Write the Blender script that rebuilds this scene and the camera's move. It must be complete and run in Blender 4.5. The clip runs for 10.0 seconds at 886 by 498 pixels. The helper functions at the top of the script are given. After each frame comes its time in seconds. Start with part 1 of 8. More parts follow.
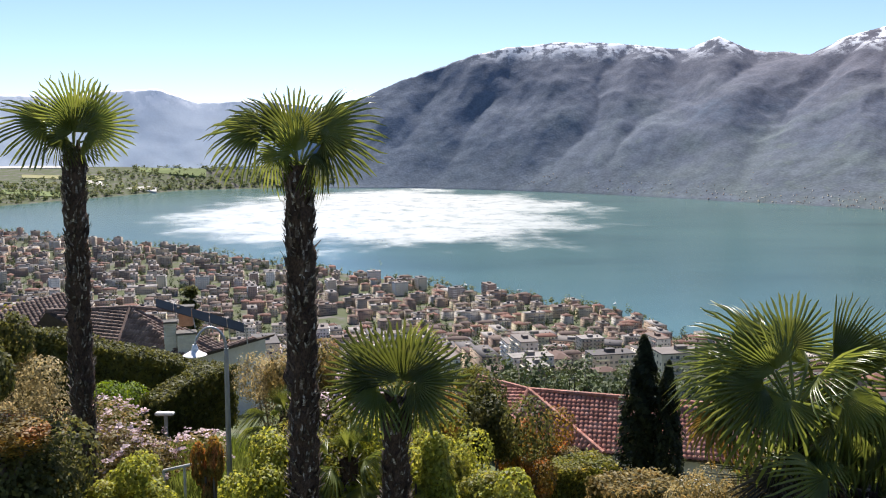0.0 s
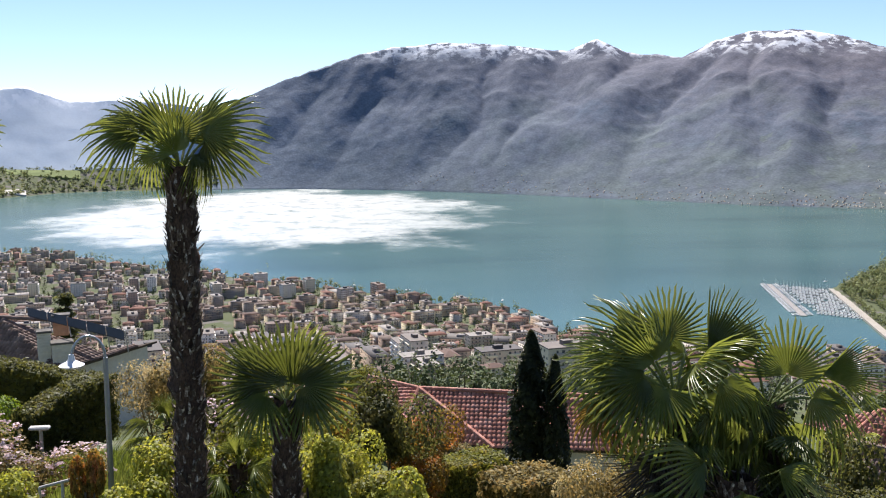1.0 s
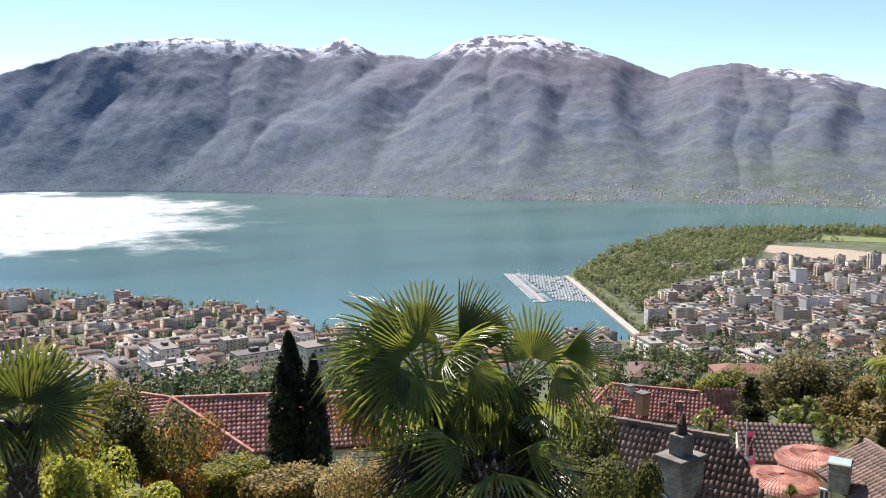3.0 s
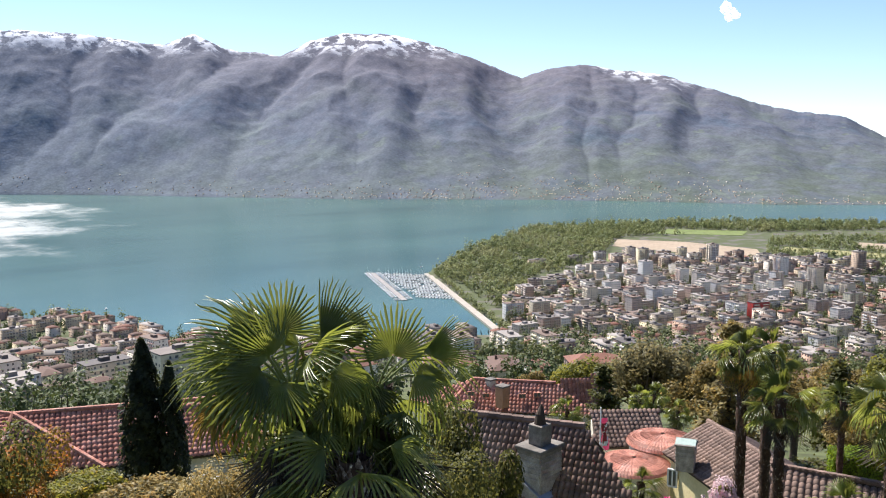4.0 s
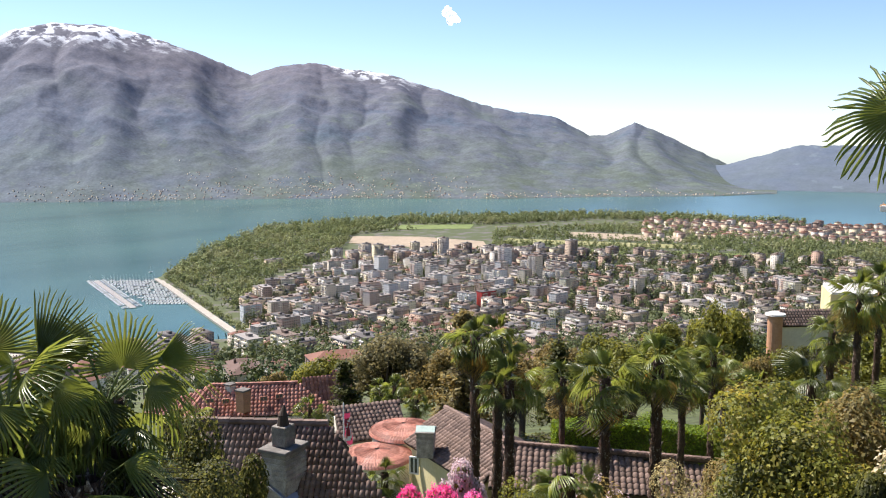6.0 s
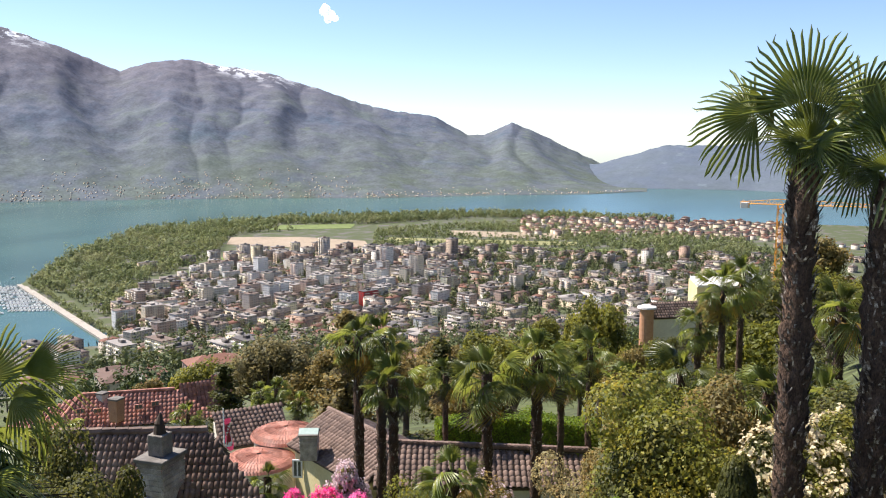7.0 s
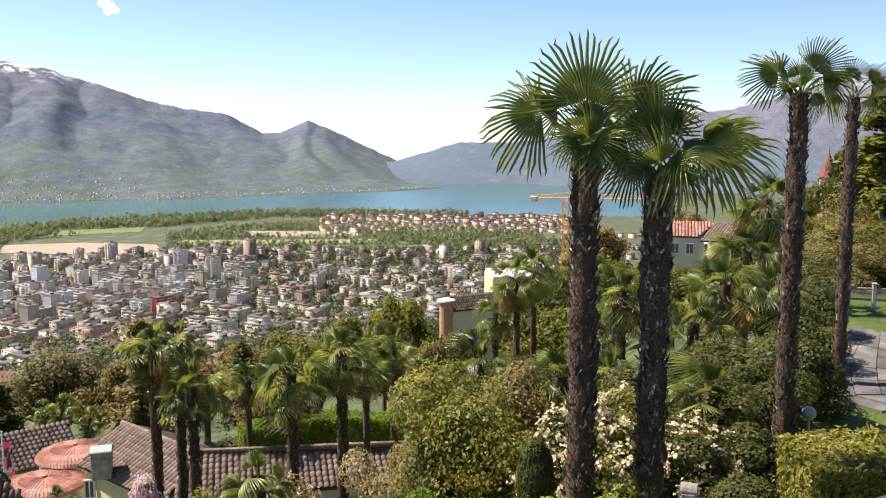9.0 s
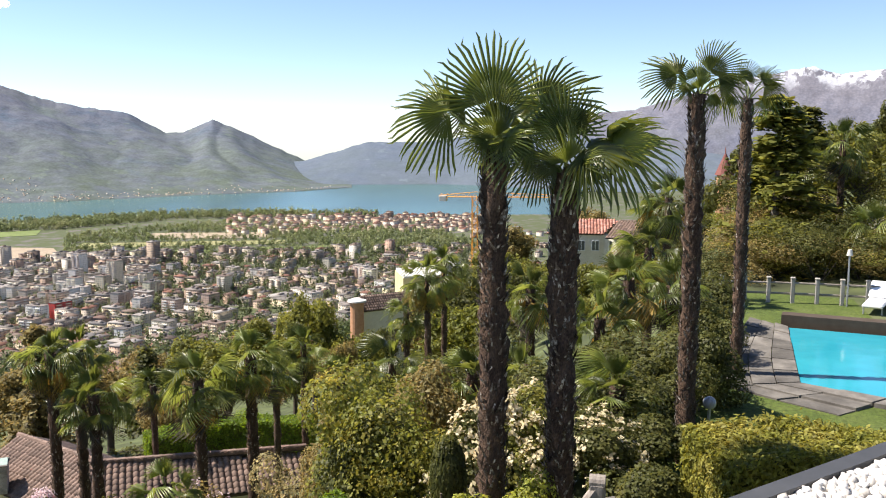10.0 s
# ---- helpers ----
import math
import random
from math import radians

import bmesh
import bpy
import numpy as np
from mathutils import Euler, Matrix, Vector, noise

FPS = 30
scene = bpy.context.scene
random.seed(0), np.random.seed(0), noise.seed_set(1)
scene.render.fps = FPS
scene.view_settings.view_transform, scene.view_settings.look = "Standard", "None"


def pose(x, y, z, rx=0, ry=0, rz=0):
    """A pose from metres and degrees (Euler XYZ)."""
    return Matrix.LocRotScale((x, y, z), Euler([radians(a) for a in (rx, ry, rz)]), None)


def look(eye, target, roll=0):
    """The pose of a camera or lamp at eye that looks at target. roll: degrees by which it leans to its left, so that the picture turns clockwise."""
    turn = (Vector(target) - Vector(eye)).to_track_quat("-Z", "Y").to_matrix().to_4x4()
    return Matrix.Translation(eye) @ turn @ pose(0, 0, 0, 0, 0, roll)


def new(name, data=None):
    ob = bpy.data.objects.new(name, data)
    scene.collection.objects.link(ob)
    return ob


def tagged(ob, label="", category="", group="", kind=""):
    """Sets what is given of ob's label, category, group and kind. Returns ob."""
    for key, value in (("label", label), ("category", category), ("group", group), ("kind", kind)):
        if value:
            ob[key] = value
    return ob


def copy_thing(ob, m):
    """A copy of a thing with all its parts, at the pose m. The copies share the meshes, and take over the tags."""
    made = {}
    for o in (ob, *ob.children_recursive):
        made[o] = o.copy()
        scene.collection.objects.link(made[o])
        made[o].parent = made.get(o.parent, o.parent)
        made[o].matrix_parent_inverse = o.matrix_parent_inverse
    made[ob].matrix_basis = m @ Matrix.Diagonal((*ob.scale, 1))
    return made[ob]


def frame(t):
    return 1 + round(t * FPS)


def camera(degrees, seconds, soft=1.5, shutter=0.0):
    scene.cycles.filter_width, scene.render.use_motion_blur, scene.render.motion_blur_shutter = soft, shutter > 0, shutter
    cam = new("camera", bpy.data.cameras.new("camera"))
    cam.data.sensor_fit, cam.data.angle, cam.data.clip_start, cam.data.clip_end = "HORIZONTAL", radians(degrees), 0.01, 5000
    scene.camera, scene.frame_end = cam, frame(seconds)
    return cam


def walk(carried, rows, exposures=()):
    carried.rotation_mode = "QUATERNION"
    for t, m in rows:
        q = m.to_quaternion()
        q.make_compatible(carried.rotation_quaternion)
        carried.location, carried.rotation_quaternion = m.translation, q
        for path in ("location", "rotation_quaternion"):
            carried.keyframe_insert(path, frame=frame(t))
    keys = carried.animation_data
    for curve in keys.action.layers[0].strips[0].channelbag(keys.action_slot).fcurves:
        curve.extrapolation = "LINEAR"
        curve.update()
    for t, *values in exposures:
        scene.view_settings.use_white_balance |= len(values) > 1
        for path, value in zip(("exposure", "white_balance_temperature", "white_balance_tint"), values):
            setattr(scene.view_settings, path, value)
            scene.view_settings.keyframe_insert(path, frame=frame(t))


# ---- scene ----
H = 230.0  # the eye's height above the lake
PATH = [(0.0, 0.00, -7.00, -0.12), (0.5, 3.64, -7.01, -0.11), (1.0, 7.30, -7.00, 0.01), (1.5, 11.19, -7.02, -0.01),
        (2.0, 15.02, -7.03, -0.06), (3.5, 27.79, -7.15, 0.07), (4.0, 32.44, -7.18, 0.06),
        (4.5, 36.83, -7.23, 0.05), (5.0, 40.82, -7.26, 0.14), (5.5, 45.19, -7.28, 0.12), (7.0, 57.30, -7.34, -0.18),
        (7.5, 60.58, -7.36, -0.16), (8.0, 63.88, -7.38, -0.16), (8.5, 66.99, -7.42, -0.03), (9.0, 70.34, -7.45, 0.03),
        (9.5, 73.63, -7.46, 0.04), (10.0, 76.22, -7.48, -0.02)]
cam = camera(53.36, 10.0, soft=1.1)
walk(cam, [(t, pose(0, 0, H, 90 + pitch, 0, -yaw) @ pose(0, 0, 0, 0, 0, -roll)) for t, yaw, pitch, roll in PATH],
     exposures=[(0.0, 0.82, 6250, 16), (2.0, 0.93, 6250, 16), (3.5, 1.06, 6250, 16), (4.5, 1.06, 6250, 16), (7.0, 1.05, 6350, 16), (10.0, 1.13, 6550, 14)])

# ---- light ----
SUN_AZ, SUN_EL = -4.0, 52.0
world = bpy.data.worlds.new("sky")
scene.world = world
world.use_nodes = True
wn = world.node_tree.nodes
sky = wn.new("ShaderNodeTexSky")
sky.sky_type, sky.sun_disc = "NISHITA", False
sky.sun_elevation, sky.sun_rotation = radians(SUN_EL), radians(SUN_AZ)
sky.altitude, sky.air_density, sky.dust_density, sky.ozone_density = 400, 0.7, 0.2, 1.5
wn["Background"].inputs["Strength"].default_value = 0.085
tone = wn.new("ShaderNodeMix")
tone.data_type, tone.blend_type = "RGBA", "MULTIPLY"
tone.inputs["Factor"].default_value, tone.inputs[7].default_value = 1.0, (0.98, 1.02, 1.06, 1.0)
world.node_tree.links.new(sky.outputs[0], tone.inputs[6])
world.node_tree.links.new(tone.outputs[2], wn["Background"].inputs["Color"])
sun = new("sun", bpy.data.lights.new("sun", "SUN"))
sun.data.energy, sun.data.angle, sun.data.color = 5.0, radians(0.53), (1.0, 0.94, 0.83)
sun.matrix_world = look((400 * math.sin(radians(SUN_AZ)), 400 * math.cos(radians(SUN_AZ)), H + 400 * math.tan(radians(SUN_EL))), (0, 0, H))


# ---- materials ----
def material(name, colours, scale=2.0, rough=0.8, bump=0.0, bump_scale=None, spec=0.3, random=0.0, island=0.0, metal=0.0, coords="Object", through_light=0.0, fine=0.0, stops=None, stretch=(1, 1, 1), bump_dist=0.05):
    """A surface with colours mixed by two scales of noise, with relief and some change from piece to piece."""
    m = bpy.data.materials.new(name)
    m.use_nodes = True
    nt = m.node_tree
    n, l = nt.nodes, nt.links
    b = n["Principled BSDF"]
    tc = n.new("ShaderNodeTexCoord")
    mp = n.new("ShaderNodeMapping")
    mp.inputs["Scale"].default_value = stretch
    l.new(tc.outputs[coords], mp.inputs[0])
    tex = n.new("ShaderNodeTexNoise")
    tex.inputs["Scale"].default_value, tex.inputs["Detail"].default_value, tex.inputs["Roughness"].default_value = scale, 6, 0.65
    l.new(mp.outputs[0], tex.inputs["Vector"])
    ramp = n.new("ShaderNodeValToRGB")
    els = ramp.color_ramp.elements
    k = len(colours)
    stops = stops or [0.3 + 0.4 * i / max(1, k - 1) for i in range(k)]
    while len(els) < k:
        els.new(0.5)
    for e, s, c in zip(els, stops, colours):
        e.position, e.color = s, (*c, 1)
    l.new(tex.outputs["Fac"], ramp.inputs[0])
    col = ramp.outputs[0]
    if random or island:
        hsv = n.new("ShaderNodeHueSaturation")
        rng = n.new("ShaderNodeMapRange")
        a = random or island
        rng.inputs["To Min"].default_value, rng.inputs["To Max"].default_value = 1 - a, 1 + a
        if random:
            l.new(n.new("ShaderNodeObjectInfo").outputs["Random"], rng.inputs["Value"])
        else:
            l.new(n.new("ShaderNodeNewGeometry").outputs["Random Per Island"], rng.inputs["Value"])
        l.new(rng.outputs[0], hsv.inputs["Value"])
        l.new(col, hsv.inputs["Color"])
        col = hsv.outputs[0]
    if fine:
        t2 = n.new("ShaderNodeTexNoise")
        t2.inputs["Scale"].default_value, t2.inputs["Detail"].default_value = scale * 9, 4
        l.new(mp.outputs[0], t2.inputs["Vector"])
        r2 = n.new("ShaderNodeMapRange")
        r2.inputs["From Min"].default_value, r2.inputs["From Max"].default_value = 0.3, 0.7
        r2.inputs["To Min"].default_value, r2.inputs["To Max"].default_value = 1 - fine, 1 + fine
        l.new(t2.outputs["Fac"], r2.inputs["Value"])
        h2 = n.new("ShaderNodeHueSaturation")
        l.new(r2.outputs[0], h2.inputs["Value"])
        l.new(col, h2.inputs["Color"])
        col = h2.outputs[0]
    l.new(col, b.inputs["Base Color"])
    b.inputs["Roughness"].default_value, b.inputs["Metallic"].default_value = rough, metal
    b.inputs["Specular IOR Level"].default_value = spec
    if bump:
        bt = n.new("ShaderNodeTexNoise")
        bt.inputs["Scale"].default_value, bt.inputs["Detail"].default_value = bump_scale or scale * 6, 5
        l.new(mp.outputs[0], bt.inputs["Vector"])
        bn = n.new("ShaderNodeBump")
        bn.inputs["Strength"].default_value, bn.inputs["Distance"].default_value = bump, bump_dist
        l.new(bt.outputs["Fac"], bn.inputs["Height"])
        l.new(bn.outputs[0], b.inputs["Normal"])
    if through_light:
        tr = n.new("ShaderNodeBsdfTranslucent")
        br = n.new("ShaderNodeHueSaturation")
        br.inputs["Value"].default_value, br.inputs["Saturation"].default_value = 1.5, 1.1
        br.inputs["Hue"].default_value = 0.475
        l.new(col, br.inputs["Color"])
        l.new(br.outputs[0], tr.inputs["Color"])
        mix = n.new("ShaderNodeMixShader")
        mix.inputs[0].default_value = through_light
        l.new(b.outputs[0], mix.inputs[1])
        l.new(tr.outputs[0], mix.inputs[2])
        l.new(mix.outputs[0], n["Material Output"].inputs["Surface"])
    return m


def mountain_material(name, snowline, spread, wood, rock, east_haze=None, north_face=None, low_green=None, grainy=1.0):
    """Bare spring woods, haze put into their blue-grey colours, with a rough canopy, greener and with clearings below,
    brown heath above, snow on the tops.
    """
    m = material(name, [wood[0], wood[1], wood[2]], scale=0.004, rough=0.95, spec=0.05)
    n, l = m.node_tree.nodes, m.node_tree.links
    b = n["Principled BSDF"]
    low = b.inputs["Base Color"].links[0].from_socket
    geo = n.new("ShaderNodeNewGeometry")
    sep, nz = n.new("ShaderNodeSeparateXYZ"), n.new("ShaderNodeSeparateXYZ")
    l.new(geo.outputs["Position"], sep.inputs[0])
    l.new(geo.outputs["Normal"], nz.inputs[0])

    def grain(scale, detail, rough=0.6):
        t = n.new("ShaderNodeTexNoise")
        t.inputs["Scale"].default_value, t.inputs["Detail"].default_value, t.inputs["Roughness"].default_value = scale, detail, rough
        l.new(geo.outputs["Position"], t.inputs["Vector"])
        return t.outputs["Fac"]

    def span(value, a, b_, c=0.0, d=1.0):
        r = n.new("ShaderNodeMapRange")
        r.inputs["From Min"].default_value, r.inputs["From Max"].default_value = a, b_
        r.inputs["To Min"].default_value, r.inputs["To Max"].default_value = c, d
        l.new(value, r.inputs["Value"])
        return r.outputs[0]

    def sums(kind, p, q):
        x = n.new("ShaderNodeMath")
        x.operation = kind
        for k, v in enumerate((p, q)):
            if isinstance(v, (int, float)):
                x.inputs[k].default_value = v
            else:
                l.new(v, x.inputs[k])
        return x.outputs[0]
    tex = grain(0.016, 6, 0.65)

    def step(height, width, wobble):
        return span(sums("ADD", sums("MULTIPLY", tex, wobble), sep.outputs["Z"]), height + wobble / 2 - width, height + wobble / 2 + width)

    def over(bottom, colour, fac):
        x = n.new("ShaderNodeMix")
        x.data_type = "RGBA"
        l.new(fac, x.inputs["Factor"])
        l.new(bottom, x.inputs[6])
        x.inputs[7].default_value = (*colour, 1)
        return x.outputs[2]
    c = low
    if low_green:
        c = over(c, low_green, sums("MULTIPLY", sums("SUBTRACT", 1.0, step(170, 130, 160)), span(grain(0.007, 5), 0.4, 0.6, 0.35, 1.0)))
        c = over(c, tuple(v * 1.45 for v in low_green), sums("MULTIPLY", sums("SUBTRACT", 1.0, step(330, 60, 160)), span(grain(0.011, 3), 0.62, 0.67, 0.0, 0.6)))
    c = over(c, rock, sums("MULTIPLY", step(snowline * 0.66, 130, 300), 0.8))
    if east_haze:  # haze painted in: base colour turns paler blue-grey eastward
        c = over(c, east_haze, span(sep.outputs["X"], 2500, -300, 0.0, 0.8))
    # single crowns, and stands of darker trees
    vor = n.new("ShaderNodeTexVoronoi")
    vor.inputs["Scale"].default_value = 0.085
    l.new(geo.outputs["Position"], vor.inputs["Vector"])
    tone = sums("MULTIPLY", span(vor.outputs["Distance"], 0.1, 0.9, 1 + 0.09 * grainy, 1 - 0.15 * grainy), span(grain(0.02, 6, 0.7), 0.35, 0.65, 1 - 0.17 * grainy, 1 + 0.13 * grainy))
    hsv = n.new("ShaderNodeHueSaturation")
    l.new(tone, hsv.inputs["Value"])
    l.new(c, hsv.inputs["Color"])
    c = hsv.outputs[0]
    bn = n.new("ShaderNodeBump")
    bn.inputs["Strength"].default_value, bn.inputs["Distance"].default_value = 0.26 * grainy, 6
    l.new(sums("SUBTRACT", grain(0.02, 4), sums("MULTIPLY", vor.outputs["Distance"], 0.5)), bn.inputs["Height"])
    l.new(bn.outputs[0], b.inputs["Normal"])
    # snow, lower on a shaded summit, melting out along gullies and ribs
    snow = step(snowline, spread, 150)
    if north_face:
        x0, x1, drop = north_face
        snow = sums("MAXIMUM", snow, sums("MULTIPLY", step(snowline - drop, spread, 150), span(sep.outputs["X"], x0, x1)))
    squash = n.new("ShaderNodeVectorMath")
    squash.operation = "MULTIPLY"
    squash.inputs[1].default_value = (1, 1, 0.35)
    l.new(geo.outputs["Position"], squash.inputs[0])
    rib = n.new("ShaderNodeTexNoise")
    rib.inputs["Scale"].default_value, rib.inputs["Detail"].default_value, rib.inputs["Roughness"].default_value = 0.014, 7, 0.66
    l.new(squash.outputs[0], rib.inputs["Vector"])
    thaw = span(rib.outputs["Fac"], 0.47, 0.54)
    s = sums("MULTIPLY", sums("MULTIPLY", snow, thaw), span(nz.outputs["Z"], 0.5, 0.7))
    l.new(over(c, (0.85, 0.88, 0.92), s), b.inputs["Base Color"])
    return m


MAT = {}
# blue-grey base colours imitate haze, palest on the left range
MAT["mountain"] = mountain_material("haze_tinted_spring_woods", 702, 55, [(0.078, 0.105, 0.145), (0.118, 0.13, 0.162), (0.125, 0.152, 0.148)], (0.15, 0.142, 0.165), (0.165, 0.2, 0.25), (3270, 3380, 165), low_green=(0.1, 0.122, 0.1))
MAT["mountain_left"] = mountain_material("haze_tinted_snow_range", 430, 60, [(0.52, 0.6, 0.67), (0.55, 0.62, 0.68), (0.55, 0.61, 0.64)], (0.57, 0.63, 0.7), grainy=0.2)
MAT["mountain_right"] = mountain_material("haze_tinted_lake_range", 900, 60, [(0.1, 0.128, 0.175), (0.115, 0.138, 0.18), (0.115, 0.138, 0.165)], (0.125, 0.143, 0.185), low_green=(0.105, 0.13, 0.15), grainy=0.5)
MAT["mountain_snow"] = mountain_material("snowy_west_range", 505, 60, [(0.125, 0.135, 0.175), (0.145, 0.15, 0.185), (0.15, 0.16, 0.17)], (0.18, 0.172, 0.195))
MAT["ground"] = material("hillside_earth_and_grass", [(0.05, 0.06, 0.025), (0.07, 0.085, 0.03), (0.12, 0.11, 0.07)], scale=0.06, rough=0.95, fine=0.5, bump=0.5)

def built_up(m, low, high):
    """Below a height the ground is town: streets, yards and paving between patches of garden."""
    n, l = m.node_tree.nodes, m.node_tree.links
    b = n["Principled BSDF"]
    was = b.inputs["Base Color"].links[0].from_socket
    geo, sep, r = n.new("ShaderNodeNewGeometry"), n.new("ShaderNodeSeparateXYZ"), n.new("ShaderNodeMapRange")
    l.new(geo.outputs["Position"], sep.inputs[0])
    l.new(sep.outputs["Z"], r.inputs["Value"])
    r.inputs["From Min"].default_value, r.inputs["From Max"].default_value = high, low
    tex, ramp, mix = n.new("ShaderNodeTexNoise"), n.new("ShaderNodeValToRGB"), n.new("ShaderNodeMix")
    tex.inputs["Scale"].default_value, tex.inputs["Detail"].default_value = 0.035, 5
    l.new(geo.outputs["Position"], tex.inputs["Vector"])
    for e, p, c in zip(ramp.color_ramp.elements, (0.36, 0.5), ((0.12, 0.112, 0.1, 1), (0.07, 0.085, 0.035, 1))):
        e.position, e.color = p, c
    l.new(tex.outputs["Fac"], ramp.inputs[0])
    mix.data_type = "RGBA"
    l.new(r.outputs[0], mix.inputs["Factor"])
    l.new(was, mix.inputs[6])
    l.new(ramp.outputs[0], mix.inputs[7])
    l.new(mix.outputs[2], b.inputs["Base Color"])


built_up(MAT["ground"], 90, 150)
MAT["lawn"] = material("mown_lawn", [(0.05, 0.075, 0.012), (0.075, 0.105, 0.018), (0.1, 0.125, 0.03)], scale=1.2, rough=0.9, fine=0.4, bump=0.7, bump_scale=40)
MAT["wood_far"] = material("spring_wood_leaves", [(0.11, 0.145, 0.062), (0.175, 0.205, 0.085), (0.26, 0.265, 0.135)], scale=0.012, rough=0.8, island=0.5, through_light=0.25)


# ---- building helpers ----
def at(az, d, z=0.0):
    """A place by its bearing from the eye (degrees right of north), its distance and height."""
    return Vector((d * math.sin(radians(az)), d * math.cos(radians(az)), z))


def up(d, el):
    """The height at distance d that is seen under the elevation el."""
    return H + d * math.tan(radians(el))


def mesh_object(name, verts, faces, mats, parent=None, index=None, smooth=False, label=""):
    me = bpy.data.meshes.new(name)
    me.from_pydata([tuple(v) for v in verts], [], [tuple(int(i) for i in f) for f in faces])
    for m in mats:
        me.materials.append(m)
    if index is not None:
        me.polygons.foreach_set("material_index", np.asarray(index, dtype=np.int32))
    if smooth:
        me.polygons.foreach_set("use_smooth", np.ones(len(me.polygons), dtype=bool))
    me.update()
    ob = new(name, me)
    if parent:
        ob.parent = parent
    if label:
        ob["label"] = label
    return ob


def part(name, bm, mat, parent=None, label="", smooth=False):
    """Links a bmesh as one object under a thing."""
    me = bpy.data.meshes.new(name)
    bm.to_mesh(me)
    bm.free()
    me.materials.append(mat)
    if smooth:
        me.polygons.foreach_set("use_smooth", np.ones(len(me.polygons), dtype=bool))
    ob = new(name, me)
    if parent:
        ob.parent = parent
    if label:
        ob["label"] = label
    return ob


def thing(name, m, label, category, group="", kind=""):
    """An Empty at the base of a thing, that parents its parts."""
    ob = new(name)
    ob.empty_display_size = 0.2
    ob.matrix_world = m
    return tagged(ob, label, category, group, kind)


def box(bm, x0, y0, z0, x1, y1, z1, m=None):
    c = Matrix.Translation(((x0 + x1) / 2, (y0 + y1) / 2, (z0 + z1) / 2)) @ Matrix.Diagonal((x1 - x0, y1 - y0, z1 - z0, 1))
    return bmesh.ops.create_cube(bm, size=1, matrix=(m @ c) if m else c)["verts"]


def soft_box(bm, x0, y0, z0, x1, y1, z1, r=0.02, m=None):
    vs = box(bm, x0, y0, z0, x1, y1, z1, m)
    bmesh.ops.bevel(bm, geom=list({e for v in vs for e in v.link_edges}), offset=r, segments=1, affect="EDGES")


def tube(bm, p, q, r0, r1=None, sides=10):
    p, q = Vector(p), Vector(q)
    m = Matrix.Translation((p + q) / 2) @ (q - p).to_track_quat("Z", "Y").to_matrix().to_4x4()
    return bmesh.ops.create_cone(bm, cap_ends=True, segments=sides, radius1=r0, radius2=r0 if r1 is None else r1, depth=(q - p).length, matrix=m)["verts"]


def prism(bm, pts, z0, z1):
    lo = [bm.verts.new((x, y, z0)) for x, y in pts]
    hi = [bm.verts.new((x, y, z1)) for x, y in pts]
    bm.faces.new(hi), bm.faces.new(lo[::-1])
    for i in range(len(pts)):
        j = (i + 1) % len(pts)
        bm.faces.new((lo[i], lo[j], hi[j], hi[i]))


def cards(centres, normals, size, rng, aspect=1.6, droop=0.0):
    """Leaves: bent quads, each at a centre, facing about its normal."""
    k = len(centres)
    nrm = normals + rng.normal(0, 0.45, (k, 3))
    nrm /= np.linalg.norm(nrm, axis=1, keepdims=True) + 1e-9
    t = rng.normal(0, 1, (k, 3))
    t[:, 2] -= droop
    t -= nrm * (t * nrm).sum(1, keepdims=True)
    t /= np.linalg.norm(t, axis=1, keepdims=True) + 1e-9
    s = np.cross(nrm, t)
    w = (size * rng.uniform(0.7, 1.3, k))[:, None]
    a, b = t * w * aspect / 2, s * w / 2
    fold = nrm * w * 0.22
    v = np.stack([centres - a, centres + b + fold, centres + a, centres - b + fold], 1).reshape(-1, 3)
    i = np.arange(k)[:, None] * 4
    return v, np.concatenate([i, i + 1, i + 2, i + 3], 1)


def fast_mesh(name, v, quads, mat, smooth=False):
    me = bpy.data.meshes.new(name)
    v, quads = np.asarray(v, dtype=np.float32), np.asarray(quads, dtype=np.int32)
    me.vertices.add(len(v))
    me.vertices.foreach_set("co", v.ravel())
    me.loops.add(quads.size)
    me.loops.foreach_set("vertex_index", quads.ravel())
    me.polygons.add(len(quads))
    me.polygons.foreach_set("loop_start", np.arange(0, quads.size, quads.shape[1], dtype=np.int32))
    if smooth:
        me.polygons.foreach_set("use_smooth", np.ones(len(quads), dtype=bool))
    me.update(calc_edges=True)
    me.materials.append(mat)
    return me


# ---- the land: hillside, town plain and shores ----
STATIONS = [-40, -15, 10, 35, 60, 75, 85, 95, 110]
RINGS = [8, 20, 35, 60, 120, 250, 500, 1000, 1600]
HEIGHTS = [[225, 223, 220, 213, 198, 165, 100, 9, 4], [225, 223, 218.5, 212, 196, 163, 98, 7, 3], [225, 221.5, 214.5, 208, 192, 158, 95, 12, 3],
           [225, 218.5, 213, 207, 192, 158, 97, 5, 3], [225, 219, 214, 208, 194, 160, 98, 7, 3], [225, 222, 217, 211, 198, 168, 112, 14, 4],
           [224.6, 224.3, 222, 216, 211, 196, 150, 55, 3], [224.4, 224.4, 224.4, 222, 222, 218, 190, 100, 10], [224.4, 224.4, 224.5, 229, 236, 250, 262, 262, 240]]
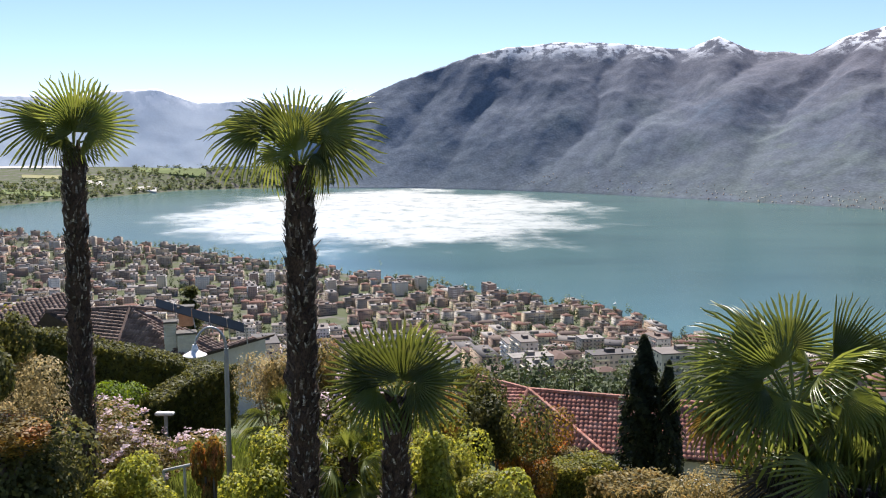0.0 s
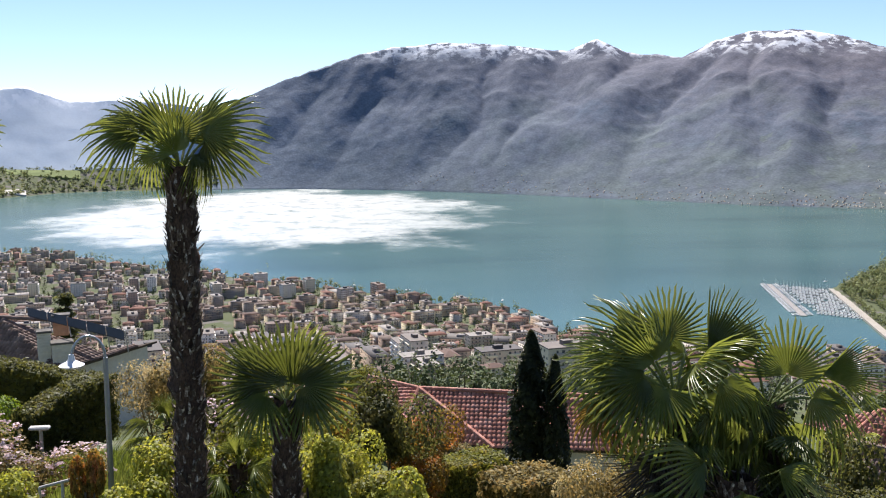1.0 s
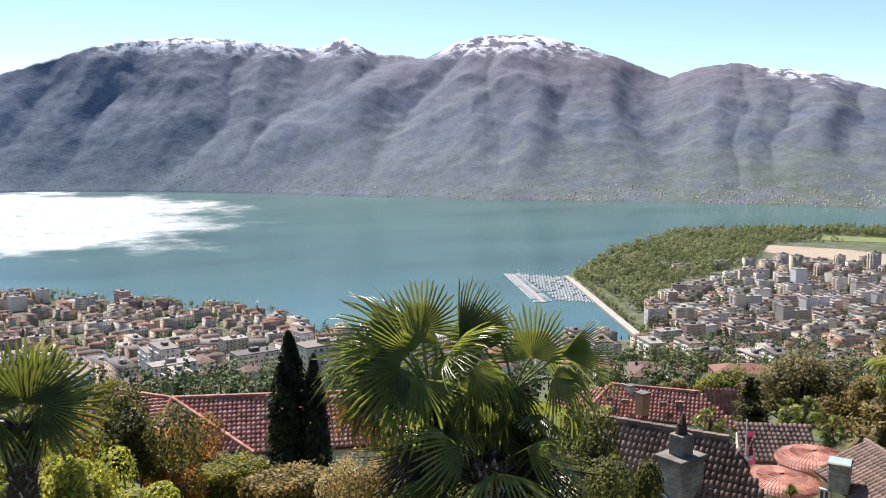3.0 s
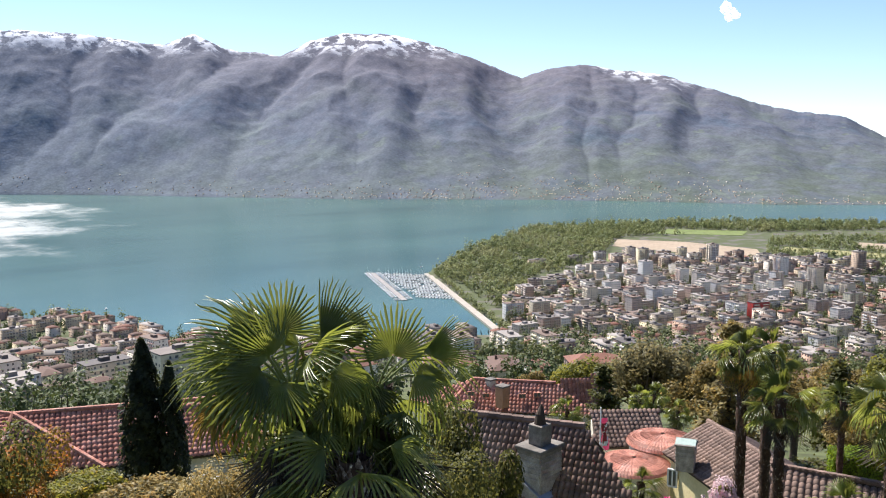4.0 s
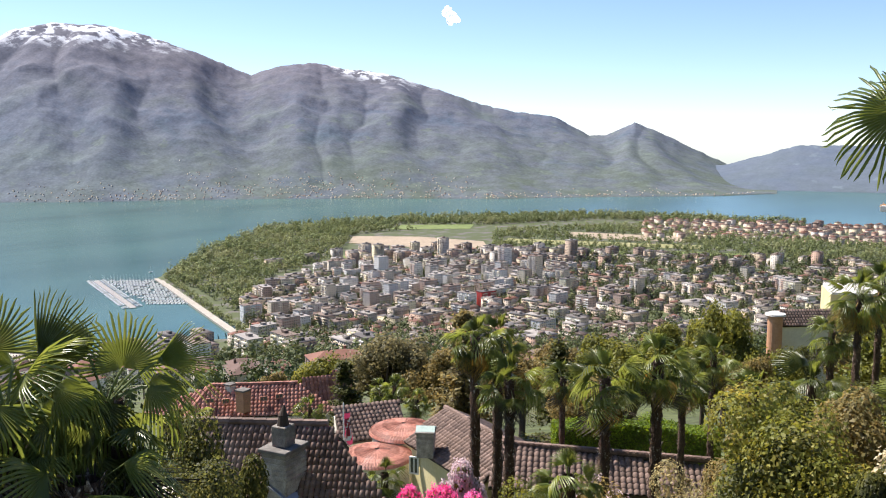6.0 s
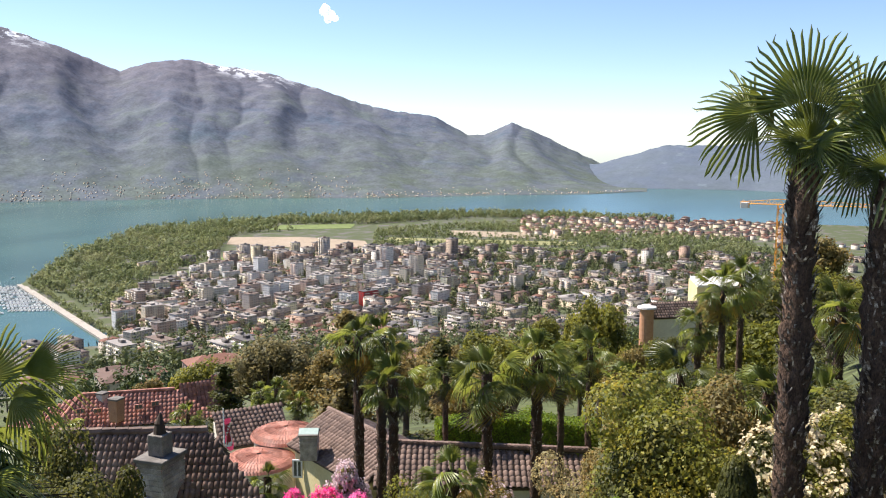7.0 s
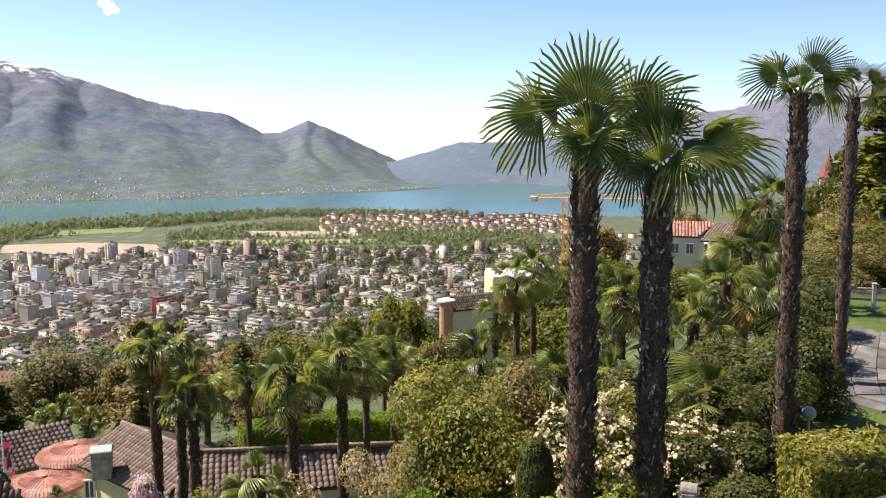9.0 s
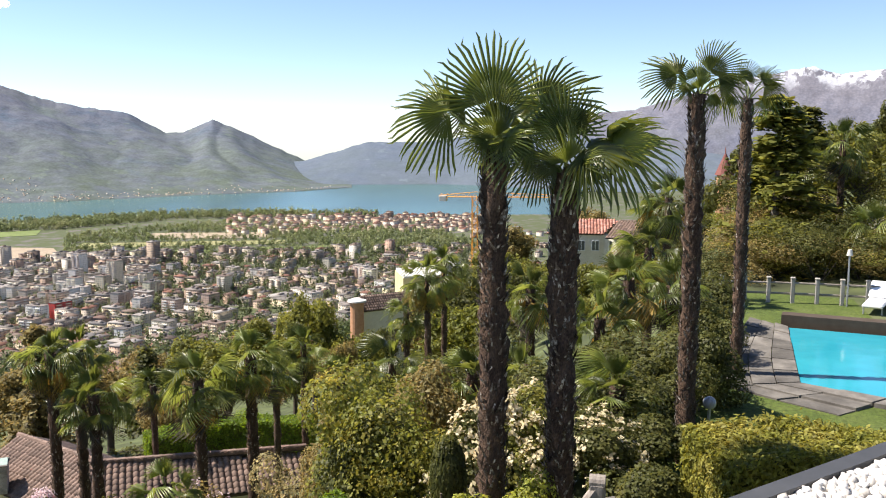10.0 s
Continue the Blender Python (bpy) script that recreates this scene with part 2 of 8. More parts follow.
SHORE = [(-45, 3300), (-35, 2900), (-26.8, 2456), (-22.3, 2135), (-16.3, 1933), (-11.1, 1650), (-7.2, 1541), (-3.1, 1427), (2.5, 1305), (8, 1197), (11.7, 1152),
         (13.4, 1114), (14.7, 1033), (24.6, 925), (32.9, 985), (36.4, 1000), (36.0, 1085), (31.3, 1476), (33.2, 1716), (38, 2219), (42.8, 2373), (47, 2459), (58, 2614),
         (65, 2594), (69, 2501), (76, 2480), (84, 2500), (90, 2700)]
PLAIN = [(-47, 3340), (-26.7, 3452), (-20.5, 3873), (-16.2, 4263), (-12.1, 4346), (-6.0, 4346), (-6.0, 4900), (-47, 4900)]


def plan(points):
    return np.array([at(a, d)[:2] for a, d in points])


LAND = [np.concatenate([[(0, -4500)], [(-3600, -4500)], plan(SHORE), [(4800, -100)], [(4800, -4500)]]), plan(PLAIN)]


def inland(x, y, outline):
    """How far a place lies inside an outline, in metres; below nought outside it."""
    p = np.stack([np.ravel(x), np.ravel(y)], 1)
    best, inside = np.full(len(p), 1e9), np.zeros(len(p), bool)
    for a, b in zip(outline, np.roll(outline, -1, 0)):
        ab = b - a
        t = np.clip(((p - a) @ ab) / (ab @ ab), 0, 1)
        best = np.minimum(best, np.hypot(*(p - a - t[:, None] * ab).T))
        crosses = ((a[1] > p[:, 1]) != (b[1] > p[:, 1]))
        with np.errstate(divide="ignore", invalid="ignore"):
            inside ^= crosses & (p[:, 0] < ab[0] * (p[:, 1] - a[1]) / ab[1] + a[0])
    return np.where(inside, best, -best).reshape(np.shape(x))


def ground_z(az, d):
    """The ground's height at a bearing and distance."""
    az, d = np.asarray(az, float), np.asarray(d, float)
    az, d = np.broadcast_arrays(az, d)
    table = np.array(HEIGHTS, float)
    ld = np.log(np.clip(d, 8, 1600))
    rows = np.stack([np.interp(ld, np.log(RINGS), row) for row in table], 0)
    a = np.clip(np.where(az > 180, az - 360, az), -40, 110)
    k = np.clip(np.searchsorted(STATIONS, a) - 1, 0, len(STATIONS) - 2)
    s = np.array(STATIONS, float)
    f = (a - s[k]) / (s[k + 1] - s[k])
    f = f * f * (3 - 2 * f)
    z = np.take_along_axis(rows, k[None], 0)[0] * (1 - f) + np.take_along_axis(rows, (k + 1)[None], 0)[0] * f
    z = np.where(d > 1600, np.where(a > 80, z * np.clip((4200 - d) / 2600, 0, 1) + 2, z), z)
    x, y = d * np.sin(np.radians(az)), d * np.cos(np.radians(az))
    land = np.maximum(inland(x, y, LAND[0]), inland(x, y, LAND[1]))
    edge = np.interp(a, *np.array(PLAIN[:6]).T)
    plain = np.where((a < -5.5) & (d > edge), 108 * np.clip((d - edge) / (4560 - edge), 0, 1), 0)
    return np.where(land > 0, np.minimum(z, 0.4 + land * 0.5) + plain, np.maximum(land * 0.2, -6.0))


def spot(az, d):
    """The place on the ground at a bearing and distance."""
    return at(az, d, float(ground_z(az, d)))


def make_ground():
    azs = np.concatenate([np.arange(-60, 125, 0.4), np.arange(125, 300.1, 2.5)])
    ds = np.concatenate([[0.02, 2.0], np.geomspace(5, 900, 120), np.geomspace(906, 2900, 240), np.geomspace(2950, 4890, 50)])
    A, D = np.meshgrid(azs, ds, indexing="ij")
    Z = ground_z(A, D)
    rough = np.array([noise.noise((a * 0.25, math.log(d) * 6, 3.1)) for a, d in zip(A.ravel(), D.ravel())]).reshape(A.shape)
    terrace = (A > 84) & (D < 34) & (A < 200)
    Z = Z + np.where(Z > 6, rough * np.clip(D * 0.004, 0, 2) * np.where(terrace, 0, 1), 0)
    v = np.stack([D * np.sin(np.radians(A)), D * np.cos(np.radians(A)), Z], -1).reshape(-1, 3)
    na, nd = A.shape
    i = (np.arange(na - 1)[:, None] * nd + np.arange(nd - 1)[None]).ravel()
    ob = new("ground", fast_mesh("ground", v, np.stack([i, i + 1, i + nd + 1, i + nd], 1), MAT["ground"], smooth=True))
    tagged(ob, "steep green hillside falling to a flat lakeside plain", "ground", kind="structure")


def make_lake():
    m = material("lake_water", [(0.03, 0.078, 0.074), (0.05, 0.115, 0.106), (0.062, 0.135, 0.12)], scale=0.0026, rough=0.2, spec=0.5, stretch=(0.35, 1, 1))
    n, l = m.node_tree.nodes, m.node_tree.links
    b = n["Principled BSDF"]
    b.inputs["IOR"].default_value = 1.333
    geo = n.new("ShaderNodeNewGeometry")
    # wind-ruffled stretch shaped for the sun glitter: an uneven ellipse off the eastern plain
    warp = n.new("ShaderNodeTexNoise")
    warp.inputs["Scale"].default_value, warp.inputs["Detail"].default_value, warp.inputs["Roughness"].default_value = 0.004, 9, 0.68
    mp = n.new("ShaderNodeMapping")
    mp.inputs["Scale"].default_value = (0.7, 0.5, 1)
    l.new(geo.outputs["Position"], mp.inputs[0])
    l.new(mp.outputs[0], warp.inputs["Vector"])
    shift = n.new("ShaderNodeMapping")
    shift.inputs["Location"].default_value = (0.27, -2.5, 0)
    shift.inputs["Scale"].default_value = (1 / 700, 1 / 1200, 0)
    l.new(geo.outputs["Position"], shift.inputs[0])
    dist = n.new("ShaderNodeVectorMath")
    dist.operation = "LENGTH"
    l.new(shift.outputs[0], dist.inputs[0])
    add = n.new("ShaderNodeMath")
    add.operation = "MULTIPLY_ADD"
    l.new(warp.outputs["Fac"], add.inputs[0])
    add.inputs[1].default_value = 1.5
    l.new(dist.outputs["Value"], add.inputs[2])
    # the sun glitter is put in by a masked rough coat with raised IOR
    glitter_mask = n.new("ShaderNodeMapRange")
    glitter_mask.inputs["From Min"].default_value, glitter_mask.inputs["From Max"].default_value = 1.44, 1.79
    glitter_mask.interpolation_type = "SMOOTHSTEP"
    glitter_mask.inputs["To Min"].default_value, glitter_mask.inputs["To Max"].default_value = 1.0, 0.0
    l.new(add.outputs[0], glitter_mask.inputs["Value"])
    streak = n.new("ShaderNodeTexNoise")
    streak.inputs["Scale"].default_value, streak.inputs["Detail"].default_value, streak.inputs["Roughness"].default_value = 0.02, 6, 0.7
    l.new(mp.outputs[0], streak.inputs["Vector"])
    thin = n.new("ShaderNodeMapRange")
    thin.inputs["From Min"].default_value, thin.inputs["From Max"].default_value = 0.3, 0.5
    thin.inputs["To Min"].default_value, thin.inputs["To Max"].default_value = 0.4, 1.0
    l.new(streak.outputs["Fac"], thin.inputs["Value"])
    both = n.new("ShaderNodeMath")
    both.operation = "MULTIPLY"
    l.new(glitter_mask.outputs[0], both.inputs[0])
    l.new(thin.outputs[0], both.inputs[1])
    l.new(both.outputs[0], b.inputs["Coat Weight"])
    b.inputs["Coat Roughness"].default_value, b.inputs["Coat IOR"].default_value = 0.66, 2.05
    b.inputs["Specular IOR Level"].default_value = 0.5
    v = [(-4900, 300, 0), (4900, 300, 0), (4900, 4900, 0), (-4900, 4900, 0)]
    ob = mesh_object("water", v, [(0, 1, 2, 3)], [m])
    tagged(ob, "calm teal lake with a wind-ruffled glittering patch", "lake", kind="structure")


def ridge_mesh(name, mat, crest, shore, crest_d, spur, seed, label, bend=1.0, step=0.12, rows=90, spurs=(), reach=None):
    """A range: crest as (bearing, elevation) of its summits, shore as (bearing, distance), spurs running down to the water."""
    ca, ce = np.array(crest).T
    sa, sd = np.array(shore).T
    azs = np.arange(ca[0], ca[-1] + 1e-6, step)
    if reach:
        azs = np.arange(reach[0], reach[1] + 1e-6, step)
    el = np.interp(azs, ca, ce)
    el += np.array([noise.fractal((a * 1.7, seed, 0.5), 0.9, 2.1, 4) * 0.07 for a in azs])
    s0 = np.interp(azs, sa, sd)
    far = np.full_like(azs, crest_d)
    top = H + far * np.tan(np.radians(el))
    s = np.concatenate([np.linspace(0, 1, rows), [1.02, 1.06]])
    V = []
    k = max(3, int(1.8 / step))
    broad = np.convolve(np.pad(top, k, mode="edge"), np.ones(2 * k + 1) / (2 * k + 1), mode="valid")
    for a, d0, d1, sharp, soft in zip(azs, s0, far, top, broad):
        for q in s:
            d = d0 + (d1 - d0) * q
            zt = soft + (sharp - soft) * min(1.0, q) ** 9
            x, y = d * math.sin(radians(a)), d * math.cos(radians(a))
            wx, wy = x + 90 * noise.noise((x * 0.003, y * 0.003, seed)), y + 90 * noise.noise((x * 0.003, y * 0.003, seed + 8))
            r = 0.55 + 0.5 * noise.noise((wx * 0.0014, wy * 0.0014, seed))
            r2 = noise.ridged_multi_fractal((wx * 0.0026, wy * 0.0026, seed + 5), 1.0, 2.1, 4, 1.0, 2.0)
            r3 = noise.fractal((x * 0.009, y * 0.009, seed), 0.9, 2.0, 4)
            if spurs:
                r = 0.2
                for head, foot, half, w in spurs:
                    u = abs(a + 2.4 * noise.noise((a * 0.22, q * 2.0, seed)) + 0.7 * noise.noise((a * 0.7, q * 5, seed)) - (foot + (head - foot) * q ** 0.9)) / half
                    if u < 1:
                        r = max(r, 0.2 + w * (0.5 + 0.5 * math.cos(math.pi * u)))
            env = (q ** 1.1) * max(0.0, 1 - q) ** 0.55 * 2.1
            if q <= 1:
                z = zt * (0.06 * q + 0.94 * q ** bend) + env * spur * zt * ((r - 0.55) * 0.62 + (r2 - 1.1) * 0.17 + r3 * 0.05)
                z = max(z, 3 + zt * 0.16 * q) if q > 0 else -4
            else:
                z = zt - (q - 1) * 3000
            V.append((x, y, z))
    na, nd = len(azs), len(s)
    i = (np.arange(na - 1)[:, None] * nd + np.arange(nd - 1)[None]).ravel()
    ob = new(name, fast_mesh(name, V, np.stack([i, i + 1, i + nd + 1, i + nd], 1), mat, smooth=True))
    tagged(ob, label, "mountain", kind="structure")


def make_mountains():
    crest = [(-9.5, -1.0), (-6.5, 2.0), (-4.9, 2.84), (-3.1, 3.63), (-0.5, 4.56), (2, 5.44), (4.1, 5.85), (7.2, 6.17), (10.3, 6.06), (12.9, 5.84), (15.1, 5.58), (17, 6.34), (18.9, 5.41),
                (21.1, 5.25), (22.2, 5.05), (24.2, 6.0), (26.1, 6.5), (28.9, 6.47), (31.2, 6.04), (34.1, 5.1), (37.5, 3.79), (39.1, 4.31), (41.5, 4.6), (43.5, 4.2), (46.4, 3.8), (49.1, 3.0), (52.2, 1.95),
                (54.2, 1.55), (56.8, 1.19), (58.9, 0.02), (60, 0.08), (61.7, 0.84), (63.7, 0.02), (65.5, -0.87), (67.3, -1.68), (69.1, -2.8), (70.3, -3.25)]
    shore = [(-10, 4346), (-1.3, 4281), (4.2, 4111), (11.1, 3843), (18.4, 3550), (26.7, 3330), (42, 3280), (53, 3235), (66.8, 3545), (70, 3758)]
    spurs = [(-3, -7, 3.5, 0.8), (3, -3.0, 4.5, 0.6), (8.5, 3.0, 4.2, 0.7), (12.5, 9.5, 3.2, 0.7), (17, 17.0, 2.6, 0.6), (24.6, 9.0, 5.2, 1.0), (27.5, 21.5, 3.6, 0.75), (29.2, 28.5, 3.4, 0.85), (32.0, 35.5, 3.6, 0.85),
             (40.6, 40.0, 3.2, 0.95), (45.2, 48.5, 3.6, 0.95), (42.5, 43.5, 2.6, 0.7), (50, 54.5, 3.6, 0.9), (56, 60, 3.0, 0.85), (61.7, 61.2, 2.2, 0.9), (63, 66.5, 2.6, 0.8)]
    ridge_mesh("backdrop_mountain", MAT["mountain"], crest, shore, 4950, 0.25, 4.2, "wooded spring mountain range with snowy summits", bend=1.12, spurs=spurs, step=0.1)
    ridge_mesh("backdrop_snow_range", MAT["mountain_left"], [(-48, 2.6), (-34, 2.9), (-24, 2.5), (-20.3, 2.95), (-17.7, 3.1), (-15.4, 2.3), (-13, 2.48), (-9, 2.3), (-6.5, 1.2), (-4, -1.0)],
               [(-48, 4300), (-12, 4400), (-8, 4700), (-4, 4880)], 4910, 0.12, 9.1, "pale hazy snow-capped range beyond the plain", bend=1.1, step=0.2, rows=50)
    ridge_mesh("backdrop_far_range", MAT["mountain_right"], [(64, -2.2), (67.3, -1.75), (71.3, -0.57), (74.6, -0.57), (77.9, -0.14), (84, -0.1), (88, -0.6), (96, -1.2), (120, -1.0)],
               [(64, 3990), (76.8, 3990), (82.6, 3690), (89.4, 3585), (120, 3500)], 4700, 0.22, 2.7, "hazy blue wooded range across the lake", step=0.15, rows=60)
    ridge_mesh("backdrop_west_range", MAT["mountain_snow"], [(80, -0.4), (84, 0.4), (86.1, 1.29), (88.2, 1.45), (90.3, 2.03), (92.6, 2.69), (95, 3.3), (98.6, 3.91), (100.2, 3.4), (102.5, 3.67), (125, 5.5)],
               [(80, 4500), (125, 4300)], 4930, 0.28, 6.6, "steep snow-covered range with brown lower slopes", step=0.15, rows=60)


make_lake()
make_mountains()
make_ground()


# ---- the town, the woods and the harbour ----
def palette(name, colours, per_object, rough=0.8):
    """One of several paint colours for each building, with stains and fine grain."""
    m = material(name, [(0.75, 0.75, 0.75), (1, 1, 1)], scale=0.25, rough=rough, fine=0.06)
    n, l = m.node_tree.nodes, m.node_tree.links
    b = n["Principled BSDF"]
    stain = b.inputs["Base Color"].links[0].from_socket
    ramp = n.new("ShaderNodeValToRGB")
    ramp.color_ramp.interpolation = "CONSTANT"
    els = ramp.color_ramp.elements
    while len(els) < len(colours):
        els.new(0.5)
    for i, (e, c) in enumerate(zip(els, colours)):
        e.position, e.color = i / len(colours), (*c, 1)
    src = n.new("ShaderNodeObjectInfo").outputs["Random"] if per_object else n.new("ShaderNodeNewGeometry").outputs["Random Per Island"]
    l.new(src, ramp.inputs[0])
    mix = n.new("ShaderNodeMix")
    mix.data_type, mix.blend_type = "RGBA", "MULTIPLY"
    mix.inputs["Factor"].default_value = 1
    l.new(ramp.outputs[0], mix.inputs[6])
    l.new(stain, mix.inputs[7])
    l.new(mix.outputs[2], b.inputs["Base Color"])
    return m


WALLS = [(0.84, 0.81, 0.72), (0.76, 0.69, 0.55), (0.86, 0.84, 0.78), (0.66, 0.57, 0.46), (0.82, 0.73, 0.56), (0.6, 0.54, 0.47), (0.84, 0.79, 0.58), (0.76, 0.71, 0.64), (0.66, 0.48, 0.38), (0.87, 0.85, 0.8), (0.84, 0.81, 0.74), (0.46, 0.35, 0.28)]
OLD_WALLS = [(0.59, 0.52, 0.42), (0.50, 0.41, 0.29), (0.62, 0.57, 0.49), (0.40, 0.31, 0.23), (0.56, 0.46, 0.32), (0.36, 0.30, 0.24), (0.59, 0.52, 0.35), (0.46, 0.40, 0.33), (0.45, 0.31, 0.23), (0.30, 0.22, 0.17)]
FLATS = [(0.14, 0.125, 0.11), (0.19, 0.165, 0.145), (0.11, 0.1, 0.095), (0.28, 0.255, 0.23), (0.17, 0.125, 0.1)]
TILES = [(0.17, 0.08, 0.055), (0.14, 0.085, 0.065), (0.22, 0.1, 0.068), (0.12, 0.08, 0.064), (0.16, 0.115, 0.09)]
for tag, per in (("", True), ("_far", False)):
    MAT["wall" + tag] = palette("painted_plaster" + tag, WALLS if per else OLD_WALLS, per)
    MAT["flat" + tag] = palette("gravel_flat_roof" + tag, FLATS, per)
    MAT["tiles" + tag] = palette("clay_roof_tiles" + tag, TILES, per)
MAT["pane"] = material("dark_window_glass", [(0.07, 0.075, 0.08), (0.14, 0.14, 0.14)], scale=0.4, rough=0.15, spec=0.5)
MAT["slab"] = material("pale_concrete", [(0.5, 0.48, 0.44), (0.6, 0.58, 0.54)], scale=0.6, rough=0.85, fine=0.1)
MAT["red_paint"] = material("red_facade_paint", [(0.4, 0.04, 0.04), (0.48, 0.06, 0.05)], scale=0.3, rough=0.7)
MAT["white"] = material("white_paint", [(0.74, 0.75, 0.75), (0.82, 0.82, 0.82)], scale=0.8, rough=0.4)


def quad_box(V, F, x0, y0, z0, x1, y1, z1):
    i = len(V)
    V += [(x0, y0, z0), (x1, y0, z0), (x1, y1, z0), (x0, y1, z0), (x0, y0, z1), (x1, y0, z1), (x1, y1, z1), (x0, y1, z1)]
    F += [(i, i + 1, i + 5, i + 4), (i + 1, i + 2, i + 6, i + 5), (i + 2, i + 3, i + 7, i + 6), (i + 3, i, i + 4, i + 7), (i + 4, i + 5, i + 6, i + 7)]


def building_shape(w, d, storeys, roof, balconies, rng):
    """Walls, roof, windows and balconies of one kind of town building, as lists of corners and faces."""
    h = 3.0 * storeys + 0.6
    wall, top, pane, slab = ([], []), ([], []), ([], []), ([], [])
    quad_box(*wall, -w / 2, -d / 2, -6, w / 2, d / 2, h)
    if roof == "flat":
        quad_box(*top, -w / 2 - 0.25, -d / 2 - 0.25, h, w / 2 + 0.25, d / 2 + 0.25, h + 0.55)
        quad_box(*top, -w / 8, -d / 6, h + 0.55, w / 12, d / 8, h + 2.6)
        quad_box(*top, w / 4, -d / 6, h + 0.55, w / 4 + 0.9, -d / 6 + 0.9, h + 1.9)
    else:
        V, F = top
        e, r = 0.35, min(w, d) * 0.2
        a, b = w / 2 + e, d / 2 + e
        rx = max(0.3, a - b) if a > b else 0.3
        ry = max(0.3, b - a) if b > a else 0.3
        V += [(-a, -b, h), (a, -b, h), (a, b, h), (-a, b, h), (-rx, -ry, h + r), (rx, -ry, h + r), (rx, ry, h + r), (-rx, ry, h + r),
              (-a, -b, h - 0.25), (a, -b, h - 0.25), (a, b, h - 0.25), (-a, b, h - 0.25)]
        F += [(0, 1, 5, 4), (1, 2, 6, 5), (2, 3, 7, 6), (3, 0, 4, 7), (4, 5, 6, 7), (8, 9, 1, 0), (9, 10, 2, 1), (10, 11, 3, 2), (11, 8, 0, 3)]
        quad_box(*top, w / 5, d / 8, h, w / 5 + 0.8, d / 8 + 0.8, h + r + 0.8)
    for s in range(storeys):
        z = 0.6 + 3.0 * s + 0.9
        for side in range(4):
            length = w if side % 2 == 0 else d
            n = max(2, int(length / 3.0))
            for i in range(n):
                if rng.random() < 0.08:
                    continue
                c = (i + 0.5) / n * length - length / 2
                hw = 0.5 if rng.random() < 0.7 else 0.8
                off = (d if side % 2 == 0 else w) / 2 + 0.04
                loc = [(c - hw, z), (c + hw, z), (c + hw, z + 1.3), (c - hw, z + 1.3)]
                k = len(pane[0])
                for u, zz in loc:
                    pane[0].append([(u, -off, zz), (off, u, zz), (-u, off, zz), (-off, -u, zz)][side])
                pane[1].append((k, k + 1, k + 2, k + 3))
        if balconies and s:
            for sgn in (-1, 1):
                y0, y1 = sorted((sgn * d / 2, sgn * (d / 2 + 1.3)))
                for u0, u1 in ((-0.42, -0.12), (0.12, 0.42)):
                    quad_box(*slab, w * u0, y0, z - 1.0, w * u1, y1, z + 0.0)
    return {"wall": wall, "roof": top, "glazing": pane, "balcony_front": slab}


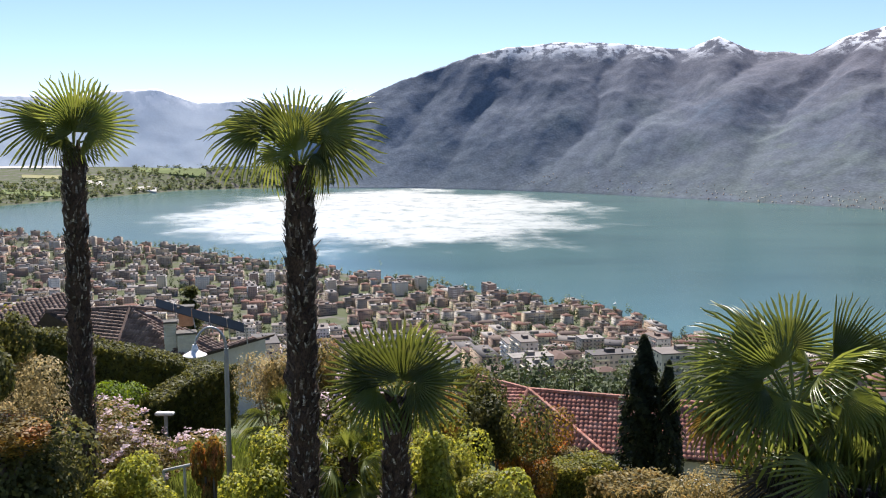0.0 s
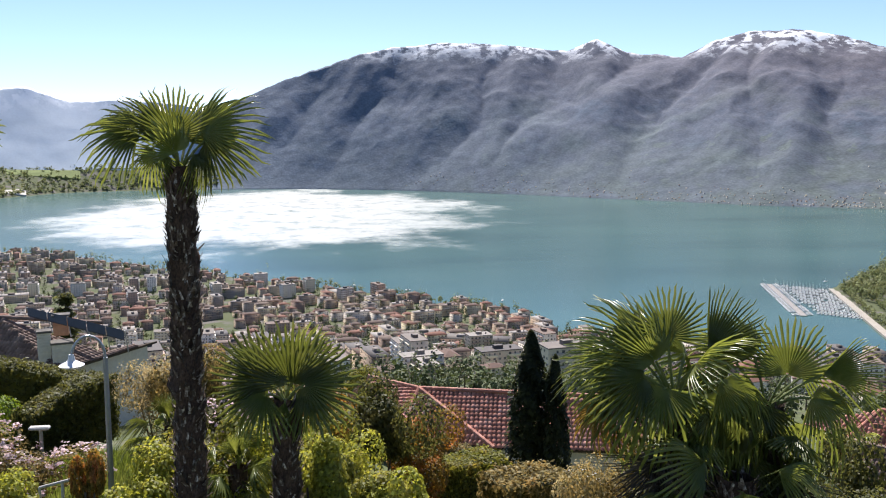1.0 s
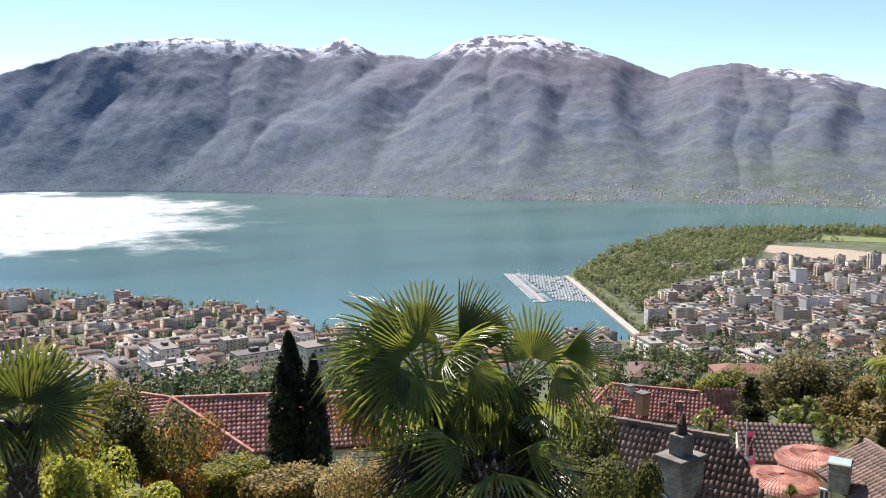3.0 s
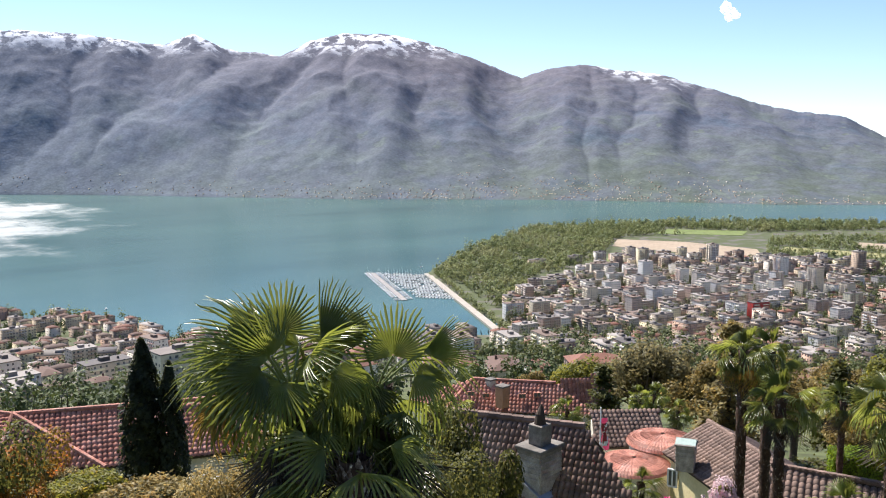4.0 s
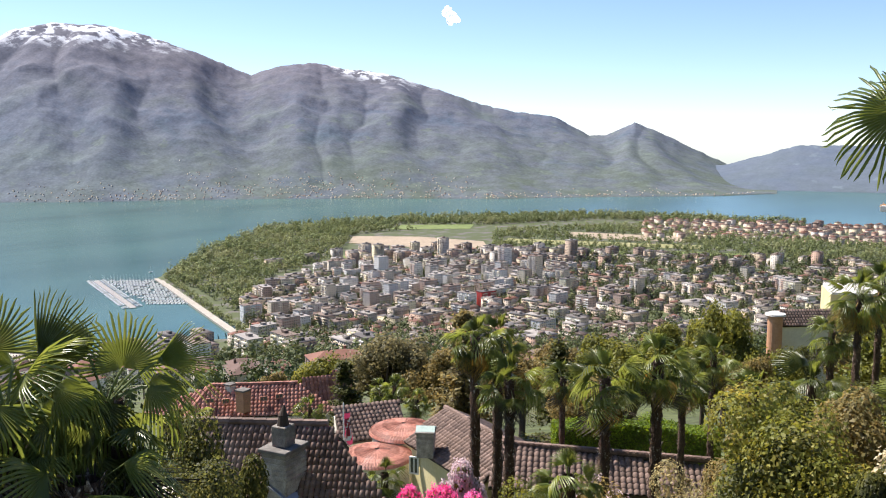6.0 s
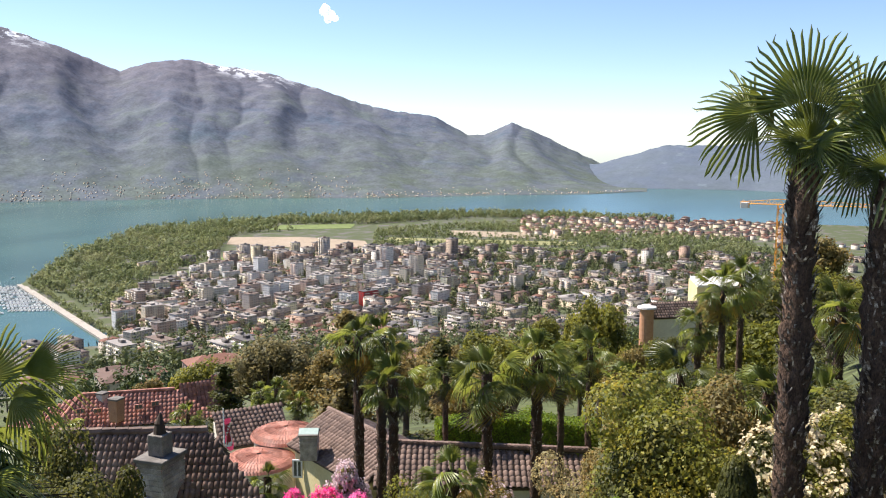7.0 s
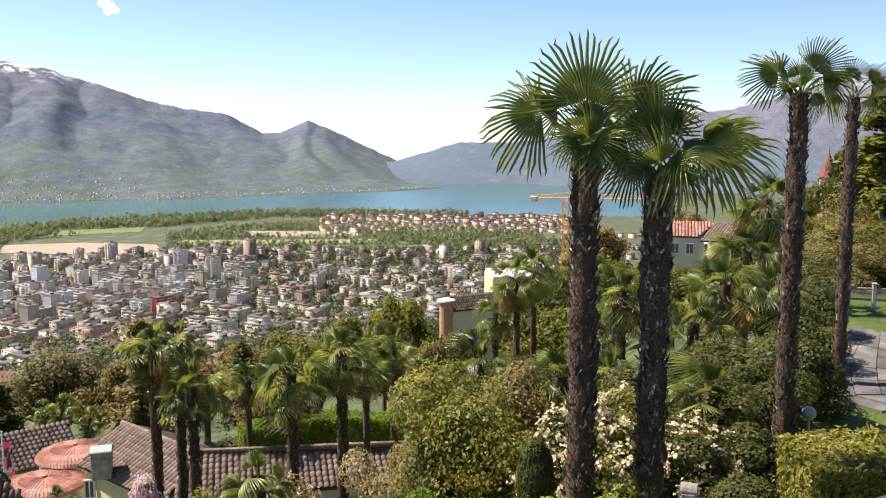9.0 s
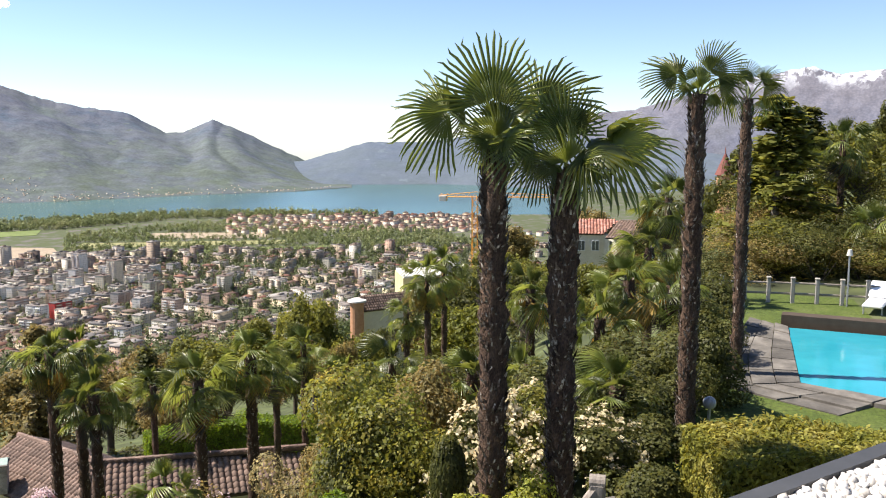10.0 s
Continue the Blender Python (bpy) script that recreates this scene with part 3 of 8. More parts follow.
def make_town():
    rng = np.random.default_rng(5)
    kinds = [(12, 9, 2, "hip", 0), (14, 10, 3, "hip", 0), (13, 11, 3, "hip", 0), (18, 10, 3, "flat", 1), (24, 11, 4, "flat", 1), (26, 12, 5, "flat", 1),
             (20, 13, 6, "flat", 1), (32, 12, 4, "flat", 0), (16, 14, 9, "flat", 1), (24, 12, 7, "flat", 1), (19, 11, 4, "hip", 0), (17, 15, 14, "flat", 1), (42, 22, 3, "flat", 0)]
    labels = ["plastered two-storey town house with a clay tile roof", "plastered house with a brown tile roof", "pale three-storey house with a tile roof", "low flat-roofed block with balconies",
              "pale flat-roofed apartment block with long balconies", "pale five-storey apartment block with balconies", "six-storey apartment block with balconies", "long flat-roofed office block",
              "nine-storey apartment tower with balconies", "pale seven-storey apartment block with balconies", "four-storey house with a brown tile roof", "tall apartment tower above the town", "wide low flat-roofed hall"]
    shapes = [building_shape(*k, rng) for k in kinds]
    spots = []

    def scatter(count, a0, a1, d0, d1, weights, gap, keep=lambda a, d: True):
        weights = np.array(weights, float) / np.sum(weights)
        tries = 0
        while count and tries < 60000:
            tries += 1
            a = rng.uniform(a0, a1)
            d = math.sqrt(rng.uniform(d0 * d0, d1 * d1))
            p = at(a, d)
            if not keep(a, d) or inland(np.array([p.x]), np.array([p.y]), LAND[0])[0] < 16:
                continue
            k = rng.choice(len(kinds), p=weights)
            r = sum(kinds[k][:2]) * 0.25
            if any((p.x - q[0]) ** 2 + (p.y - q[1]) ** 2 < (gap + r + q[4]) ** 2 for q in cells.get((int(p.x // 60), int(p.y // 60)), ())):
                continue
            turn = (-17 if a > 30 else 15) + 28 * noise.noise((p.x * 0.0022, p.y * 0.0022, 1)) + 90 * rng.integers(0, 2)
            item = (p.x, p.y, k, turn, r, a, d)
            spots.append(item)
            for i in (-1, 0, 1):
                for j in (-1, 0, 1):
                    cells.setdefault((int(p.x // 60) + i, int(p.y // 60) + j), []).append(item)
            count -= 1
    cells = {}
    fixed = [(38.6, 1560, 7), (41.0, 1600, 5), (42.6, 1640, 6), (37.7, 1150, 5), (38.8, 1100, 9), (39.6, 1130, 9), (45.5, 1345, 11), (52.4, 1150, 9), (47.5, 1440, 8), (49.3, 1470, 9), (50.5, 1400, 9), (53.0, 1520, 8), (41.0, 1090, 6), (42.3, 1075, 5), (44.0, 1250, 7), (8.6, 820, 12), (10.2, 800, 12)]
    for a, d, k in fixed:
        p = at(a, d)
        item = (p.x, p.y, k, -17.0, sum(kinds[k][:2]) * 0.25, a, d)
        spots.append(item)
        for i in (-1, 0, 1):
            for j in (-1, 0, 1):
                cells.setdefault((int(p.x // 60) + i, int(p.y // 60) + j), []).append(item)

    def not_field(a, d):
        return not (43 < a < 66 and 1690 < d) and not (a < 43.6 and d > 1220 + (a - 36.5) * 48)
    scatter(130, 42, 58, 1180, 1660, [0, 0, 0, 0, 1, 2, 5, 0, 5, 6, 0, 0.5, 0], 2, not_field)
    scatter(290, 36.8, 58, 1010, 1720, [2, 3, 3, 5, 7, 7, 4, 4, 0.5, 2.5, 4, 0, 0.6], 2, not_field)
    scatter(340, 54, 80, 950, 1720, [4, 6, 5, 5, 5, 3, 2, 2, 0.8, 1.5, 5, 0, 1], 0, not_field)
    scatter(190, 36, 72, 640, 1010, [4, 6, 4, 4, 2, 1, 0.5, 1, 0, 0.5, 3, 0, 0.5], 1)
    scatter(720, -28, 34, 400, 1250, [7, 8, 5, 4, 2.5, 1, 0.5, 1, 0, 0.4, 3, 0, 0.5], 1)
    scatter(430, -28, 4, 1150, 2300, [3, 5, 4, 5, 5, 3, 2, 2, 0.1, 1, 3, 0, 0.5], 1)
    scatter(26, 36, 70, 300, 480, [6, 6, 4, 0, 0, 0, 0, 0, 0, 0, 1, 0, 0], 6)
    scatter(380, 62.5, 80, 2020, 2440, [6, 4, 2, 0.5, 0, 0, 0, 0, 0, 0, 0.5, 0, 0], 2)
    scatter(60, 78, 92, 260, 2000, [6, 4, 2, 1, 0, 0, 0, 0, 0, 0, 1, 0, 0], 8)
    order = sorted(range(len(spots)), key=lambda i: (spots[i][2] not in (8, 9, 11, 6) or spots[i][6] > 1500, spots[i][6]))
    near, far = order[:300], order[300:]
    base = {}
    mats = {"wall": "wall", "glazing": "pane", "balcony_front": "wall"}
    for i in near:
        x, y, k, turn, r, a, d = spots[i]
        z = float(ground_z(a, d))
        m = Matrix.Translation((x, y, z)) @ Matrix.Rotation(radians(turn), 4, "Z")
        if k not in base:
            ob = thing("town_house" if kinds[k][3] == "hip" else "apartment_building", m, labels[k], "house" if kinds[k][3] == "hip" else "building", "buildings of the lakeside town")
            for name, (V, F) in shapes[k].items():
                if F:
                    mat = MAT[("tiles" if kinds[k][3] == "hip" else "flat") if name == "roof" else mats[name]]
                    p = mesh_object(name, V, F, [mat], ob)
                    if name in ("glazing", "balcony_front"):
                        tagged(p, kind="stuff")
            base[k] = ob
        else:
            ob = copy_thing(base[k], m)
        if (a, d) == (52.4, 1150):
            for c in ob.children:
                if c.name.startswith("wall"):
                    c.data = c.data.copy()
                    c.data.materials[0] = MAT["red_paint"]
            tagged(ob, "bright red seven-storey apartment block with balconies")
    packs = {n: ([], []) for n in ("wall", "hip", "flat", "glazing", "balcony_front")}
    for i in far:
        x, y, k, turn, r, a, d = spots[i]
        z = float(ground_z(a, d))
        c, s = math.cos(radians(turn)), math.sin(radians(turn))
        for name, (V, F) in shapes[k].items():
            if not F or (name == "glazing" and d > 1900):
                continue
            P = packs[kinds[k][3] if name == "roof" else name]
            v = np.array(V)
            w = np.stack([x + c * v[:, 0] - s * v[:, 1], y + s * v[:, 0] + c * v[:, 1], z + v[:, 2]], 1)
            P[1].append(np.array(F) + sum(len(q) for q in P[0]) if len(P[0]) < 1 else np.array(F) + P[2][0])
            P[0].append(w)
            if len(P) == 2:
                packs[kinds[k][3] if name == "roof" else name] = (P[0], P[1], [len(w)])
            else:
                P[2][0] += len(w)
    town = tagged(new("distant_town"), "dense rows of small plastered town houses", "town", kind="stuff")
    for name, mat in (("wall", "wall_far"), ("hip", "tiles_far"), ("flat", "flat_far"), ("glazing", "pane"), ("balcony_front", "wall_far")):
        P = packs[name]
        if P[0]:
            ob = new({"hip": "tiled_roof", "flat": "flat_roof"}.get(name, name), fast_mesh(name, np.concatenate(P[0]), np.concatenate(P[1]), MAT[mat]))
            ob.parent = town
            tagged(ob, kind="stuff")
    return spots


def crowns(name, places, rng, mat, cards_each, label, spread=(3.0, 7.0), tall=1.2):
    """Many small trees, each a ragged crown of leaf clumps over a thin trunk, as one stuff object."""
    C, N, S, TV, TQ = [], [], [], [], []
    for x, y, z in places:
        r = rng.uniform(*spread)
        h = r * rng.uniform(0.8, 1.3) * tall
        lumps = rng.normal(0, 0.42, (5, 3))
        c = lumps[rng.integers(0, 5, cards_each)] + rng.normal(0, 0.3, (cards_each, 3))
        C.append(c * (r, r, h) * 0.75 + (x, y, z + h * 1.05))
        N.append(c + (0, 0, 0.5))
        S.append(np.full(cards_each, r * 2.1 / math.sqrt(cards_each)))
        k = len(TV) * 1
        TV += [(x - 0.25, y, z - 0.5), (x + 0.25, y, z - 0.5), (x + 0.12, y, z + h), (x - 0.12, y, z + h), (x, y - 0.25, z - 0.5), (x, y + 0.25, z - 0.5), (x, y + 0.12, z + h), (x, y - 0.12, z + h)]
        TQ += [(k, k + 1, k + 2, k + 3), (k + 4, k + 5, k + 6, k + 7)]
    C, N, S = np.concatenate(C), np.concatenate(N), np.concatenate(S)
    v, q = cards(C, N, S, rng, aspect=1.3)
    wood = new(name, fast_mesh(name, v, q, mat))
    tagged(wood, label, "trees", kind="stuff")
    t = new("trunks", fast_mesh("trunks", TV, TQ, MAT["bark"]))
    t.parent = wood
    tagged(t, kind="stuff")


MAT["bark"] = material("grey_brown_bark", [(0.06, 0.045, 0.03), (0.1, 0.08, 0.06), (0.14, 0.11, 0.08)], scale=5, rough=0.9, bump=0.6, stretch=(1, 1, 0.3))
MAT["wood_town"] = material("town_garden_leaves", [(0.05, 0.07, 0.028), (0.085, 0.105, 0.04), (0.14, 0.15, 0.065)], scale=0.015, rough=0.75, island=0.45, through_light=0.2)
MAT["wood_dark"] = material("dark_evergreen_leaves", [(0.04, 0.06, 0.025), (0.065, 0.09, 0.03), (0.11, 0.13, 0.05)], scale=0.02, rough=0.7, island=0.4, through_light=0.15)
FOREST = plan([(31.9, 1440), (33.4, 1716), (38.0, 2200), (42.8, 2350), (47, 2430), (58, 2590), (65, 2570), (72, 2470), (72, 2380), (60, 2440), (52.0, 2250), (44, 2060), (43.0, 1800), (42.0, 1590), (38.6, 1440), (37.4, 1180), (36.6, 1110), (33.6, 1360)])
HEDGES = plan([(52.5, 1720), (53, 2080), (57, 2200), (63, 2300), (76, 2020), (79, 1750), (66, 1700), (62, 1690)])
FIELDS = {"ploughed_field": [(43.4, 1880), (43.7, 2010), (48, 1990), (52.2, 1900), (52.6, 1770), (50, 1760), (46, 1830)],
          "meadow": [(53.4, 1700), (53.4, 1800), (58, 1810), (61.3, 1760), (61, 1680), (57, 1680)],
          "stubble_field": [(57.6, 2010), (57.9, 2110), (64.6, 2060), (65.2, 1960), (62, 1960)],
          "dry_meadow": [(53.4, 1880), (53.8, 1960), (66, 1900), (66, 1840)],
          "far_meadow": [(46.0, 2150), (46.8, 2260), (51.6, 2270), (51.3, 2160)],
          "lakeside_lawn": [(42.5, 1600), (42.8, 1680), (44.2, 1690), (44.0, 1600)],
          "green_meadow": [(61.8, 1740), (62.2, 1790), (69, 1790), (69, 1740)]}


def make_woods(spots):
    rng = np.random.default_rng(8)
    taken = np.array([(s[0], s[1], s[4]) for s in spots])

    def fill(outline, count, reach=4):
        out = []
        lo, hi = outline.min(0), outline.max(0)
        p = rng.uniform(lo, hi, (count * 6, 2))
        p = p[inland(p[:, 0], p[:, 1], outline) > 0]
        p = p[inland(p[:, 0], p[:, 1], LAND[0]) > 6]
        for f in FIELDS.values():
            p = p[inland(p[:, 0], p[:, 1], plan(f)) < -3]
        p = p[:count * 2]
        for q in p:
            if len(out) < count and np.min(np.hypot(taken[:, 0] - q[0], taken[:, 1] - q[1]) - taken[:, 2]) > reach:
                out.append(q)
        return np.array(out)

    def lift(p):
        a, d = np.degrees(np.arctan2(p[:, 0], p[:, 1])), np.hypot(p[:, 0], p[:, 1])
        return np.stack([p[:, 0], p[:, 1], ground_z(a, d)], 1)
    crowns("delta_forest", lift(fill(FOREST, 4000)), rng, MAT["wood_far"], 48, "bright spring-green riverside wood on the flat delta", (3.5, 8.5))
    crowns("field_hedges", lift(fill(HEDGES, 2100)), rng, MAT["wood_far"], 34, "rows of spring-green trees between meadows", (3.5, 6.5))
    crowns("town_trees", lift(fill(plan([(36.5, 1010), (36, 1150), (43, 1560), (52, 1700), (66, 1700), (82, 1750), (80, 480), (34, 480)]), 4600, -1)), rng, MAT["wood_town"], 36, "garden trees scattered among the town houses", (3.2, 6.5), 1.6)
    crowns("east_town_trees", lift(fill(plan([(-29, 2400), (-22, 2100), (-11, 1640), (8, 1190), (14, 1050), (34, 980), (34, 400), (-29, 400)]), 1900, -1)), rng, MAT["wood_dark"], 46, "dark evergreen garden trees among the lakeside houses", (2.5, 5.5), 1.5)
    crowns("slope_trees", lift(fill(plan([(-29, 420), (34, 420), (72, 420), (72, 170), (34, 150), (-29, 170)]), 420, -1)), rng, MAT["wood_dark"], 90, "dark garden trees on the slope above the town", (2.0, 4.0), 1.5)
    edge = [at(a, d) for a, d in zip(np.linspace(-27, 14, 150), np.interp(np.linspace(-27, 14, 150), *np.array(SHORE[2:13]).T) - 18 - rng.uniform(0, 25, 150))]
    crowns("shore_trees", lift(np.array([(p.x, p.y) for p in edge if rng.random() < 0.75])), rng, MAT["wood_far"], 60, "row of trees along the lakeside promenade", (4, 7), 1.3)
    quay = [at(36.6, 1005).lerp(at(31.6, 1470), t) + Vector((9, 4, 0)) + Vector(rng.normal(0, 2, 3)) for t in np.linspace(0, 1, 60)]
    crowns("quay_trees", lift(np.array([(p.x, p.y) for p in quay])), rng, MAT["wood_far"], 60, "avenue of green trees along the harbour quay", (4, 6), 1.2)
    crowns("plain_woods", lift(np.array([(at(a, d).x, at(a, d).y) for a, d in zip(rng.uniform(-34, -7, 1300), rng.uniform(0, 1, 1300) ** 1.5 * 520) for d in [np.interp(a, *np.array(PLAIN[:6]).T) + 10 + d]])),
           rng, MAT["wood_far"], 14, "hazy trees and hedgerows on the far plain", (7, 14), 0.7)
    # far shore villages and lakeside woods at the mountain's foot
    far = []
    sa, sd = [-6, -1.3, 4.2, 11.1, 18.4, 26.7, 42, 53, 66.8, 70], [4346, 4281, 4111, 3843, 3550, 3330, 3280, 3235, 3545, 3758]
    V, F = [], []
    for _ in range(900):
        a = rng.normal(40, 11) if rng.random() < 0.7 else rng.uniform(5, 69)
        if not 3 < a < 69.5:
            continue
        s = abs(rng.normal(0, 0.04 if 33 < a < 52 else 0.018)) + 0.004
        d = np.interp(a, sa, sd) * (1 + s)
        far.append((a, d))
    deps = bpy.context.evaluated_depsgraph_get()
    for a, d in far:
        p = at(a, d)
        hit, place, *_ = scene.ray_cast(deps, Vector((p.x, p.y, 1500)), Vector((0, 0, -1)))
        if hit and 2 < place.z < 200:
            w = rng.uniform(1.3, 2.8)
            quad_box(V, F, p.x - w, p.y - w * 0.8, place.z - 6, p.x + w, p.y + w * 0.8, place.z + rng.uniform(1, 3.5))
    villages = new("far_shore_villages", fast_mesh("far_shore_villages", V, F, MAT["wall_far"]))
    tagged(villages, "small pale houses of villages on the far shore", "village", kind="stuff")


def flat_patch(name, points, lift_z, mat, label, category):
    bm = bmesh.new()
    pts = [at(a, d) for a, d in points]
    vs = [bm.verts.new((p.x, p.y, max(3.0, float(ground_z(*q))) + lift_z)) for p, q in zip(pts, points)]
    lo = [bm.verts.new((p.x, p.y, -1)) for p in pts]
    f = bm.faces.new(vs)
    for i in range(len(vs)):
        j = (i + 1) % len(vs)
        bm.faces.new((lo[i], lo[j], vs[j], vs[i]))
    bmesh.ops.recalc_face_normals(bm, faces=bm.faces)
    tagged(part(name, bm, mat), label, category, kind="structure")


def make_plain():
    soil = material("ploughed_pale_soil", [(0.27, 0.215, 0.15), (0.34, 0.275, 0.2)], scale=0.02, rough=0.95, fine=0.15)
    grass = material("spring_meadow", [(0.11, 0.15, 0.04), (0.15, 0.185, 0.06)], scale=0.015, rough=0.9, fine=0.2)
    dry = material("dry_meadow", [(0.2, 0.2, 0.08), (0.28, 0.26, 0.13)], scale=0.02, rough=0.95, fine=0.2)
    sand = material("stone_quay", [(0.3, 0.27, 0.23), (0.38, 0.35, 0.3)], scale=0.1, rough=0.9, fine=0.15)
    for name, mat, label, category in (("ploughed_field", soil, "bare pale brown ploughed field", "field"), ("meadow", grass, "bright green mown meadow", "meadow"),
                                       ("stubble_field", soil, "pale stubble field with a road", "field"), ("dry_meadow", dry, "dull green meadow on the delta", "meadow"),
                                       ("far_meadow", grass, "narrow green meadow in the wood", "meadow"), ("lakeside_lawn", grass, "small green sports lawn", "lawn"),
                                       ("green_meadow", grass, "green meadow beside the town", "meadow")):
        flat_patch(name, FIELDS[name], 0.6, mat, label, category)
    pale = material("pale_ploughed_strip", [(0.42, 0.4, 0.36), (0.5, 0.48, 0.44)], scale=0.02, rough=0.95, fine=0.1)
    for k, (a0, d0, w, deep) in enumerate([(-26.5, 3700, 3, 110), (-22, 4050, 4, 100), (-25.5, 4150, 4.5, 90), (-19, 4400, 4, 90), (-26.8, 4450, 5, 80), (-14.5, 4520, 3.5, 70), (-21.5, 4620, 4, 70), (-26, 4700, 4, 60), (-12, 4650, 4, 60)]):
        flat_patch("plain_field", [(a0, d0), (a0, d0 + deep), (a0 + w, d0 + deep + 15), (a0 + w, d0 + 15)], 3.0, (grass, pale, dry)[k % 3], ("pale green field on the far plain", "bare pale field on the far plain", "dull green field on the far plain")[k % 3], "field")
    q = [at(36.5, 1000), at(31.3, 1478)]
    side = (q[1] - q[0]).normalized().cross(Vector((0, 0, 1)))
    bm = bmesh.new()
    prism(bm, [(p.x, p.y) for p in (q[0] - side * 3, q[1] - side * 3, q[1] + side * 7, q[0] + side * 7)][::-1], -3, 2.4)
    bmesh.ops.recalc_face_normals(bm, faces=bm.faces)
    tagged(part("quay", bm, sand), "long straight stone quay beside the harbour", "quay", kind="structure")


def make_harbour():
    rng = np.random.default_rng(3)
    deck = material("floating_pier_planks", [(0.2, 0.19, 0.17), (0.3, 0.28, 0.26)], scale=0.2, rough=0.8, fine=0.2)
    hull_v, hull_f, cab = [], [], bmesh.new()
    st = [(-4.2, 1.1, 1.0), (-1.5, 1.4, 1.0), (2, 1.25, 1.15), (4.6, 0.08, 1.5)]
    for x, w, h in st:
        hull_v += [(x, -w * 0.6, -0.2), (x, -w, h), (x, w, h), (x, w * 0.6, -0.2)]
    for i in range(3):
        for j in range(3):
            a = i * 4 + j
            hull_f.append((a, a + 4, a + 5, a + 1))
    hull_f += [(0, 1, 2, 3), (12, 15, 14, 13)]
    boat = None
    mast = material("aluminium_mast", [(0.6, 0.6, 0.6), (0.7, 0.7, 0.7)], rough=0.35, metal=0.8)

    def moor(p, turn, size):
        nonlocal boat
        m = Matrix.Translation((p.x, p.y, 0.1)) @ Matrix.Rotation(turn, 4, "Z")
        if boat is None:
            boat = thing("sailing_boat", m, "small white boat moored in the lake harbour", "boat", "boats in the harbour")
            mesh_object("hull", hull_v, hull_f, [MAT["white"]], boat)
            c = bmesh.new()
            soft_box(c, -2, -0.8, 1.0, 1.6, 0.8, 1.75, 0.15)
            part("cabin", c, MAT["slab"], boat)
            c = bmesh.new()
            tube(c, (0.6, 0, 1), (0.6, 0, 11), 0.09, 0.06, 6)
            tube(c, (0.6, 0, 2.2), (-3.4, 0, 2.2), 0.07, 0.06, 6)
            part("mast", c, mast, boat)
        else:
            copy_thing(boat, m)
    a, b = at(27.8, 1499), at(29.9, 1239)
    ways = [(a, b, 9.0)]
    right = [at(31.2, 1470), at(33.6, 1250)]
    for t in (0.04, 0.16, 0.28, 0.40, 0.52, 0.64, 0.76, 0.88, 0.98):
        p = right[0].lerp(right[1], t)
        ways.append((p, p + (a - right[0]).normalized() * 78 * (1 - 0.15 * t), 2.4))
    for k, (p, q, w) in enumerate(ways):
        pier = thing("pier", Matrix.Translation((p.x, p.y, 0)), "broad floating pier lined with boats" if k == 0 else "narrow wooden jetty between moored boats", "pier", "piers of the harbour")
        d = (q - p)
        n = d.normalized()
        s = n.cross(Vector((0, 0, 1))) * w / 2
        bm = bmesh.new()
        prism(bm, [(c.x, c.y) for c in (s * -1, d - s, d + s, s)], -0.6, 0.9)
        bmesh.ops.recalc_face_normals(bm, faces=bm.faces)
        part("deck", bm, deck, pier)
        turn = math.atan2(s.y, s.x)
        for i in range(int(d.length / (5.0 if k else 6))):
            for side in (-1, 1):
                if rng.random() < 0.88:
                    moor(p + n * (i * (5.0 if k else 6) + 3) + s.normalized() * side * (w / 2 + 5.2), turn + (math.pi if side > 0 else 0) + rng.normal(0, 0.04), 1)
    for az, d in [(-3.0, 1480), (1.5, 1400), (3.5, 1370), (6.2, 1290), (8.6, 1260), (10.5, 1215), (11.2, 1260), (5.0, 1350), (36.0, 1180), (34.6, 1240), (31.0, 1560)]:
        moor(at(az, d), rng.uniform(0, 6.28), 1)
    bm = bmesh.new()
    for i in range(9):
        p = at(35.0, 1010) + Vector((3.5 * i, 6 * (i % 3), 0))
        tube(bm, (p.x, p.y, -2), (p.x, p.y, 4.5), 0.3, 0.25, 6)
    tagged(part("mooring_posts", bm, MAT["bark"]), "cluster of dark wooden mooring posts in the water", "posts", kind="stuff")


def make_cloud():
    rng = np.random.default_rng(2)
    bm = bmesh.new()
    for _ in range(16):
        c = rng.normal(0, 1, 3) * (22, 8, 18)
        bmesh.ops.create_icosphere(bm, subdivisions=3, radius=rng.uniform(14, 26), matrix=Matrix.Translation(c))
    for v in bm.verts:
        v.co += Vector((noise.noise(v.co * 0.08), noise.noise(v.co * 0.08 + Vector((9, 0, 0))), noise.noise(v.co * 0.08 + Vector((0, 9, 0))))) * 7
    m = material("white_cloud", [(0.85, 0.87, 0.9), (0.9, 0.9, 0.92)], scale=0.02, rough=1.0, spec=0.0, through_light=0.6)
    ob = part("cloud", bm, m, smooth=True)
    shell = ob.modifiers.new("merged_puffs", "REMESH")
    shell.mode, shell.voxel_size, shell.use_smooth_shade = "VOXEL", 2.5, True
    soft_edge = ob.modifiers.new("softened", "SMOOTH")
    soft_edge.factor, soft_edge.iterations = 0.5, 12
    ob.matrix_world = Matrix.Translation(at(50.1, 3000, up(3000, 7.39))) @ Matrix.Diagonal((0.64, 0.64, 0.64, 1))
    tagged(ob, "single small white puff of cloud", "cloud", kind="structure")


make_plain()
SPOTS = make_town()
make_woods(SPOTS)
make_harbour()
make_cloud()


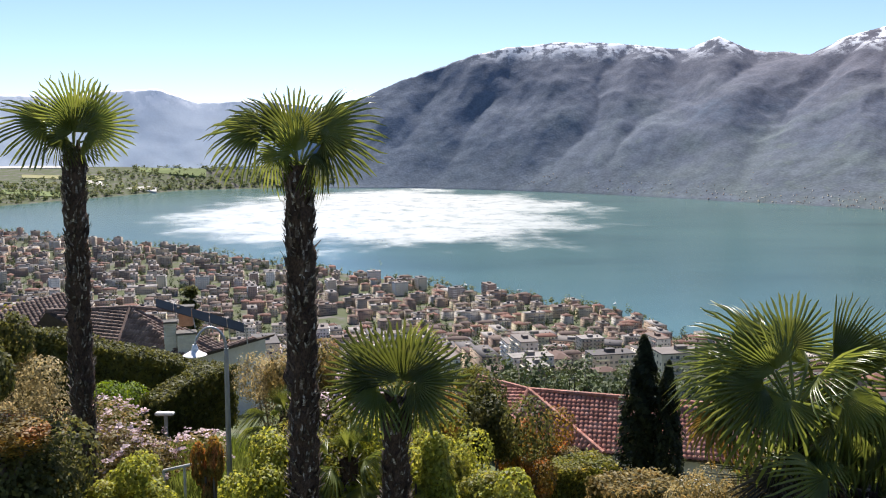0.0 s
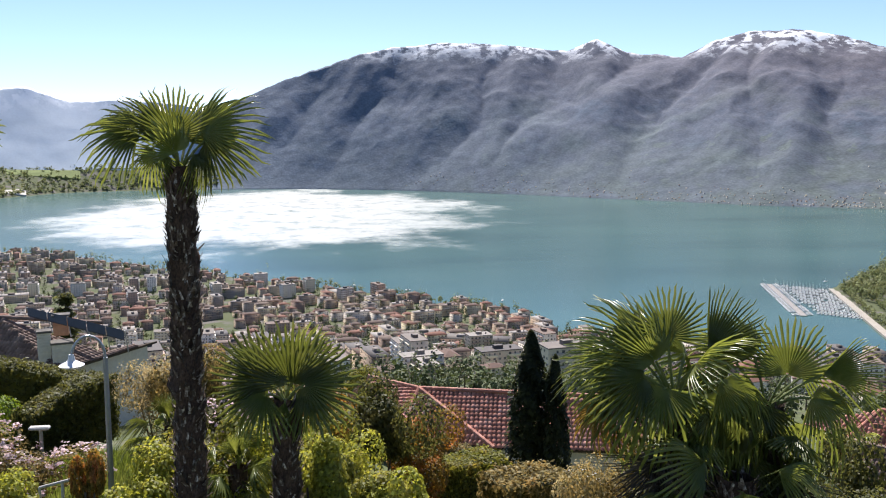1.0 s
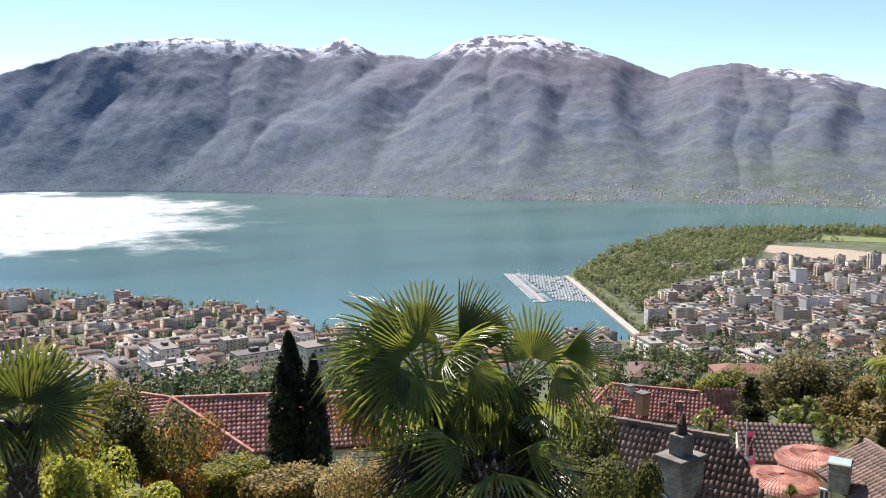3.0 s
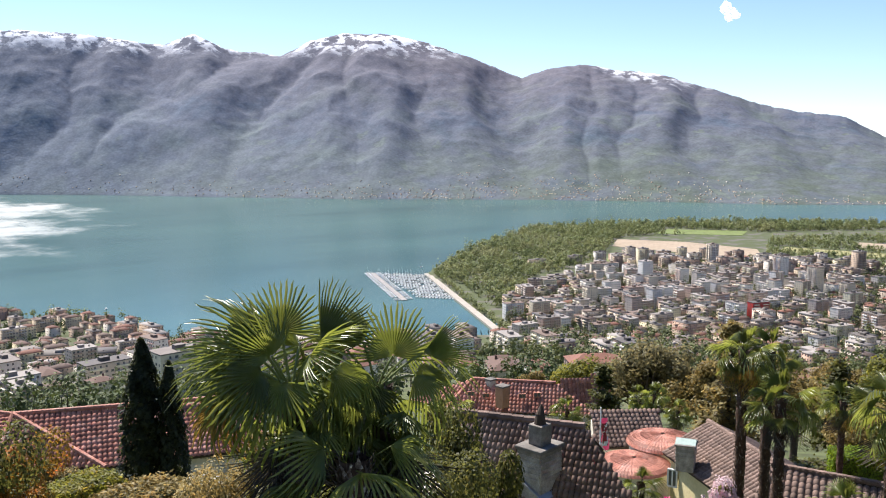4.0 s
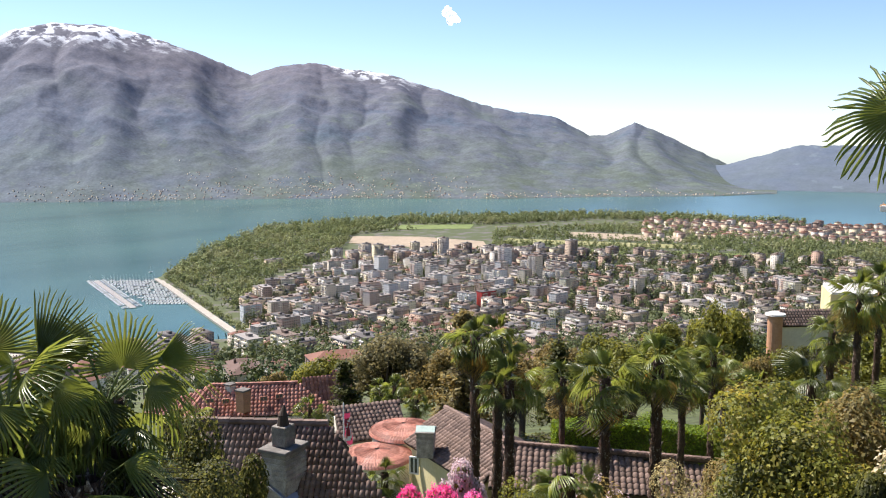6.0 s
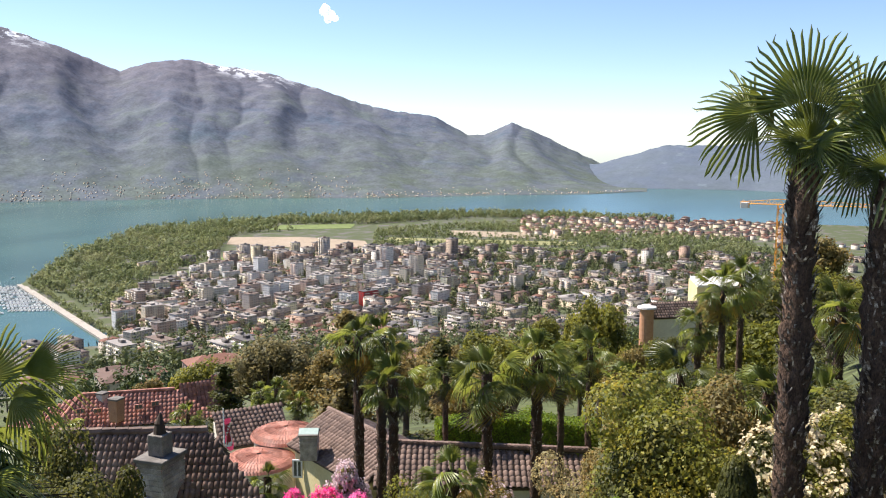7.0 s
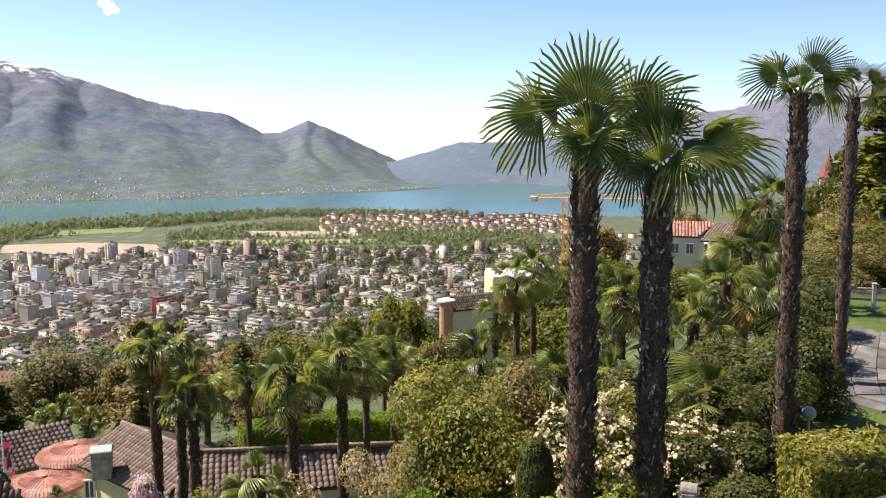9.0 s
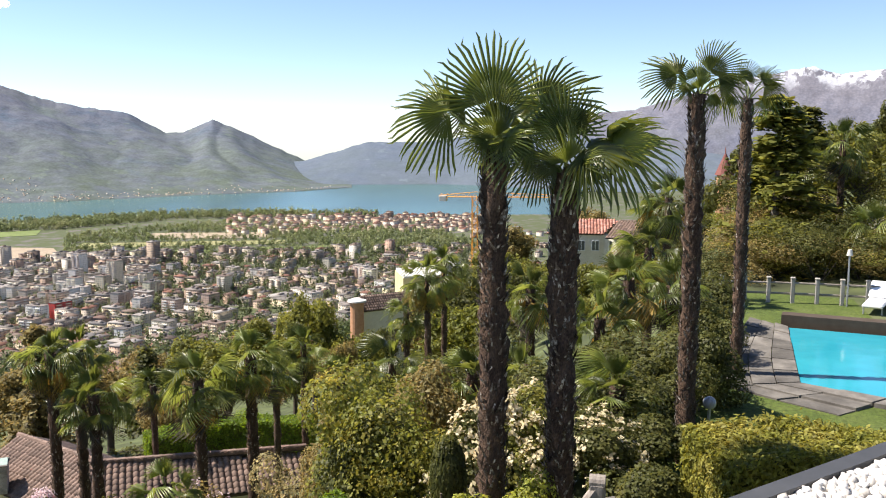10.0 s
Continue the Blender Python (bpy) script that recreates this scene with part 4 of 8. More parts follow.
# ---- near gardens: palms ----
MAT["palm"] = material("palm_leaf", [(0.075, 0.1, 0.024), (0.12, 0.152, 0.034), (0.21, 0.225, 0.07)], scale=1.4, rough=0.32, spec=0.6, random=0.4, through_light=0.5)
MAT["palm_dead_shade"] = material("withered_shade_leaf", [(0.05, 0.04, 0.03), (0.09, 0.075, 0.055), (0.15, 0.125, 0.09)], scale=2, rough=0.8, random=0.3)
MAT["palm_old"] = material("yellowed_palm_leaf", [(0.2, 0.13, 0.03), (0.32, 0.22, 0.05), (0.28, 0.24, 0.08)], scale=1.5, rough=0.6, random=0.3, through_light=0.25)
MAT["fibre"] = material("brown_palm_fibre", [(0.035, 0.022, 0.015), (0.075, 0.046, 0.03), (0.14, 0.09, 0.06)], scale=6, rough=0.95, bump=1.0, bump_scale=30, stretch=(1, 1, 0.5), fine=0.5)
MAT["stub"] = material("dry_leaf_base", [(0.06, 0.042, 0.032), (0.12, 0.09, 0.07), (0.5, 0.46, 0.4)], scale=14, rough=0.85, island=0.7, stops=[0.35, 0.52, 0.66])
MAT["stem"] = material("palm_stem", [(0.12, 0.17, 0.05), (0.2, 0.22, 0.07)], scale=3, rough=0.5, through_light=0.2)


def fan_mesh(name, seed, radius, segments, span, droop, stalk, mat, cup=0.15, split=0.48):
    """One fan leaf: folded fingers spread from the end of a stalk that starts at the origin and runs along x."""
    rng = np.random.default_rng(seed)
    V, Q = [], []

    def put(*p):
        V.append(p)
        return len(V) - 1
    half = span / segments / 2
    for i in range(segments):
        th = -span / 2 + (i + 0.5) * span / segments
        r = radius * (0.8 + 0.2 * math.cos(th * 0.6)) * rng.uniform(0.9, 1.05)
        fall = droop * rng.uniform(0.5, 1.6)
        rows = []
        for q, w, fold in ((0.03, 1.0, 0.0), (0.2, 1.0, 0.035), (split, 1.0, 0.06), (split + 0.14, 0.62, 0.045), (0.8, 0.46, 0.02), (0.92, 0.3, 0.01), (1.0, 0.05, 0.0)):
            rr = r * q
            z = -cup * rr * abs(math.sin(th)) - fall * max(0, q - 0.35) ** 2 * r * 2.4
            rr *= 1 - 0.3 * fall * max(0, q - 0.5)
            wig = rng.normal(0, 0.025) * max(0, q - 0.6) * 2
            row = []
            for k in (-1, 0, 1):
                a = th + half * w * k + wig
                row.append(put(stalk + rr * math.cos(a), rr * math.sin(a), z - (fold * radius if k == 0 else 0)))
            rows.append(row)
        for a, b in zip(rows, rows[1:]):
            Q += [(a[0], b[0], b[1], a[1]), (a[1], b[1], b[2], a[2])]
    s = 0.014
    for k in range(4 if stalk else 0):
        x0, x1 = stalk * k / 4, stalk * (k + 1) / 4 + 0.02
        i = len(V)
        V.extend([(x0, -s, 0), (x0, 0, -s), (x0, s, 0), (x1, -s, 0), (x1, 0, -s), (x1, s, 0)])
        Q.extend([(i, i + 3, i + 4, i + 1), (i + 1, i + 4, i + 5, i + 2), (i + 2, i + 5, i + 3, i)])
    return fast_mesh(name, V, Q, mat)


FANS = [fan_mesh("leaf", 10 + i, 0.56 + 0.06 * (i % 3), 30, radians(170 + 25 * (i % 3)), (0.15, 0.4, 0.65, 0.95)[i % 4], 0.5 + 0.06 * (i % 3), MAT["palm"], cup=0.2 + 0.12 * (i % 3)) for i in range(8)]
YOUNG = [fan_mesh("leaf", 30 + i, 0.55, 26, radians(70 + 60 * i), 0.05, 0.42, MAT["palm"], cup=-0.15) for i in range(2)]
OLD = [fan_mesh("leaf", 40 + i, 0.56, 28, radians(200), 0.9, 0.5, MAT["palm_old"], cup=0.6) for i in range(3)]
# dark brown skirt leaves, added to darken the lower crowns as shade would
DEAD_SHADE = [fan_mesh("dead_leaf", 45 + i, 0.6, 26, radians(150), 0.9, 0.45, MAT["palm_dead_shade"], cup=0.8) for i in range(3)]
# blades without a stalk, of unit radius: stiff, tips bent, tips hanging, half-opened
BLADES = {"stiff": [fan_mesh("leaf", 60 + i, 1.0, 30, radians(210 + 22 * i), 0.1, 0, MAT["palm"], cup=0.08) for i in range(3)],
          "bent": [fan_mesh("leaf", 64 + i, 1.0, 28, radians(165 + 20 * i), 0.36, 0, MAT["palm"], cup=0.16, split=0.4) for i in range(3)],
          "hung": [fan_mesh("leaf", 68 + i, 1.0, 26, radians(150 + 25 * i), 0.85, 0, MAT["palm"], cup=0.25, split=0.36) for i in range(3)],
          "young": [fan_mesh("leaf", 72 + i, 1.0, 24, radians(60 + 20 * i), 0.08, 0, MAT["palm"], cup=-0.1) for i in range(3)],
          "old": [fan_mesh("leaf", 76 + i, 1.0, 24, radians(110 + 30 * i), 0.6, 0, MAT["palm_old"], cup=0.5) for i in range(3)]}


def trunk_parts(palm, height, radius, seed, lean, stubs):
    rng = np.random.default_rng(seed)
    rows, sides = max(8, int(height / 0.12)), 14
    V, Q = [], []
    for i in range(rows + 1):
        q = i / rows
        for k in range(sides):
            th = 2 * math.pi * k / sides
            r = radius * (1.0 - 0.12 * q) * (1 + 0.16 * noise.noise((math.cos(th) * 2, math.sin(th) * 2 + seed, q * height * 3))) * (1 + 0.14 * rng.normal())
            V.append((r * math.cos(th) + lean[0] * q * q, r * math.sin(th) + lean[1] * q * q, q * height - (0.4 if i == 0 else 0)))
    for i in range(rows):
        for k in range(sides):
            a, b = i * sides + k, i * sides + (k + 1) % sides
            Q.append((a, b, b + sides, a + sides))
    ob = new("trunk", fast_mesh("trunk", V, Q, MAT["fibre"]))
    ob.parent = palm
    V, Q = [], []
    for _ in range(int(height * stubs)):
        q, th = rng.random(), rng.uniform(0, 6.283)
        out, side = np.array([math.cos(th), math.sin(th), 0]), np.array([-math.sin(th), math.cos(th), 0])
        c = out * radius * (0.98 - 0.12 * q) + np.array([lean[0] * q * q, lean[1] * q * q, q * height])
        ln, w = rng.uniform(0.05, 0.14), rng.uniform(0.008, 0.022)
        tip = c + out * rng.uniform(0.02, 0.09) + np.array([0, 0, ln]) + side * rng.normal(0, 0.03)
        i = len(V)
        V += [c - side * w, c + side * w, tip + side * w * 0.5, tip - side * w * 0.5, c - side * w + out * 0.02, c + side * w + out * 0.02]
        Q += [(i, i + 1, i + 2, i + 3), (i + 4, i + 5, i + 2, i + 3)]
    ob = new("leaf_base", fast_mesh("leaf_base", V, Q, MAT["stub"]))
    ob.parent = palm
    tagged(ob, kind="stuff")


def set_fronds(palm, az, top, fronds):
    """Leaves one by one: (right, up) of the blade's foot from the crown's heart, its way round from the right,
    radius, how far its face turns to the valley path, its slant towards the path, and its kind."""
    a = radians(az)
    right, back, zed = Vector((math.cos(a), -math.sin(a), 0)), Vector((-math.sin(a), -math.cos(a), 0)), Vector((0, 0, 1))
    for k, (ex, ey, phi, size, face, slant, kind) in enumerate(fronds):
        d = radians(slant)
        foot = right * ex + zed * ey + back * (0.55 * math.sin(d))
        way = (right * math.cos(radians(phi)) + zed * math.sin(radians(phi))) * math.cos(d) + back * math.sin(d)
        n = back * face + zed * (1 - abs(face)) + right * 0.1
        n = (n - way * n.dot(way)).normalized()
        m = Matrix((way, n.cross(way), n)).transposed().to_4x4()
        leaf = new("leaf", BLADES[kind][k % 3])
        leaf.parent = palm
        leaf.matrix_basis = Matrix.Translation(top + foot) @ m @ Matrix.Diagonal((size, size, size, 1))
        bm = bmesh.new()
        p0, p3 = top + foot.normalized() * 0.05, top + foot
        p1 = top + foot * 0.5 + zed * 0.07 * (1 if ey > 0 else 0.2)
        pts = [p0 * (1 - t) ** 2 + p1 * 2 * t * (1 - t) + p3 * t * t for t in (0, 0.25, 0.5, 0.75, 1.0)]
        for p, q in zip(pts, pts[1:]):
            tube(bm, p, q, 0.017, 0.014, 6)
        part("leaf_stalk", bm, MAT["stem"], palm)


def make_palm(az, d, crown_el, label, scale=1.0, leaves=30, old=4, radius=0.18, seed=1, lean=(0, 0), stubs=190, top_tilt=80, low_tilt=-55, base=None, fronds=(), dead_shade=0):
    """A windmill palm: fibrous trunk with dry leaf bases, a crown of fan leaves, some yellowed ones hanging."""
    rng = np.random.default_rng(seed)
    g = spot(az, d) if base is None else at(az, d, base)
    top = up(d, crown_el)
    palm = thing("palm_tree", Matrix.Translation(g), label, "palm tree", "windmill palms of the garden")
    height = max(0.6, top - g.z)
    trunk_parts(palm, height, radius, seed, lean, stubs)
    m0 = Matrix.Translation((lean[0], lean[1], height - 0.08))
    if fronds:
        set_fronds(palm, az, Vector((lean[0], lean[1], height - 0.06)), fronds)
    total = leaves + old + dead_shade
    for i in range(total):
        q = (i + 0.5) / total
        th = i * 2.39996 + rng.normal(0, 0.2)
        if i >= leaves + old:
            me, tilt = DEAD_SHADE[i % 3], rng.uniform(-86, -62)
        elif i >= leaves:
            me, tilt = OLD[i % 3], rng.uniform(-52, -12)
        elif i < 3 and not fronds:
            me, tilt = YOUNG[i % 2], rng.uniform(68, 88)
        else:
            me, tilt = FANS[rng.integers(0, 8)], top_tilt + (low_tilt - top_tilt) * (i / leaves) ** 0.85 + rng.normal(0, 7)
        s = scale * rng.uniform(0.85, 1.12) * (0.9 if i < 3 else 1)
        ob = new("dead_leaf" if i >= leaves + old else "leaf", me)
        ob.parent = palm
        ob.matrix_basis = m0 @ Matrix.Translation((0, 0, -0.22 * q * scale)) @ Matrix.Rotation(th, 4, "Z") @ Matrix.Rotation(-radians(tilt), 4, "Y") @ Matrix.Rotation(rng.normal(0, 0.35), 4, "X") @ Matrix.Diagonal((s, s, s, 1))
    return palm


# ---- near gardens: shrubs, hedges and trees ----
LEAF_COLOURS = {"cypress": [(0.028, 0.034, 0.016), (0.045, 0.054, 0.022), (0.07, 0.08, 0.035)],
                "dark": [(0.05, 0.056, 0.017), (0.092, 0.1, 0.028), (0.17, 0.165, 0.05)],
                "mid": [(0.1, 0.112, 0.026), (0.175, 0.182, 0.038), (0.285, 0.26, 0.058)],
                "lime": [(0.17, 0.2, 0.034), (0.275, 0.3, 0.052), (0.4, 0.385, 0.1)],
                "bronze": [(0.115, 0.103, 0.023), (0.230, 0.162, 0.034), (0.461, 0.191, 0.069)],
                "gold": [(0.09, 0.11, 0.022), (0.165, 0.175, 0.034), (0.3, 0.26, 0.06)],
                "olive": [(0.147, 0.122, 0.041), (0.222, 0.187, 0.067), (0.320, 0.244, 0.089)],
                "silver": [(0.213, 0.196, 0.090), (0.321, 0.277, 0.128), (0.470, 0.392, 0.205)],
                "brown": [(0.126, 0.119, 0.056), (0.182, 0.168, 0.077), (0.238, 0.224, 0.105)],
                "hedge": [(0.13, 0.145, 0.025), (0.215, 0.215, 0.04), (0.33, 0.3, 0.08)],
                "box": [(0.074, 0.131, 0.013), (0.128, 0.196, 0.023), (0.171, 0.245, 0.032)]}
for key, cols in LEAF_COLOURS.items():
    MAT["leaf_" + key] = material(key + "_foliage", cols, scale=1.8, rough=0.55, spec=0.25, island=0.45, through_light=0.46)
MAT["petal_white"] = material("cream_petals", [(0.5, 0.43, 0.24), (0.7, 0.63, 0.42)], scale=4, rough=0.6, island=0.15, through_light=0.3)
MAT["petal_pink"] = material("pink_petals", [(0.6, 0.03, 0.12), (0.75, 0.08, 0.25), (0.8, 0.3, 0.5)], scale=1.0, rough=0.6, island=0.25, through_light=0.3)
MAT["petal_pale"] = material("pale_pink_petals", [(0.5, 0.36, 0.36), (0.66, 0.55, 0.55)], scale=4, rough=0.6, island=0.2, through_light=0.3)


def blob_points(rng, n, lumps, inner=0.55):
    """Places on the skin of a heap of lumps, and their outward ways."""
    c = rng.normal(0, 1, (lumps, 3)) * (0.42, 0.42, 0.36)
    r = rng.uniform(0.38, 0.62, lumps)
    k = rng.integers(0, lumps, n)
    u = rng.normal(0, 1, (n, 3))
    u /= np.linalg.norm(u, axis=1, keepdims=True)
    q = rng.uniform(inner, 1.0, n) ** 0.6
    p = c[k] + u * (r[k] * q)[:, None]
    return p, u


BUSHES = {}


def bush_meshes(colour, leaf, count, lumps, seed, flowers="", share=0.0):
    key = (colour, leaf, count, lumps, seed, flowers)
    if key not in BUSHES:
        rng = np.random.default_rng(seed)
        p, u = blob_points(rng, count, lumps)
        p[:, 2] = np.maximum(p[:, 2], -0.85)
        v, q = cards(p, u + (0, 0, 0.35), np.full(count, leaf), rng)
        foliage = fast_mesh("foliage", v, q, MAT["leaf_" + colour])
        bloom = None
        if flowers:
            n = int(count * share)
            p, u = blob_points(np.random.default_rng(seed), n, lumps, 0.93)
            keep = u[:, 2] > -0.4
            p, u = p[keep], u[keep]
            heads = np.repeat(p + u * 0.04, 12, 0) + rng.normal(0, leaf * 0.85, (len(p) * 12, 3))
            v, q = cards(heads, np.repeat(u, 12, 0) + (0, 0, 0.4), np.full(len(heads), leaf * 1.25), rng, 1.1)
            bloom = fast_mesh("blossom", v, q, MAT["petal_" + flowers])
        BUSHES[key] = (foliage, bloom)
    return BUSHES[key]


def make_bush(az, d, top_el, width, label, colour="mid", leaf=0.09, count=3500, lumps=9, seed=1, flowers="", share=0.0, bottom=None, depth=1.0, name="shrub", category="shrub"):
    """A shrub of many small leaves, from the ground up to the height seen."""
    g = spot(az, d)
    z0 = g.z if bottom is None else bottom
    top = up(d, top_el)
    h = max(0.4, top - z0)
    leaf, count = leaf * 0.68, min(13000, int(count * 1.9))
    foliage, bloom = bush_meshes(colour, leaf / max(0.3, width / 2), count, lumps, seed, flowers, share * 0.5)
    ob = thing(name, Matrix.Translation((g.x, g.y, z0)) @ Matrix.Rotation(seed * 1.7 + az * 0.1, 4, "Z"), label, category)
    hf = h if lumps == 1 else min(h, max(1.25 * width, 0.55 * h))
    s = Matrix.Translation((0, 0, h - hf * 0.5)) @ Matrix.Diagonal((width / 2, width / 2 * depth, hf / 2, 1))
    f = new("foliage", foliage)
    f.parent, f.matrix_basis = ob, s
    if bloom:
        f = new("blossom", bloom)
        f.parent, f.matrix_basis = ob, s
    bm = bmesh.new()
    for k in range(4):
        a = k * 1.6 + seed
        tube(bm, (0.05 * math.cos(a), 0.05 * math.sin(a), -0.2), (width * 0.22 * math.cos(a), width * 0.22 * math.sin(a), h - hf * 0.5), 0.035, 0.015, 6)
    part("stem", bm, MAT["bark"], ob)
    return ob


def make_hedge(pts, width, height, label, colour, leaf=0.07, density=420, seed=1, drop=0.0):
    """A clipped hedge along places (bearing, distance, top height): a dense box of leaves around a solid core in the
    dark leaf colour.
    """
    rng = np.random.default_rng(seed)
    ps = [at(a, d, z) for a, d, z in pts]
    ob = thing("hedge", Matrix.Translation(ps[0]), label, "hedge")
    P, N = [], []
    core = bmesh.new()
    for p, q in zip(ps, ps[1:]):
        d = q - p
        n = Vector((d.x, d.y, 0)).normalized()
        s = Vector((-n.y, n.x, 0))
        k = int(d.length * (2 * height + width) * density)
        t = rng.random(k)
        face = rng.choice(3, k, p=np.array([height, height, width]) / (2 * height + width))
        w = np.where(face == 0, -0.5, np.where(face == 1, 0.5, rng.uniform(-0.5, 0.5, k))) * width
        h = np.where(face == 2, 0, -rng.random(k) * height)
        base = np.array(p - ps[0])[None] + t[:, None] * np.array(d)[None] + w[:, None] * np.array(s)[None]
        base[:, 2] += h
        base += rng.normal(0, 0.035, (k, 3))
        out = np.where((face == 2)[:, None], np.array([[0, 0, 1.0]]), np.sign(w)[:, None] * np.array(s)[None])
        P.append(base)
        N.append(out)
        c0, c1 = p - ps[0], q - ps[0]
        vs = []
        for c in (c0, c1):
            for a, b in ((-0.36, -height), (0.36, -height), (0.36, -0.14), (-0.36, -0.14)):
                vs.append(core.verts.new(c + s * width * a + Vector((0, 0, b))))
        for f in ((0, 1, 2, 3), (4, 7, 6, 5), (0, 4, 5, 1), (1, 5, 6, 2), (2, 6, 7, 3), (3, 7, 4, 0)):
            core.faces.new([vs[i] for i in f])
    for e, o in ((ps[0], ps[1]), (ps[-1], ps[-2])):
        n = Vector((e.x - o.x, e.y - o.y, 0)).normalized()
        s = Vector((-n.y, n.x, 0))
        k = int(width * height * density * 1.2)
        P.append(np.array(e - ps[0])[None] + rng.uniform(-0.5, 0.5, (k, 1)) * width * np.array(s)[None] - rng.random((k, 1)) * height * np.array([[0, 0, 1.0]]) + rng.normal(0, 0.04, (k, 3)))
        N.append(np.tile(np.array(n), (k, 1)))
    P, N = np.concatenate(P), np.concatenate(N)
    P[:, 2] += 0.07 * np.sin(P[:, 0] * 2.3 + seed) * np.sin(P[:, 1] * 1.9)
    v, q = cards(P, N, np.full(len(P), leaf), rng, 2.2)
    f = new("foliage", fast_mesh("foliage", v, q, MAT["leaf_" + colour]))
    f.parent = ob
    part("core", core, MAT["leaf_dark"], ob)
    return ob


TREES = {}


def tree_meshes(kind, colour, seed):
    key = (kind, colour, seed)
    if key in TREES:
        return TREES[key]
    rng = np.random.default_rng(seed)
    limbs = bmesh.new()
    if kind == "broad":
        tube(limbs, (0, 0, -0.1), (0.02, 0.01, 0.45), 0.035, 0.022, 8)
        C, N = [], []
        for k in range(26):
            a, e = rng.uniform(0, 6.283), rng.uniform(0.1, 1.4)
            r = rng.uniform(0.2, 0.4)
            tip = np.array([math.cos(a) * math.cos(e) * r, math.sin(a) * math.cos(e) * r, 0.42 + math.sin(e) * r * 1.25])
            tube(limbs, (0.01, 0.01, rng.uniform(0.2, 0.45)), tip, 0.012, 0.004, 5)
            n = 330
            u = rng.normal(0, 1, (n, 3))
            u /= np.linalg.norm(u, axis=1, keepdims=True)
            C.append(tip + u * rng.uniform(0.4, 1, (n, 1)) * rng.uniform(0.09, 0.16))
            N.append(u)
        C, N = np.concatenate(C), np.concatenate(N)
        size = 0.019
    elif kind == "conifer":
        tube(limbs, (0, 0, -0.05), (0, 0, 0.98), 0.02, 0.004, 8)
        C, N = [], []
        for k in range(70):
            q = rng.uniform(0.08, 0.97)
            a = rng.uniform(0, 6.283)
            L = (1 - q) * 0.27 + 0.02
            n = 75
            t = rng.random(n)
            tip = np.array([math.cos(a) * L, math.sin(a) * L, -0.10 * L])
            tube(limbs, (0, 0, q), (tip[0], tip[1], q + tip[2]), 0.005, 0.002, 4)
            C.append(np.array([0, 0, q]) + t[:, None] * tip + rng.normal(0, 0.02, (n, 3)) * (1, 1, 0.7))
            N.append(np.tile([math.cos(a) * 0.3, math.sin(a) * 0.3, 1.0], (n, 1)))
        C, N = np.concatenate(C), np.concatenate(N)
        size = 0.02
    else:  # cypress column
        tube(limbs, (0, 0, -0.05), (0, 0, 0.9), 0.02, 0.005, 8)
        n = 6500
        q = rng.random(n) ** 0.8
        a = rng.uniform(0, 6.283, n)
        prof = 0.135 * np.minimum(1, (q * 9 + 0.45)) * (1 - q) ** 0.55
        flame = 1 + 0.4 * np.sin(a * 3 + q * 9) * np.sin(q * 17 + a * 2) + 0.25 * np.sin(q * 41 + a * 5)
        r = prof * flame * rng.uniform(0.75, 1.06, n)
        C = np.stack([r * np.cos(a), r * np.sin(a), q], 1)
        N = np.stack([np.cos(a), np.sin(a), np.full(n, 0.9)], 1)
        size = 0.018
    v, f = cards(C, N, np.full(len(C), size), rng, 1.7)
    crown = fast_mesh("crown", v, f, MAT["leaf_" + colour])
    me = bpy.data.meshes.new("trunk")
    limbs.to_mesh(me)
    limbs.free()
    me.materials.append(MAT["bark"])
    TREES[key] = (crown, me)
    return TREES[key]


def make_tree(az, d, top_el, label, kind="broad", colour="mid", seed=1, wide=1.0, base=None, name=None):
    g = spot(az, d) if base is None else at(az, d, base)
    h = max(1.5, up(d, top_el) - g.z)
    name = name or {"broad": "tree", "conifer": "conifer_tree", "cypress": "cypress_tree"}[kind]
    ob = thing(name, Matrix.Translation(g) @ Matrix.Rotation(seed * 2.1 + az, 4, "Z"), label, "tree")
    for n, me in zip(("crown", "trunk"), tree_meshes(kind, colour, seed)):
        p = new(n, me)
        p.parent, p.matrix_basis = ob, Matrix.Diagonal((h * wide, h * wide, h, 1))
    return ob


